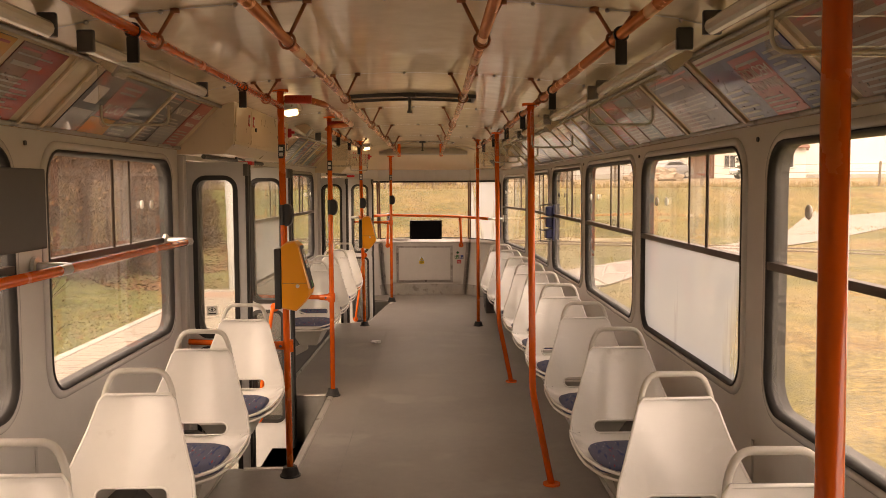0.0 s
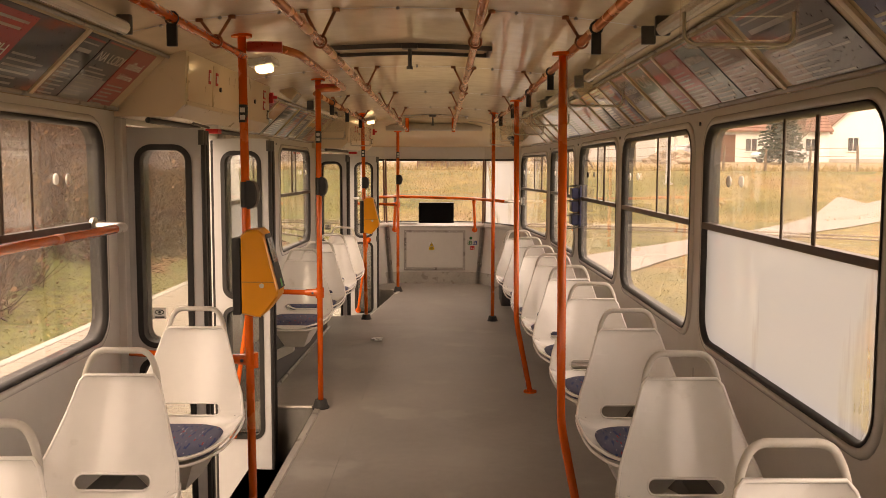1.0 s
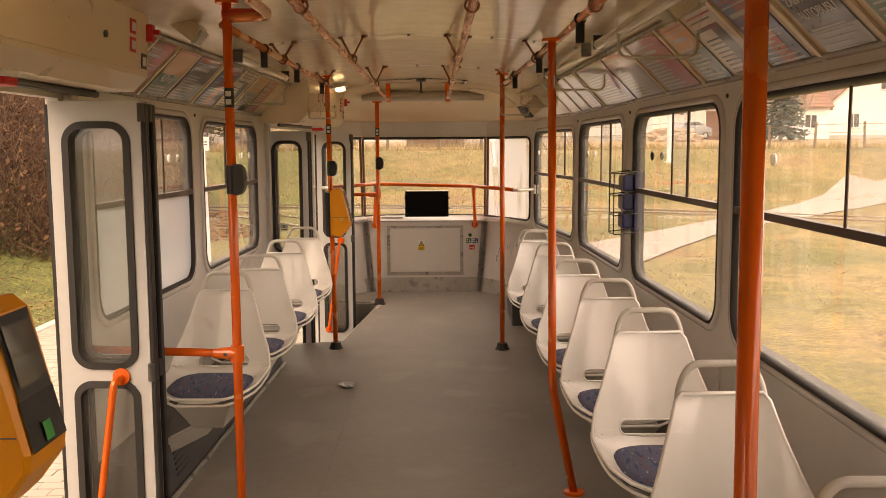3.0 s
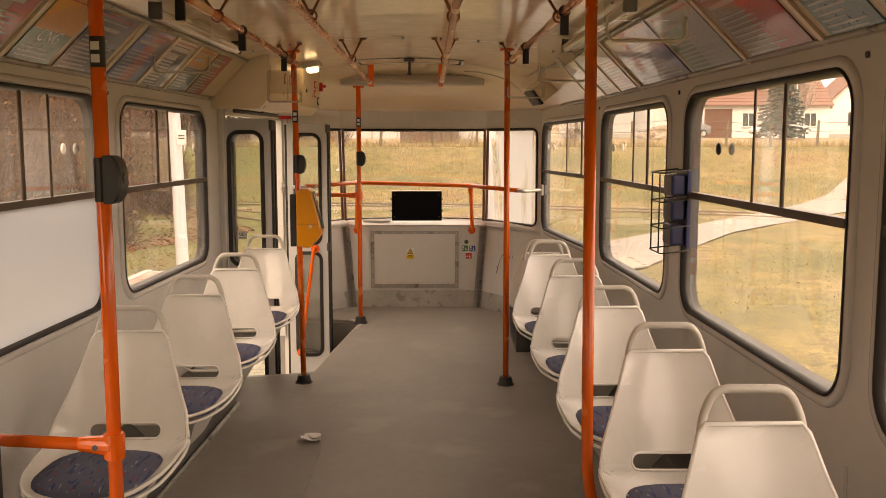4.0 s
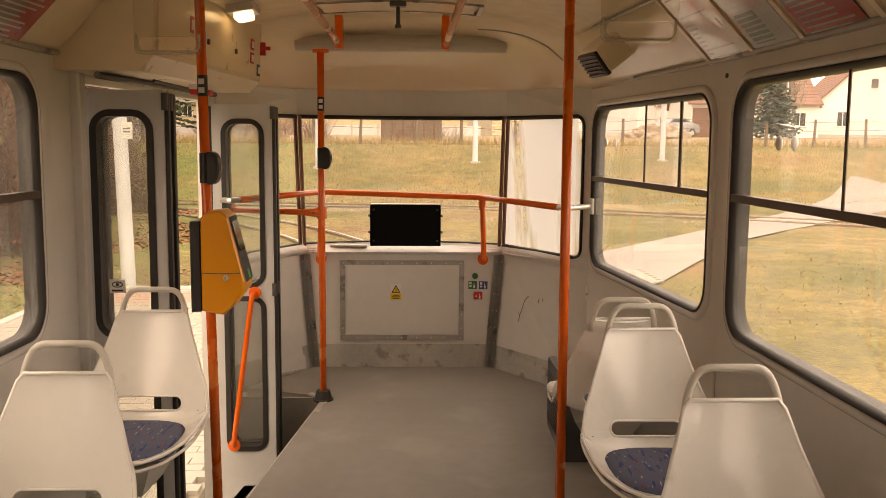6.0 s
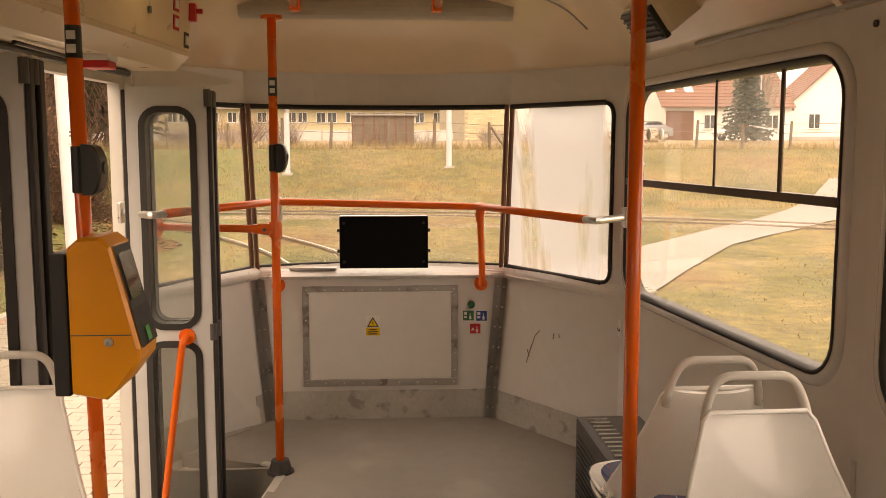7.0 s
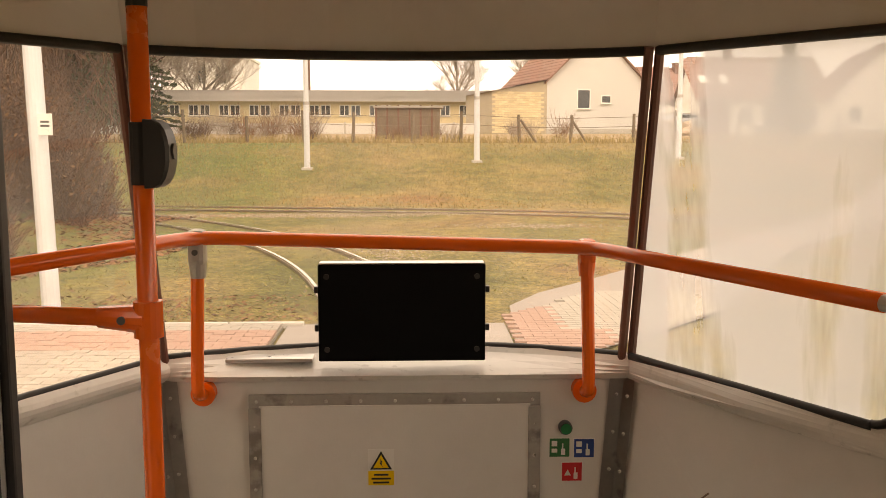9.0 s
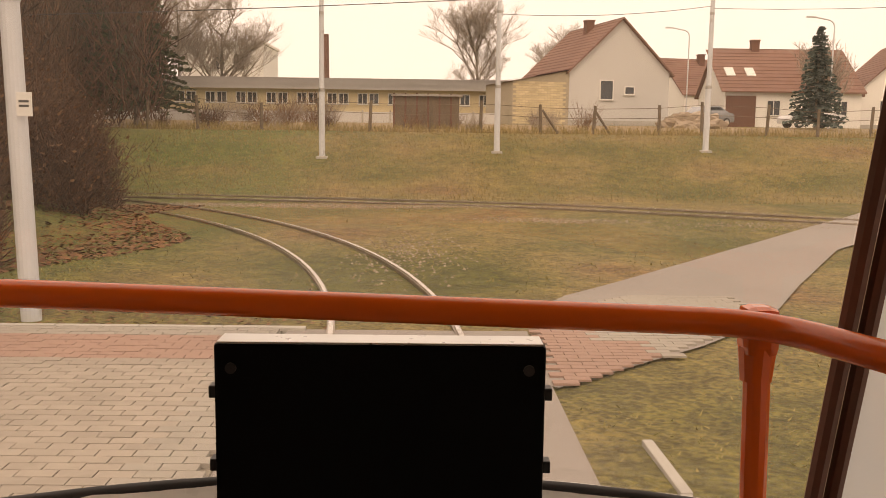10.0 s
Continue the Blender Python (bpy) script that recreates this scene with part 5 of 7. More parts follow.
# fluorescent tubes along the coves
M_TUBE = mat("tube_cover", (0.72, 0.69, 0.62), 0.18, var=0.04, coat=0.5)
for sd, spans in ((1, ((0.2, 1.5), (2.0, 3.3), (3.55, 4.8), (5.0, 6.3), (6.6, 7.9), (8.2, 9.5))), (-1, ((0.2, 1.5), (2.0, 3.3), (3.55, 4.8), (8.4, 9.6)))):
    for a, b in spans:
        t = thing("tube_lamp", "unlit fluorescent tube in a clear cover beside the rail", "lamp", "tube lamps")
        xa, xb = sd * (wx(a, WTOP) * 0.71), sd * (wx(b, WTOP) * 0.71)
        bm = bmesh.new()
        tube(bm, [(xa, a, cz(xa, a) - 0.045), (xb, b, cz(xb, b) - 0.045)], 0.022, 12)
        part("cover", bm, M_TUBE, t, smooth=False)
        for x, y in ((xa, a), (xb, b)):
            bm = bmesh.new()
            box(bm, x - 0.024, y - 0.010, cz(x, y) - 0.066, x + 0.024, y + 0.010, cz(x, y) - 0.004, 0.006)
            part("end_cap", bm, M_GREYD, t)

# speakers
for x, y, rz in ((0.86, 11.05, 12), (0.86, 9.95, 0), (-0.88, 3.9, 180), (-0.80, 7.55, 180), (0.89, 6.9, 0), (0.89, 3.9, 0)):
    s = thing("speaker", "cream loudspeaker with a black louvred front in the cove" if y > 11 else "small cream ceiling loudspeaker", "speaker", "speakers")
    big = y > 11
    z = (cz(x, min(y, DOME)) - 0.03) if not big else 1.745
    k = 1.1 if big else 0.62
    bm = bmesh.new()
    box(bm, -0.06 * k, -0.09 * k, -0.05 * k, 0.10 * k, 0.09 * k, 0.055 * k, 0.016 * k)
    part("case", bm, M_CREAM, s)
    bm = bmesh.new()
    box(bm, -0.074 * k, -0.078 * k, -0.055 * k, -0.056 * k, 0.078 * k, 0.045 * k, 0.004 * k)
    part("grille", bm, M_DARK if big else M_SEATUNDER, s, "black louvred grille" if big else "")
    for j in range(6):
        bm = bmesh.new()
        zz = (-0.045 + j * 0.016) * k
        box(bm, -0.081 * k, -0.072 * k, zz, -0.074 * k, 0.072 * k, zz + 0.006 * k)
        part("slat", bm, M_GREYD if big else M_SEATUNDER, s)
    s.matrix_basis = pose(x, y, z, 0, -38, rz)

# blue leaflet rack on the pillar
rk = thing("leaflet_rack", "dark blue leaflet rack with black wire loops on the pillar", "rack")
bm = bmesh.new()
box(bm, 1.125, 8.550, 1.0, 1.140, 8.710, 1.30, 0.003)
part("back", bm, M_BLUE, rk)
for j in range(3):
    bm = bmesh.new()
    box(bm, 1.070, 8.565, 1.01 + j * 0.095, 1.125, 8.695, 1.09 + j * 0.095, 0.01)
    part("tray", bm, M_BLUE, rk)
bm = bmesh.new()
for z in (0.995, 1.09, 1.19, 1.30):
    tube(bm, rounded([(1.135, 8.535, z), (1.025, 8.535, z - 0.012), (1.025, 8.725, z - 0.012), (1.135, 8.725, z)], 0.02, 3), 0.003, 6)
for y in (8.570, 8.690):
    tube(bm, [(1.025, y, 0.985), (1.025, y, 1.29)], 0.003, 6)
part("wire", bm, M_DARK, rk, "black wire loops", smooth=True)

# dark box on the pillar beside the front windows
bx = thing("monitor_box", "dark grey monitor box mounted over a side window", "monitor")
bm = bmesh.new()
box(bm, -1.13, 3.36, 1.27, -1.065, 3.80, 1.515, 0.006)
part("case", bm, M_GREYD, bx)
bm = bmesh.new()
for z in (1.29, 1.49):
    cyl(bm, (-1.10, 3.355, z), (-1.10, 3.365, z), 0.005, 8)
part("screw", bm, M_ALU, bx)

# screen on the rear sill
sc = thing("display_panel", "black flat display standing on the rear window sill", "display")
bm = bmesh.new()
box(bm, -0.186, 12.47, 0.780, 0.222, 12.513, 1.020, 0.004)
part("case", bm, M_SCREEN, sc)
bm = bmesh.new()
box(bm, -0.182, 12.469, 1.0205, 0.218, 12.514, 1.0235, 0.001)
part("top_edge", bm, M_ALU, sc, "bare metal top edge")
for x in (-0.192, 0.228):
    for z in (0.86, 0.955):
        bm = bmesh.new()
        box(bm, x - 0.005, 12.485, z - 0.008, x + 0.005, 12.505, z + 0.008, 0.002)
        part("catch", bm, M_DARK, sc)
for x, z in ((-0.165, 0.81), (0.201, 0.81), (-0.165, 0.99), (0.201, 0.99)):
    bm = bmesh.new()
    cyl(bm, (x, 12.467, z), (x, 12.471, z), 0.007, 12)
    part("screw", bm, M_DARK, sc)

# rear hatch panel with its frame and notices


def rplate(name, x0, z0, x1, z1, d, mt, parent, thick=0.003, label=""):
    bm = bmesh.new()
    y = 12.46 + 0.03 * ((z0 + z1) / 2) / 0.75
    box(bm, x0, y - d - thick, z0, x1, y - d, z1, 0.0006 if thick < 0.004 else 0.0015)
    return part(name, bm, mt, parent, label)


hp = thing("service_panel", "light grey service panel framed by worn riveted strips", "panel")
rplate("panel", -0.335, 0.255, 0.335, 0.670, -0.004, M_WALL, hp, 0.014)
for x0, z0, x1, z1 in ((-0.36, 0.665, 0.36, 0.697), (-0.36, 0.228, 0.36, 0.26), (-0.36, 0.26, -0.33, 0.665), (0.33, 0.26, 0.36, 0.665)):
    rplate("frame_strip", x0, z0, x1, z1, 0.005, M_TRIM, hp, 0.011)
spots = [(-0.34 + k * 0.085, z) for k in range(9) for z in (0.681, 0.244)]
spots += [(x, 0.30 + k * 0.08) for k in range(5) for x in (-0.345, 0.345)]
for x, z in spots:
    bm = bmesh.new()
    bmesh.ops.create_icosphere(bm, subdivisions=1, radius=0.005, matrix=Matrix.Translation((x, 12.46 + 0.03 * z / 0.75 - 0.019, z)))
    part("rivet", bm, M_ALU, hp)


def prism(name, tri, front, mt, parent):
    """A flat piece with its face at y = front."""
    bm = bmesh.new()
    a = [bm.verts.new((x, front, z)) for x, z in tri]
    b = [bm.verts.new((x, front + 0.0012, z)) for x, z in tri]
    bm.faces.new(a)
    bm.faces.new(b[::-1])
    for k in range(len(tri)):
        bm.faces.new((a[k], b[k], b[(k + 1) % len(tri)], a[(k + 1) % len(tri)]))
    return part(name, bm, mt, parent)


ws = thing("warning_sign", "white and yellow high-voltage triangle sign on the panel", "sign", at=(0.004, 0, -0.042))
prism("sheet", [(-0.072, 0.545), (-0.008, 0.545), (-0.008, 0.600), (-0.072, 0.600)], 12.4665, M_WHITE, ws)
prism("sheet", [(-0.072, 0.508), (-0.008, 0.508), (-0.008, 0.5447), (-0.072, 0.5447)], 12.4665, M_SYEL, ws)
prism("triangle_border", [(-0.067, 0.549), (-0.013, 0.549), (-0.04, 0.596)], 12.4648, M_TAG, ws)
prism("triangle", [(-0.059, 0.5535), (-0.021, 0.5535), (-0.04, 0.587)], 12.4632, M_SYEL, ws)
prism("bolt", [(-0.042, 0.577), (-0.036, 0.569), (-0.039, 0.568), (-0.036, 0.557), (-0.044, 0.567), (-0.041, 0.568)], 12.4617, M_TAG, ws)
for k, w in enumerate((0.018, 0.024, 0.02)):
    prism("writing_bar", [(-0.04 - w, 0.533 - k * 0.010), (-0.04 + w, 0.533 - k * 0.010), (-0.04 + w, 0.5375 - k * 0.010), (-0.04 - w, 0.5375 - k * 0.010)], 12.4648, M_TAG, ws)
gb = thing("green_button", "round green push button on the rear wall", "button")
bm = bmesh.new()
cyl(bm, (0.424, 12.468, 0.606), (0.424, 12.49, 0.606), 0.017, 20)
part("bezel", bm, M_GREYD, gb)
bm = bmesh.new()
cyl(bm, (0.424, 12.462, 0.606), (0.424, 12.475, 0.606), 0.0135, 18)
part("cap", bm, mat("green_cap", (0.01, 0.16, 0.06), 0.25, coat=0.4), gb)
for x, z, mt, lab in ((0.411, 0.552, M_GREEN, "square green pictogram sticker with a pointing finger"), (0.473, 0.550, M_SBLUE, "square blue pram pictogram sticker"), (0.443, 0.490, M_SRED, "square red alarm pictogram sticker")):
    st = thing("pictogram_sticker", lab, "sticker", "pictogram stickers")
    rplate("border", x - 0.027, z - 0.0255, x + 0.027, z + 0.0255, -0.003, M_WHITE, st, 0.0025)
    rplate("field", x - 0.025, z - 0.0235, x + 0.025, z + 0.0235, -0.001, mt, st, 0.0025)
    rplate("finger", x + 0.004, z - 0.018, x + 0.014, z - 0.002, 0.001, M_WHITE, st, 0.002)
    rplate("finger", x + 0.006, z - 0.004, x + 0.0095, z + 0.012, 0.001, M_WHITE, st, 0.002)
    if mt is M_SRED:
        prism("mark", [(x - 0.02, z - 0.008), (x - 0.003, z - 0.008), (x - 0.0115, z + 0.007)], 12.474, M_WHITE, st)
    else:
        rplate("mark", x - 0.02, z + 0.004, x - 0.006, z + 0.018, 0.001, M_WHITE, st, 0.002)
        rplate("mark", x - 0.02, z - 0.012, x - 0.006, z - 0.002, 0.001, M_WHITE, st, 0.002)
# hatch lid in the sill
bm = bmesh.new()
box(bm, -0.42, 12.50, 0.772, -0.205, 12.555, 0.781, 0.002)
tagged(part("sill_lid", bm, M_ALU), "flat metal lid let into the sill", "lid", kind="structure")
# pram sticker and seam strip on the wall behind the last window
bm = sheet([(11.87, 0.09), (11.885, 0.09), (11.885, 0.70), (11.87, 0.70)], [], lambda y, z, d: onwall(1)(y, z, 0.004 + d), -0.006)
tagged(part("seam_strip", bm, M_TRIM), "narrow metal strip over a panel seam", "trim", kind="structure")
ps = thing("pram_sticker", "small white pram pictogram sticker", "sticker")
part("sheet", sheet([(11.79, 0.585), (11.835, 0.585), (11.835, 0.655), (11.79, 0.655)], [], lambda y, z, d: onwall(1)(y, z, 0.003 + d), -0.002), M_WHITE, ps)
bm = bmesh.new()
tube(bm, [onwall(1)(11.812 + 0.012 * math.cos(a), 0.62 + 0.012 * math.sin(a), 0.004) for a in [radians(180 + 22 * k) for k in range(9)]], 0.002, 5)
part("pictogram", bm, M_TAG, ps)
# scratches on the corner panel
bm = bmesh.new()
for pts in (((0.62, 0.53), (0.66, 0.50), (0.70, 0.42), (0.72, 0.37)), ((0.50, 0.53), (0.505, 0.505)), ((0.46, 0.535), (0.455, 0.515)), ((0.70, 0.40), (0.72, 0.43))):
    tube(bm, [onrear(u, z, 0.001) for u, z in pts], 0.0022, 5)
tagged(part("scratches", bm, mat("scratch_brown", (0.20, 0.15, 0.11), 0.8)), "brown scratches in the corner panel's paint", "scratch", kind="structure")

# heater by the last seat and heater ducts below the seats
ht = thing("heater", "dark grey louvred floor heater beside the last seat", "heater")
bm = bmesh.new()
box(bm, 0.70, 10.95, 0.03, 0.93, 11.42, 0.385, 0.012)
part("case", bm, M_GREYD, ht)
for j in range(12):
    bm = bmesh.new()
    box(bm, 0.694, 11.0, 0.10 + j * 0.02, 0.70, 11.38, 0.108 + j * 0.02)
    part("slat", bm, M_DARK, ht)
for j in range(10):
    bm = bmesh.new()
    box(bm, 0.73, 10.98 + j * 0.042, 0.385, 0.80, 10.995 + j * 0.042, 0.39)
    part("slat", bm, M_TRIM, ht)
for sd, y0, y1 in ((1, FRONT + 0.1, 7.2), (1, 7.3, 9.9), (-1, FRONT + 0.1, 5.5), (-1, 7.35, 9.9)):
    d = thing("heater_duct", "dark heater duct along the wall under the seats", "heater", "heater ducts")
    bm = bmesh.new()
    rows = []
    for y in (y0, y1):
        h = wx(y, 0.3)
        rows.append([bm.verts.new((sd * a, y, b)) for a, b in ((h, 0.0), (h - 0.2, 0.0), (h - 0.17, 0.19), (h - 0.1, 0.23), (h, 0.23))])
    for i in range(5):
        bm.faces.new((rows[0][i], rows[0][(i + 1) % 5], rows[1][(i + 1) % 5], rows[1][i]))
    bm.faces.new(rows[0][::-1])
    bm.faces.new(rows[1])
    part("case", bm, M_GREYD, d)
    bm = bmesh.new()
    tube(bm, [(sd * (wx(y, 0.3) - 0.215), y, 0.004) for y in (y0, y1)], 0.012, 6)
    part("edge_trim", bm, M_TRIM, d)
    n = int((y1 - y0) / 0.85)
    for k in range(n):
        bm = bmesh.new()
        y = y0 + 0.35 + k * 0.85
        for j in range(5):
            z = 0.05 + j * 0.024
            x = wx(y, 0.3) - 0.2 + 0.03 * z / 0.19
            box(bm, sd * (x - 0.004), y, z, sd * (x + 0.004), y + 0.3, z + 0.009)
        part("grille", bm, M_DARK, d)

# crumpled paper on the floor
rag = thing("paper_scrap", "small crumpled white paper on the floor", "litter")
bm = bmesh.new()
bmesh.ops.create_icosphere(bm, subdivisions=3, radius=0.04)
for v in bm.verts:
    n_ = noise.noise(v.co * 38)
    v.co = Vector((v.co.x * (1.2 + n_), v.co.y * (0.9 + 0.8 * n_), (v.co.z + 0.04) * (0.28 + 0.25 * n_)))
part("sheet", bm, M_WHITE, rag)
rag.location = (-0.41, 9.29, 0.003)

# screws on the pillars
for sd, ys_ in ((1, (3.9, 5.57, 7.25, 8.75, 10.27)), (-1, (3.9, 8.79))):
    for y in ys_:
        bm = bmesh.new()
        q = onwall(sd)(y, 1.60, 0)
        cyl(bm, q, q - Vector((sd * 0.006, 0, 0)), 0.008, 10)
        tagged(part("pillar_screw", bm, M_GREYD), "dark screw head on a window pillar", "screw", "pillar screws", "structure")
for sd, ys_ in ((1, (3.9, 5.57, 7.25, 10.27)), (-1, (3.9, 8.79))):
    for y in ys_:
        bm = sheet([(y - 0.008, 0.25), (y + 0.008, 0.25), (y + 0.008, 0.62), (y - 0.008, 0.62)], [], lambda yy, z, d: onwall(sd)(yy, z, 0.003 + d), -0.005)
        tagged(part("wall_seam", bm, M_FRAME), "narrow cover strip over a wall seam", "trim", "wall seams", "structure")

# ---- posters in the coves ----
INK = {"red": (0.40, 0.035, 0.03), "blue": (0.03, 0.05, 0.17), "teal": (0.05, 0.13, 0.13), "green": (0.07, 0.16, 0.07), "cream": (0.62, 0.56, 0.45),
       "amber": (0.62, 0.28, 0.03), "dark": (0.045, 0.045, 0.05), "brown": (0.2, 0.1, 0.05), "white": (0.72, 0.7, 0.65), "grey": (0.3, 0.3, 0.29), "pale": (0.40, 0.38, 0.34)}
INKM = {k: mat("print_" + k, c, 0.3, var=0.22, scale=22, coat=0.9, bump=0.5, bscale=5) for k, c in INK.items()}


def oncove(sd):
    def f(y, s, d):
        h = wx(y, WTOP)
        t = 0.188
        x0, z0, x1, z1 = h, WTOP, h * (1 - t), 1.862
        n = Vector((-(z1 - z0), 0, -(h * t))).normalized()
        p = Vector((x0 + (x1 - x0) * s, y, z0 + (z1 - z0) * s)) + Vector((n.x, 0, n.z)) * d
        p.x *= sd
        return p
    return f


def lettering(text, size, y, s, sd, parent, material):
    cu = bpy.data.curves.new("lettering", "FONT")
    cu.body, cu.size, cu.align_x, cu.extrude = text, size, "CENTER", 0.0004
    tmp = bpy.data.objects.new("lettering", cu)
    me = bpy.data.meshes.new_from_object(tmp)
    bpy.data.objects.remove(tmp)
    f = oncove(sd)
    o, up = f(y, s, 0.006), (f(y, s + 0.1, 0.006) - f(y, s, 0.006)).normalized()
    ax = Vector((0, -sd, 0))
    nn = ax.cross(up)
    me.transform(Matrix.Translation(o) @ Matrix((ax, up, nn)).transposed().to_4x4())
    me.materials.append(material)
    ob = new("lettering", me)
    ob.parent = parent


def poster(sd, y0, y1, base, blocks, bars, label, text=()):
    """A printed sheet in the cove: base colour, blocks (u0, v0, u1, v1, ink), bars (u0, u1, v, height, ink)."""
    p = thing("cove_poster", label, "poster", "cove posters")
    f = oncove(sd)
    Y = lambda u: (y1 - (y1 - y0) * u) if sd > 0 else (y0 + (y1 - y0) * u)
    part("sheet", sheet([(y0, 0.05), (y1, 0.05), (y1, 0.95), (y0, 0.95)], [], lambda y, s, d: f(y, s, 0.004 + d), -0.003), INKM[base], p)
    for u0, v0, u1, v1, ink in blocks:
        a, b = sorted((Y(u0), Y(u1)))
        part("print_block", sheet([(a, v0), (b, v0), (b, v1), (a, v1)], [], lambda y, s, d: f(y, s, 0.0046 + d), -0.0005), INKM[ink], p)
    for u0, u1, v, h, ink in bars:
        a, b = sorted((Y(u0), Y(u1)))
        part("writing_bar", sheet([(a, v), (b, v), (b, v + h), (a, v + h)], [], lambda y, s, d: f(y, s, 0.0052 + d), -0.0005), INKM[ink], p)
    for tx, size, u, v in text:
        lettering(tx, size, Y(u), v, sd, p, INKM["white"])


def lines(u0, u1, v0, n, step, ink, rng):
    return [(u0, u0 + (u1 - u0) * rng.uniform(0.55, 1.0), v0 + k * step, step * 0.36, ink) for k in range(n)]


rng = random.Random(5)
kinds = [("blue", (0.36, 0.06, 0.72, 0.86, "red"), "blue and red printed poster with white lines of writing"),
         ("dark", (0.0, 0.05, 0.30, 0.5, "brown"), "dark poster with a red heading and small print"),
         ("grey", (0.0, 0.05, 0.45, 0.95, "green"), "grey-green poster with pale writing"),
         ("brown", (0.5, 0.05, 1.0, 0.95, "red"), "brown and red poster with rows of print"),
         ("teal", (0.0, 0.55, 1.0, 0.95, "amber"), "teal poster with an amber top and pale print"),
         ("cream", (0.55, 0.1, 0.85, 0.75, "dark"), "cream poster with a dark drawing")]
runs = [(1, [(0.2, 0.8), (0.85, 1.5), (1.55, 2.2), (2.45, 3.15), (3.25, 3.92), (4.02, 4.56), (4.68, 4.96), (4.97, 5.23), (5.24, 5.49), (5.53, 5.71), (5.77, 6.03), (6.12, 6.38), (6.49, 6.76), (6.82, 7.1), (7.14, 7.4), (7.5, 7.95), (8.02, 8.5), (8.54, 9.22), (9.36, 9.66), (9.72, 10.0), (10.05, 10.36)]),
        (-1, [(0.2, 0.8), (0.9, 1.5), (1.6, 2.2), (2.3, 2.9), (2.98, 3.42), (3.46, 3.75), (4.06, 4.82), (4.86, 5.02), (5.03, 5.28), (5.29, 5.50), (7.34, 7.58), (7.62, 7.86), (7.94, 8.22), (8.26, 8.62), (8.72, 9.06), (9.10, 9.40), (9.46, 9.72), (9.76, 10.02)])]
named = {(1, 8.54): ("blue", [], "dark blue poster with pale rows of print", []),
         (1, 9.36): ("brown", [(0.0, 0.1, 1.0, 0.4, "red")], "brown and red poster with rows of print", []),
         (1, 9.72): ("pale", [(0.1, 0.12, 0.6, 0.5, "green")], "pale poster with a green picture", []),
         (1, 10.05): ("white", [(0.55, 0.08, 0.72, 0.92, "red"), (0.15, 0.42, 0.9, 0.54, "red"), (0.1, 0.08, 0.4, 0.3, "teal")], "white poster with red bands and a grey-blue picture", []),
         (1, 4.68): ("brown", [], "brown poster with pale lettering", [("E-SHOP", 0.055, 0.5, 0.80)]),
         (1, 4.97): ("teal", [], "blue-grey poster with pale lettering", [("DPMB.info", 0.045, 0.5, 0.66)]),
         (1, 5.24): ("red", [(0.0, 0.05, 1.0, 0.35, "brown")], "red and brown poster with pale lettering", [("PRONÁJEM", 0.042, 0.5, 0.72)]),
         (1, 5.53): ("red", [(0.0, 0.72, 1.0, 0.95, "brown")], "brown-red poster with a pale heading", [("PLOCH", 0.052, 0.5, 0.44)]),
         (1, 5.77): ("green", [], "green poster with large pale lettering", [("CNG", 0.085, 0.5, 0.62)]),
         (1, 6.12): ("grey", [(0.0, 0.3, 1.0, 0.9, "dark")], "grey poster with three lines of pale lettering", [("PRONÁJEM", 0.040, 0.5, 0.76), ("ZÁBAVNÉHO", 0.037, 0.5, 0.60), ("AUTOBUSU", 0.040, 0.5, 0.44)]),
         (-1, 5.03): ("dark", [(0.0, 0.05, 1.0, 0.42, "grey")], "dark poster with pale lettering about a boat", [("NA LODI", 0.058, 0.5, 0.66)]),
         (-1, 5.29): ("red", [], "dark red poster with pale lettering", [("sdílená", 0.055, 0.5, 0.66), ("šalinkarta", 0.038, 0.5, 0.50)]),
         (-1, 7.34): ("brown", [(0.0, 0.35, 1.0, 0.62, "red")], "brown poster with a red price band", [("1500 Kč", 0.055, 0.5, 0.42)]),
         (-1, 7.94): ("green", [(0.0, 0.5, 1.0, 0.95, "amber")], "green and amber poster with white lettering", [("CNG", 0.07, 0.5, 0.36)])}
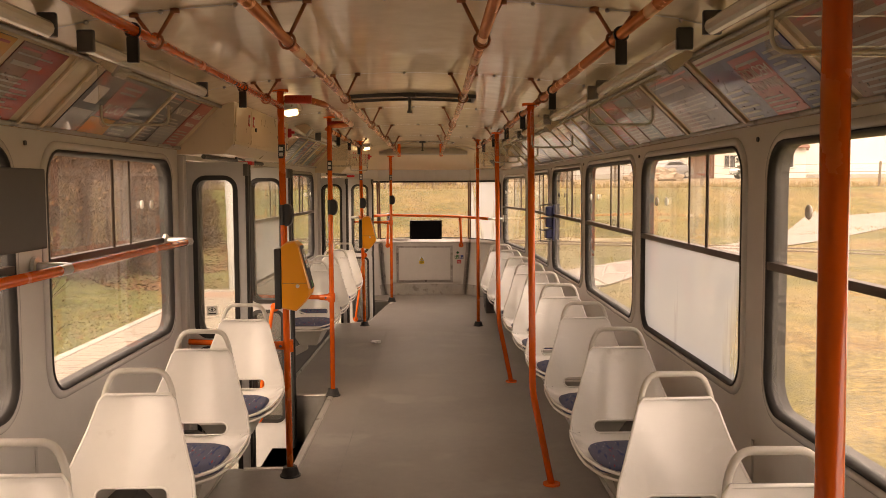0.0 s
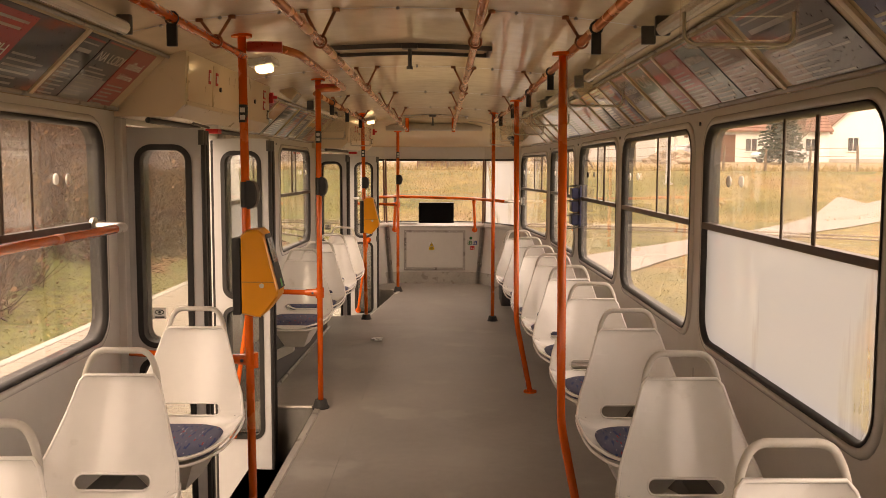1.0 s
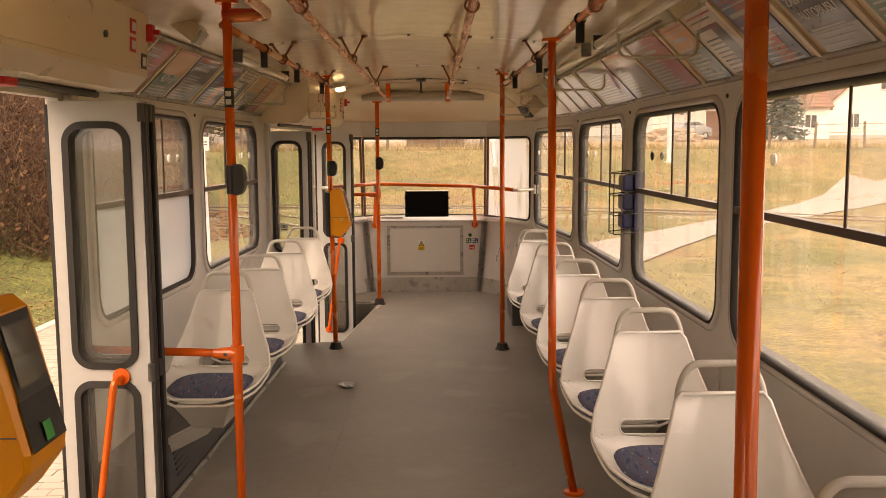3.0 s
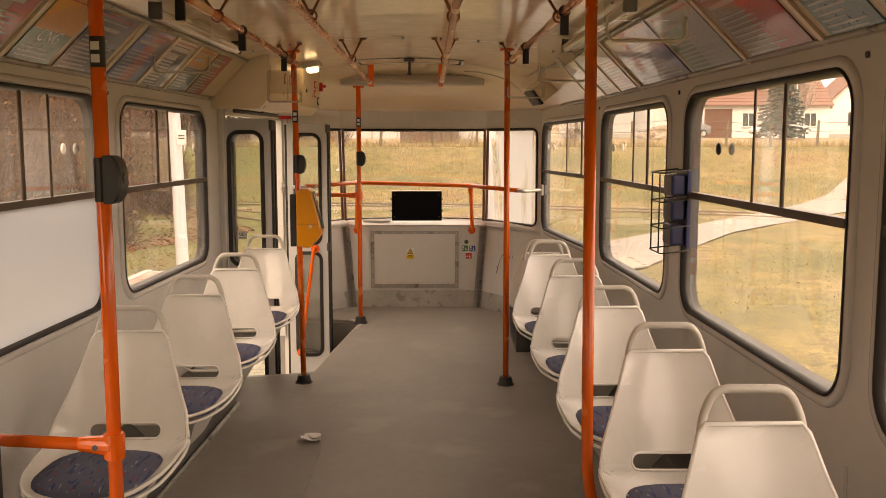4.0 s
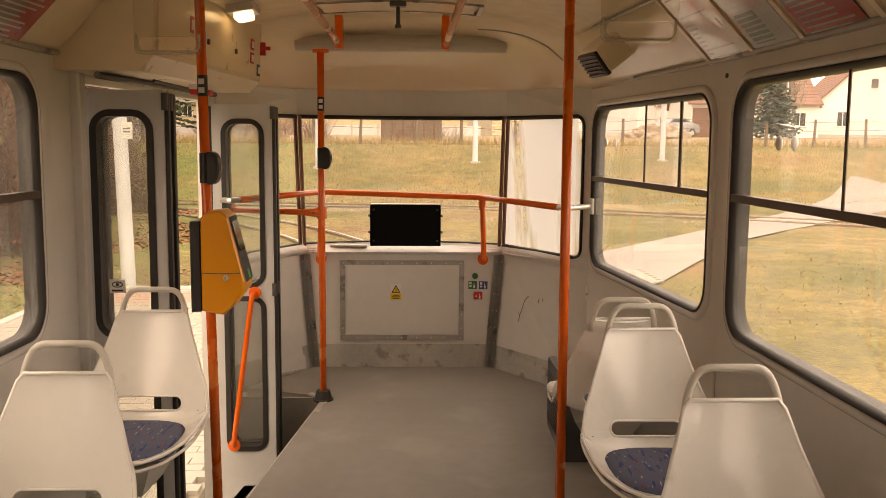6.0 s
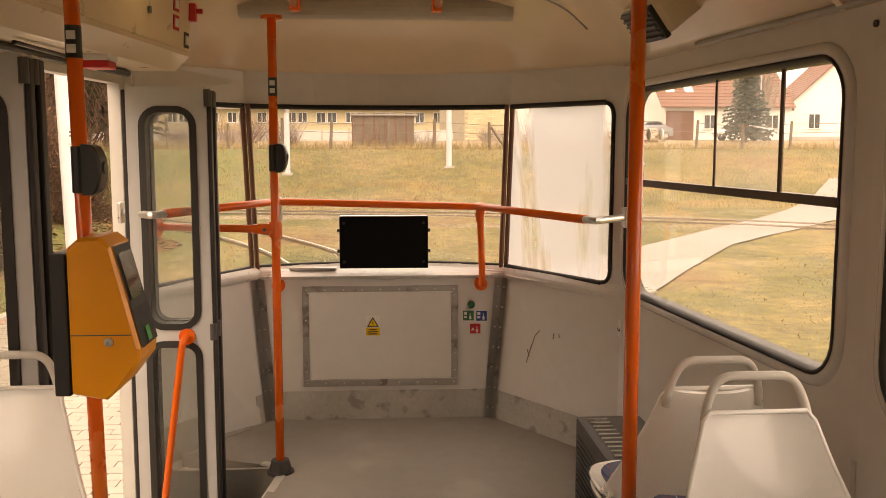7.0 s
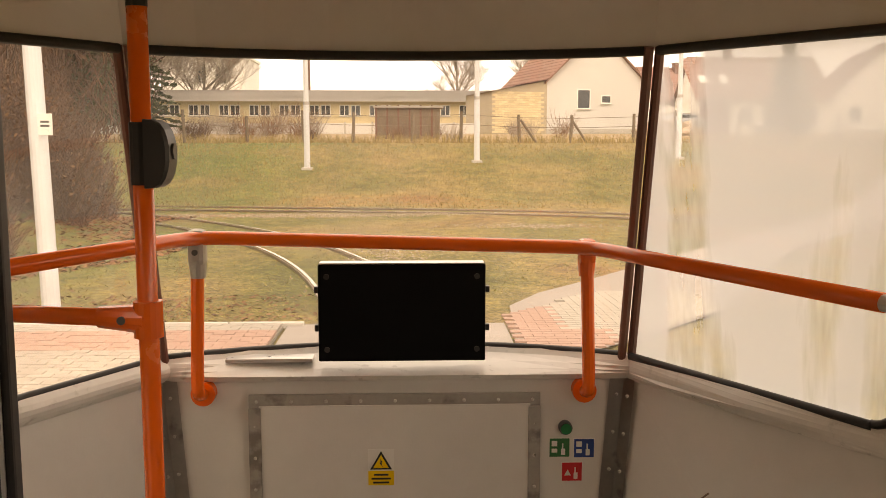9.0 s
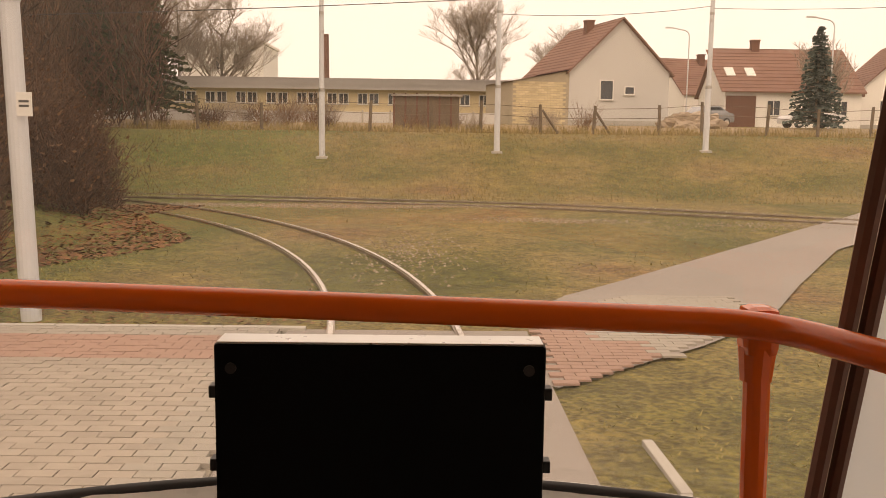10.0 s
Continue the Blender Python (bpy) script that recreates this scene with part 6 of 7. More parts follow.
for sd, spans in runs:
    for i, (a, b) in enumerate(spans):
        base, blk, lab = kinds[(i * 5 + (2 if sd < 0 else 0)) % 6]
        txt, blocks = [], [blk]
        pale = "pale" if base != "cream" else "dark"
        bars = lines(0.08, 0.92, 0.10, 9, 0.058, pale, rng) + [(0.05, 0.95, 0.88, 0.025, "red"), (0.05, 0.8, 0.82, 0.018, pale), (0.08, 0.7, 0.70, 0.05, pale)]
        if (sd, a) == (1, 3.25):
            base, blocks, lab = "blue", [(0.36, 0.06, 0.70, 0.80, "red"), (0.0, 0.84, 1.0, 0.95, "cream")], "blue and red tram poster with white lettering"
            txt = [("ŘIDIČEM", 0.055, 0.53, 0.54), ("TRAMVAJE", 0.046, 0.53, 0.40)]
            bars = lines(0.03, 0.33, 0.10, 6, 0.07, "pale", rng) + lines(0.38, 0.68, 0.12, 4, 0.055, "pale", rng) + lines(0.74, 0.97, 0.10, 10, 0.07, "pale", rng) + [(0.0, 0.95, 0.88, 0.025, "red"), (0.4, 0.66, 0.70, 0.03, "pale")]
        if (sd, a) == (-1, 4.06):
            base, blocks, lab = "dark", [(0.3, 0.35, 0.62, 0.9, "red"), (0.0, 0.05, 0.25, 0.4, "grey"), (0.28, 0.06, 0.6, 0.33, "amber"), (0.05, 0.5, 0.2, 0.75, "white")], "dark poster with red and amber fields and white lettering"
            bars = lines(0.64, 0.95, 0.12, 6, 0.07, "pale", rng) + [(0.34, 0.58, 0.80, 0.03, "pale"), (0.34, 0.56, 0.72, 0.03, "pale")]
            txt = [("PLOCH", 0.06, 0.46, 0.42)]
        if (sd, a) in named:
            base, blocks, lab, txt = named[(sd, a)]
            low = min((v for _, _, _, v in txt), default=0.8)
            bars = lines(0.08, 0.92, 0.08, max(2, int((low - 0.12) / 0.06)), 0.058, "pale", rng) + [(0.06, 0.94, 0.91, 0.02, "red")]
        poster(sd, a, b, base, blocks, bars, lab, txt)
for sd, ys_ in ((1, (2.40, 3.20, 3.96, 4.62, 5.51, 5.74, 6.08, 6.43, 6.79, 7.45, 7.98, 9.29, 9.69, 10.03, 10.38)), (-1, (3.82, 3.98, 4.84, 7.6, 7.9, 8.67, 9.08, 9.43))):
    for y in ys_:
        bm = sheet([(y - 0.012, 0.02), (y + 0.012, 0.02), (y + 0.012, 0.98), (y - 0.012, 0.98)], [], lambda yy, s, d: oncove(sd)(yy, s, 0.009 + d), -0.008)
        tagged(part("poster_divider", bm, M_CREAM), "cream strip between cove posters", "trim", "poster dividers", "structure")

# ---- outside: trees, hedges, poles and houses ----


def soup(name, quads, material, parent=None, label="", kind=""):
    """A mesh of many small loose pieces, each given by its own points and faces."""
    vs, fs = [], []
    for pts, faces in quads:
        o = len(vs)
        vs += pts
        fs += [[o + i for i in f] for f in faces]
    me = bpy.data.meshes.new(name)
    me.from_pydata([tuple(v) for v in vs], [], fs)
    me.materials.append(material)
    ob = new(name, me)
    if parent:
        ob.parent = parent
    if label:
        ob["label"] = label
    if kind:
        ob["kind"] = kind
    return ob


def twig(a, b, r0, r1):
    t = (b - a).normalized()
    u = t.orthogonal().normalized()
    v = t.cross(u)
    pts = []
    for p, r in ((a, r0), (b, r1)):
        for k in range(3):
            g = 2 * math.pi * k / 3
            pts.append(p + (u * math.cos(g) + v * math.sin(g)) * r)
    return pts, ((0, 1, 4, 3), (1, 2, 5, 4), (2, 0, 3, 5))


def leafq(p, n, s, rng):
    u = n.orthogonal().normalized() * s
    v = n.cross(u).normalized() * s * 0.6
    return [p - u, p - v, p + u, p + v], ((0, 1, 2, 3),)


def island_mat(name, c0, c1, rough=0.9):
    m = bpy.data.materials.new(name)
    m.use_nodes = True
    n, l = m.node_tree.nodes, m.node_tree.links
    b = n["Principled BSDF"]
    b.inputs["Roughness"].default_value = rough
    g = n.new("ShaderNodeNewGeometry")
    r = n.new("ShaderNodeValToRGB")
    r.color_ramp.elements[0].color, r.color_ramp.elements[1].color = (*c0, 1), (*c1, 1)
    l.new(g.outputs["Random Per Island"], r.inputs[0])
    l.new(r.outputs[0], b.inputs["Base Color"])
    return m


M_BARK = mat("grey_bark", (0.22, 0.185, 0.15), 0.9, var=0.4, scale=9, bump=0.6, bscale=30)
M_TWIG = island_mat("bare_twigs", (0.06, 0.04, 0.027), (0.15, 0.10, 0.07))
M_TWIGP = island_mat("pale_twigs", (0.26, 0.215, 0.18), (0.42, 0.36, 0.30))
M_BRUSH = island_mat("brown_brush", (0.05, 0.026, 0.016), (0.175, 0.095, 0.058))
M_LEAFB = island_mat("dead_leaves", (0.09, 0.04, 0.02), (0.26, 0.14, 0.07))
M_NEEDLE = island_mat("spruce_needles", (0.05, 0.075, 0.065), (0.11, 0.15, 0.13))
M_PINE = island_mat("pine_needles", (0.03, 0.045, 0.02), (0.075, 0.09, 0.04))


def bare_tree(x, y, h, spread, label, seed, twigmat=None, depth=5, thick=0.02, least=0.009):
    rg = random.Random(seed)
    t = thing("bare_tree", label, "tree", "bare trees", at=(x, y, hill(x, y)))
    limbs, fine = [], []

    def grow(p, d, ln, r, lev):
        q = p + d * ln
        (limbs if lev < 2 else fine).append(twig(p, q, max(r, least * 1.4), max(r * 0.5, least)))
        if lev >= min(depth, 5):
            return
        for k in range((13, 7, 5, 4, depth - 3)[lev]):
            f = rg.uniform(0.18 if lev == 0 else 0.25, 1.0)
            a = rg.uniform(0, 2 * math.pi)
            side = Vector((math.cos(a), math.sin(a), rg.uniform(0.1, 0.9)))
            e = (d * rg.uniform(0.5, 1.0) + side * spread * rg.uniform(0.6, 1.5)).normalized()
            grow(p + d * ln * f, e, ln * rg.uniform(0.45, 0.7) * (1.1 - 0.4 * f if lev == 0 else 1), r * 0.5, lev + 1)
    grow(Vector((0, 0, -0.1)), Vector((rg.uniform(-0.05, 0.05), rg.uniform(-0.05, 0.05), 1)).normalized(), h * 0.56, h * thick, 0)
    soup("trunk", limbs, M_BARK, t)
    soup("crown", fine, twigmat or M_TWIG, t, "leafless twiggy crown")
    return t


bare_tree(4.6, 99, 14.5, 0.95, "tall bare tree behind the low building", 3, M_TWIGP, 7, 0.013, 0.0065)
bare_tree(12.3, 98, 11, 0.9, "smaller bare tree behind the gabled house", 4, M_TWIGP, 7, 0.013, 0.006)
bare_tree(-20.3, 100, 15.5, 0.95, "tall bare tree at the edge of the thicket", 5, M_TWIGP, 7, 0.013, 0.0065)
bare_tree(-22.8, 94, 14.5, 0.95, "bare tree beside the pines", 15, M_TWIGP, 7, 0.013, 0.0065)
bare_tree(-20, 55, 15, 0.62, "spreading bare tree above the thicket", 6, M_TWIG, 6)
bare_tree(-17, 46, 12, 0.6, "dark bare tree in the thicket", 7, M_TWIG, 6)
bare_tree(-12.5, 33, 9, 0.65, "bare tree rising from the hedge", 8, M_TWIG)
bare_tree(-13, 26, 9, 0.65, "bare tree rising from the hedge", 9, M_TWIG)
bare_tree(-12, 18, 8, 0.65, "bare tree rising from the hedge", 10, M_TWIG)
bare_tree(-12.5, 9, 8, 0.65, "bare tree rising from the hedge", 11, M_TWIG)
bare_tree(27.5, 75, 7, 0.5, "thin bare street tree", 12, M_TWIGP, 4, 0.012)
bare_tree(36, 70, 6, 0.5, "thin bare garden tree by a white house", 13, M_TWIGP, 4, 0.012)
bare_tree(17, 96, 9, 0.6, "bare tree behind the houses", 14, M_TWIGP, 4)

# brown thicket along the door side
rg = random.Random(21)
hq, lq = [], []
for k in range(46000):
    y = rg.uniform(-4, 39) + abs(rg.gauss(0, 1.2))
    edge = 7.6 + 0.7 * math.sin(y * 0.7) + 0.5 * math.sin(y * 1.9 + 1) + (max(y - 27, 0) * 0.16)
    x = -(edge + abs(rg.gauss(0, 1)) * 1.3)
    z0 = hill(x, y)
    top = 3.4 + 0.9 * math.sin(y * 0.9) + 0.6 * math.sin(y * 2.3)
    zb = z0 + rg.uniform(0, 1) ** 1.2 * top * min(1, (abs(x) - edge) * 0.55 + 0.45)
    a = Vector((x, y, zb))
    d = Vector((rg.uniform(-0.9, 0.9), rg.uniform(-0.9, 0.9), rg.uniform(0.1, 1.3)))
    hq.append(twig(a, a + d * rg.uniform(0.25, 0.7), rg.uniform(0.006, 0.016), 0.003))
    if k % 2 == 0:
        lq.append(leafq(a + d * 0.3 + Vector((rg.uniform(-.2, .2), rg.uniform(-.2, .2), 0)), Vector((rg.uniform(-1, 1), rg.uniform(-1, 1), rg.uniform(-1, 1))).normalized(), rg.uniform(0.03, 0.075), rg))
hd = soup("hedge_thicket", hq, M_BRUSH)
tagged(hd, "dense brown leafless hedge thicket on a low bank", "hedge", kind="stuff")
hl = soup("hedge_leaves", lq, M_LEAFB)
tagged(hl, "withered brown leaves caught in the hedge", "leaves", kind="stuff")
# thick dark stems and a wooded backing further in
bq = []
for k in range(40000):
    y = rg.uniform(-6, 62)
    x = -rg.uniform(10.5 + max(y - 36, 0) * 0.32, 28)
    z0 = hill(x, y)
    a = Vector((x, y, z0 + rg.uniform(0, 1) * (5.5 if y < 28 else 9.0)))
    d = Vector((rg.uniform(-0.6, 0.6), rg.uniform(-0.6, 0.6), rg.uniform(0.3, 1.4)))
    bq.append(twig(a, a + d * rg.uniform(0.6, 1.6), rg.uniform(0.016, 0.04), 0.008))
for k in range(16000):
    y = rg.uniform(52, 105)
    x = -(y - 12) * (0.302 + 0.012 * math.sin(y * 0.9)) - abs(rg.gauss(0, 6))
    top = 9 + 2.2 * math.sin(x * 0.7 + y * 0.3) + 1.6 * math.sin(x * 1.9)
    a = Vector((x, y, hill(x, y) + rg.uniform(0, 1) ** 0.8 * top))
    d = Vector((rg.uniform(-0.7, 0.7), rg.uniform(-0.6, 0.6), rg.uniform(0.2, 1.3)))
    bq.append(twig(a, a + d * rg.uniform(0.8, 2.0), rg.uniform(0.02, 0.05), 0.012))
tagged(soup("woodland", bq, M_BRUSH), "dense bare brown woodland behind the hedge", "woodland", kind="stuff")

# litter of leaves and tufts of grass near the paving
gq, tq = [], []
for k in range(2600):
    x, y = rg.uniform(-8.0, -4.95), rg.uniform(4, 24)
    if rg.random() < 0.35:
        y = rg.uniform(21.1, 23.2)
        x = rg.uniform(-5.5, -1.0)
    p = Vector((x, y, hill(x, y) + 0.02))
    gq.append(leafq(p, Vector((rg.uniform(-.5, .5), rg.uniform(-.5, .5), 1)).normalized(), rg.uniform(0.02, 0.05), rg))
tagged(soup("leaf_litter", gq, M_LEAFB), "scattered dead leaves on the verge", "leaves", kind="stuff")
M_BLADE = island_mat("grass_blades", (0.20, 0.18, 0.055), (0.40, 0.31, 0.12))
for k in range(26000):
    if k % 3 == 0:
        x, y = rg.uniform(-8.5, -4.95), rg.uniform(4, 30)
    elif k % 3 == 1:
        x, y = rg.uniform(1.3, 12), rg.uniform(9, 27)
        if y < 17:
            continue
        if 1.1 < x < 3.2 + (y - 20) * 0.75 and 18.5 < y and x > 1.2 + (y - 22) * 0.7:
            continue
    else:
        x, y = rg.uniform(-7, 9), rg.uniform(21.2, 40)
        if abs(x + 0.18) < 1.2 and y < 24 or (x > 0.9 and y < x * 1.1 + 22):
            continue
    p = Vector((x, y, hill(x, y)))
    d = Vector((rg.uniform(-.07, .07), rg.uniform(-.07, .07), rg.uniform(0.015, 0.05)))
    u = Vector((rg.uniform(-1, 1), rg.uniform(-1, 1), 0)).normalized() * rg.uniform(0.006, 0.014)
    tq.append(([p - u, p + u, p + d], ((0, 1, 2),)))
tagged(soup("grass_tufts", tq, M_BLADE), "short dry grass tufts", "grass", kind="stuff")

# pine and spruce


def conifer(x, y, h, w, label, needle, seed, base=0.1):
    rg = random.Random(seed)
    t = thing("conifer", label, "tree", "conifers", at=(x, y, hill(x, y)))
    bm = bmesh.new()
    cyl(bm, (0, 0, -0.1), (0, 0, h * 0.96), h * 0.018, 8, 0.01)
    part("trunk", bm, M_BARK, t)
    qs = []
    n = 26
    for i in range(n):
        f = base + (1 - base) * i / n
        z = h * f
        ln = w * (1 - f) ** 0.85 + 0.08
        for k in range(13):
            a = rg.uniform(0, 2 * math.pi)
            dr = Vector((math.cos(a), math.sin(a), -0.22))
            l_ = ln * rg.uniform(0.65, 1.1)
            m = max(4, int(l_ / 0.11))
            for j in range(m):
                p = Vector((0, 0, z)) + dr * (l_ * (j + 0.6) / m)
                for s in range(2):
                    v = Vector((rg.uniform(-1, 1), rg.uniform(-1, 1), rg.uniform(-0.5, 0.4))).normalized()
                    qs.append(leafq(p + v * 0.06, v.cross(dr).normalized() if v.cross(dr).length > 0.01 else v, rg.uniform(0.09, 0.19), rg))
    soup("needles", qs, needle, t)
    return t


conifer(24.6, 69, 6.6, 2.0, "blue-grey spruce in front of the houses", M_NEEDLE, 31)
conifer(-15.6, 60, 9.5, 3.8, "dark green pine among bare trees", M_PINE, 32, 0.15)
conifer(-17.6, 57, 11, 3.8, "dark green pine among bare trees", M_PINE, 33, 0.15)

# poles
M_POLE = mat("pole_paint", (0.58, 0.60, 0.63), 0.55, var=0.12, scale=5, wear=(0.45, 0.44, 0.42), wear_at=0.62)
for x, y, r, h in ((-4.2, 47, 0.105, 9.5), (2.75, 48, 0.105, 9.5), (11.4, 48.5, 0.105, 9.5)):
    z = hill(x, y)
    p = thing("tram_pole", "pale grey tapered overhead-line pole on the bank", "pole", "overhead-line poles", at=(x, y, z))
    bm = bmesh.new()
    cyl(bm, (0, 0, -0.2), (0, 0, 2.6), r + 0.02, 14, r + 0.01)
    cyl(bm, (0, 0, 2.6), (0, 0, h), r, 14, r * 0.62)
    part("shaft", bm, M_POLE, p)
    bm = bmesh.new()
    cyl(bm, (0, 0, 2.55), (0, 0, 2.68), r + 0.025, 14)
    cyl(bm, (0, 0, 5.5), (0, 0, 5.6), r * 0.95, 14)
    part("band", bm, M_TRIM, p)
    bm = bmesh.new()
    box(bm, -0.22, -0.22, -0.12, 0.22, 0.22, 0.05, 0.04)
    part("footing", bm, M_CONC, p)
wp = thing("white_pole", "leaning white-grey steel pole with a small white sign beside the platform", "pole", at=(-4.47, 21.56, GZ))
bm = bmesh.new()
cyl(bm, (0, 0, -0.2), (-0.09, 0, 3.6), 0.112, 16, 0.106)
cyl(bm, (-0.09, 0, 3.6), (-0.23, 0, 9), 0.095, 16, 0.075)
part("shaft", bm, M_POLE, wp)
bm = bmesh.new()
cyl(bm, (-0.09, 0, 3.55), (-0.092, 0, 3.65), 0.122, 16)
part("collar", bm, M_POLE, wp)
bm = bmesh.new()
box(bm, 0.0, -0.145, 2.30, 0.17, -0.125, 2.56, 0.004)
sg = part("sign", bm, M_WHITE, wp, "small white sign plate")
for k in range(2):
    bm = bmesh.new()
    box(bm, 0.03, -0.149, 2.40 + k * 0.05, 0.14, -0.146, 2.425 + k * 0.05)
    part("writing_bar", bm, M_GREYD, sg)

# overhead wires
for a, b, sag in (((-4.2, 47, 7.3), (11.4, 48.5, 7.4), 0.3), ((-4.7, 21.56, 7.6), (-4.2, 47, 7.4), 0.5), ((11.4, 48.5, 6.4), (40, 52, 9.5), 0.7), ((-4.2, 47, 7.4), (-30, 38, 5.2), 0.6), ((-26, 43, 4.8), (18, 30, 5.2), 0.4), ((2.75, 48, 6.0), (11.4, 48.5, 6.5), 0.2)):
    w = thing("overhead_wire", "thin dark overhead tram wire", "wire", "overhead wires")
    a, b = Vector(a), Vector(b)
    bm = bmesh.new()
    tube(bm, [a.lerp(b, k / 10) - Vector((0, 0, sag * 4 * (k / 10) * (1 - k / 10))) for k in range(11)], 0.012, 5)
    part("cable", bm, M_GREYD, w)

# street lamps
for x, y, h, s in ((27.2, 73, 7.2, -1), (20.5, 84, 7.5, -1)):
    p = thing("street_lamp", "slender grey street lamp with a bent arm", "street lamp", "street lamps", at=(x, y, hill(x, y)))
    bm = bmesh.new()
    tube(bm, rounded([(0, 0, -0.2), (0, 0, h), (s * 1.4, 0, h + 0.25)], 0.5, 5), 0.05, 8)
    part("post", bm, M_POLE, p)
    bm = bmesh.new()
    box(bm, s * 1.3, -0.09, h + 0.2, s * 1.95, 0.09, h + 0.32, 0.03)
    part("lamp_head", bm, M_POLE, p)

# houses
M_RENDER = mat("grey_render", (0.56, 0.55, 0.53), 0.9, var=0.14, scale=1.2, bump=0.25, bscale=30)
M_WHITEW = mat("white_render", (0.80, 0.78, 0.74), 0.9, var=0.1, scale=1.2, bump=0.2, bscale=30)
M_OCHRE = mat("ochre_render", (0.62, 0.51, 0.33), 0.9, var=0.14, scale=1.2)
M_BRICKY = mat("pale_brick", (0.62, 0.51, 0.33), 0.9, var=0.18, scale=3, rand=0.25)
M_MORTAR = mat("mortar", (0.42, 0.36, 0.27), 0.95, var=0.2, scale=4)
M_TILE = mat("red_roof_tiles", (0.23, 0.125, 0.095), 0.85, var=0.3, scale=2, bump=0.4, bscale=12, wear=(0.22, 0.12, 0.09), wear_at=0.55, wscale=1.2)
M_ROOFG = mat("grey_roof_felt", (0.32, 0.295, 0.265), 0.9, var=0.25, scale=1)
M_WFRAME = mat("white_window_frame", (0.75, 0.74, 0.7), 0.5, var=0.05)
M_PANE = mat("dark_window_pane", (0.05, 0.055, 0.06), 0.08, var=0.2, scale=1)
M_WOODD = mat("brown_boards", (0.16, 0.075, 0.05), 0.8, var=0.3, scale=6)


def house_window(parent, x, y, z, w, h, bars=1):
    """A window in a wall that faces -y."""
    bm = bmesh.new()
    for a, b, c, d in ((-w / 2, 0, w / 2, 0.07), (-w / 2, h - 0.07, w / 2, h), (-w / 2, 0.07, -w / 2 + 0.07, h - 0.07), (w / 2 - 0.07, 0.07, w / 2, h - 0.07)):
        box(bm, x + a, y - 0.05, z + b, x + c, y + 0.06, z + d)
    for k in range(bars):
        xx = -w / 2 + w * (k + 1) / (bars + 1)
        box(bm, x + xx - 0.03, y - 0.045, z + 0.07, x + xx + 0.03, y + 0.05, z + h - 0.07)
    fr = part("window", bm, M_WFRAME, parent, "white-framed window")
    bm = bmesh.new()
    box(bm, x - w / 2 + 0.06, y - 0.005, z + 0.06, x + w / 2 - 0.06, y + 0.03, z + h - 0.06)
    part("pane", bm, M_PANE, fr)
    bm = bmesh.new()
    box(bm, x - w / 2 - 0.06, y - 0.10, z - 0.06, x + w / 2 + 0.06, y + 0.02, z - 0.004)
    part("sill", bm, M_CONC, fr)


def gable_house(label, m, w, dp, eave, apex, wallm, windows, chimneys=(), over=0.3, plinth=0.35, tiles=True):
    """A house whose gable of width w faces its own -y; m is its pose."""
    hs = thing("house", label, "house", "houses")
    bm = bmesh.new()
    pts = ((-w / 2, 0), (w / 2, 0), (w / 2, eave), (0, apex), (-w / 2, eave))
    rows = [[bm.verts.new((x, y, z)) for x, z in pts] for y in (0, dp)]
    for i in range(5):
        if i not in (2, 3):
            bm.faces.new((rows[0][i], rows[0][(i + 1) % 5], rows[1][(i + 1) % 5], rows[1][i]))
    bm.faces.new(rows[0])
    bm.faces.new(rows[1][::-1])
    part("wall", bm, wallm, hs)
    bm = bmesh.new()
    box(bm, -w / 2 - 0.03, -0.03, -0.6, w / 2 + 0.03, dp + 0.03, plinth)
    part("plinth", bm, M_CONC, hs)
    for sx in (-1, 1):
        e = Vector((sx * (w / 2 + over * 0.8), 0, eave - over * 0.7 * (apex - eave) / (w / 2)))
        r = Vector((0, 0, apex + 0.05))
        bm = bmesh.new()
        n = max(6, int((r - e).length / 0.36))
        for k in range(n):
            a, b = e.lerp(r, k / n), e.lerp(r, (k + 1.12) / n)
            up = Vector((0, 0, 0.055))
            v = [bm.verts.new(q) for q in (a + Vector((0, -over, 0)) + up, a + Vector((0, dp + over, 0)) + up, b + Vector((0, dp + over, 0)), b + Vector((0, -over, 0)), a + Vector((0, -over, -0.06)), a + Vector((0, dp + over, -0.06)))]
            bm.faces.new((v[0], v[1], v[2], v[3]))
            bm.faces.new((v[0], v[1], v[5], v[4]))
        v = [bm.verts.new(q) for q in (e + Vector((0, -over, -0.08)), e + Vector((0, dp + over, -0.08)), r + Vector((0, dp + over, -0.08)), r + Vector((0, -over, -0.08)))]
        bm.faces.new(v)
        v2 = [bm.verts.new(q) for q in (e + Vector((0, -over, 0.06)), r + Vector((0, -over, 0.06)), r + Vector((0, -over, -0.08)), e + Vector((0, -over, -0.08)))]
        bm.faces.new(v2)
        part("roof", bm, M_TILE if tiles else M_ROOFG, hs, "red tiled roof slope")
    for x, y, s, hh in chimneys:
        bm = bmesh.new()
        zc = apex - abs(x) * (apex - eave) / (w / 2)
        box(bm, x - s / 2, y - s / 2, zc - 0.3, x + s / 2, y + s / 2, zc + hh)
        box(bm, x - s / 2 - 0.05, y - s / 2 - 0.05, zc + hh, x + s / 2 + 0.05, y + s / 2 + 0.05, zc + hh + 0.1)
        part("chimney", bm, M_WOODD, hs)
    for x, z, ww, wh, bars in windows:
        house_window(hs, x, 0, z, ww, wh, bars)
    hs.matrix_basis = m
    return hs


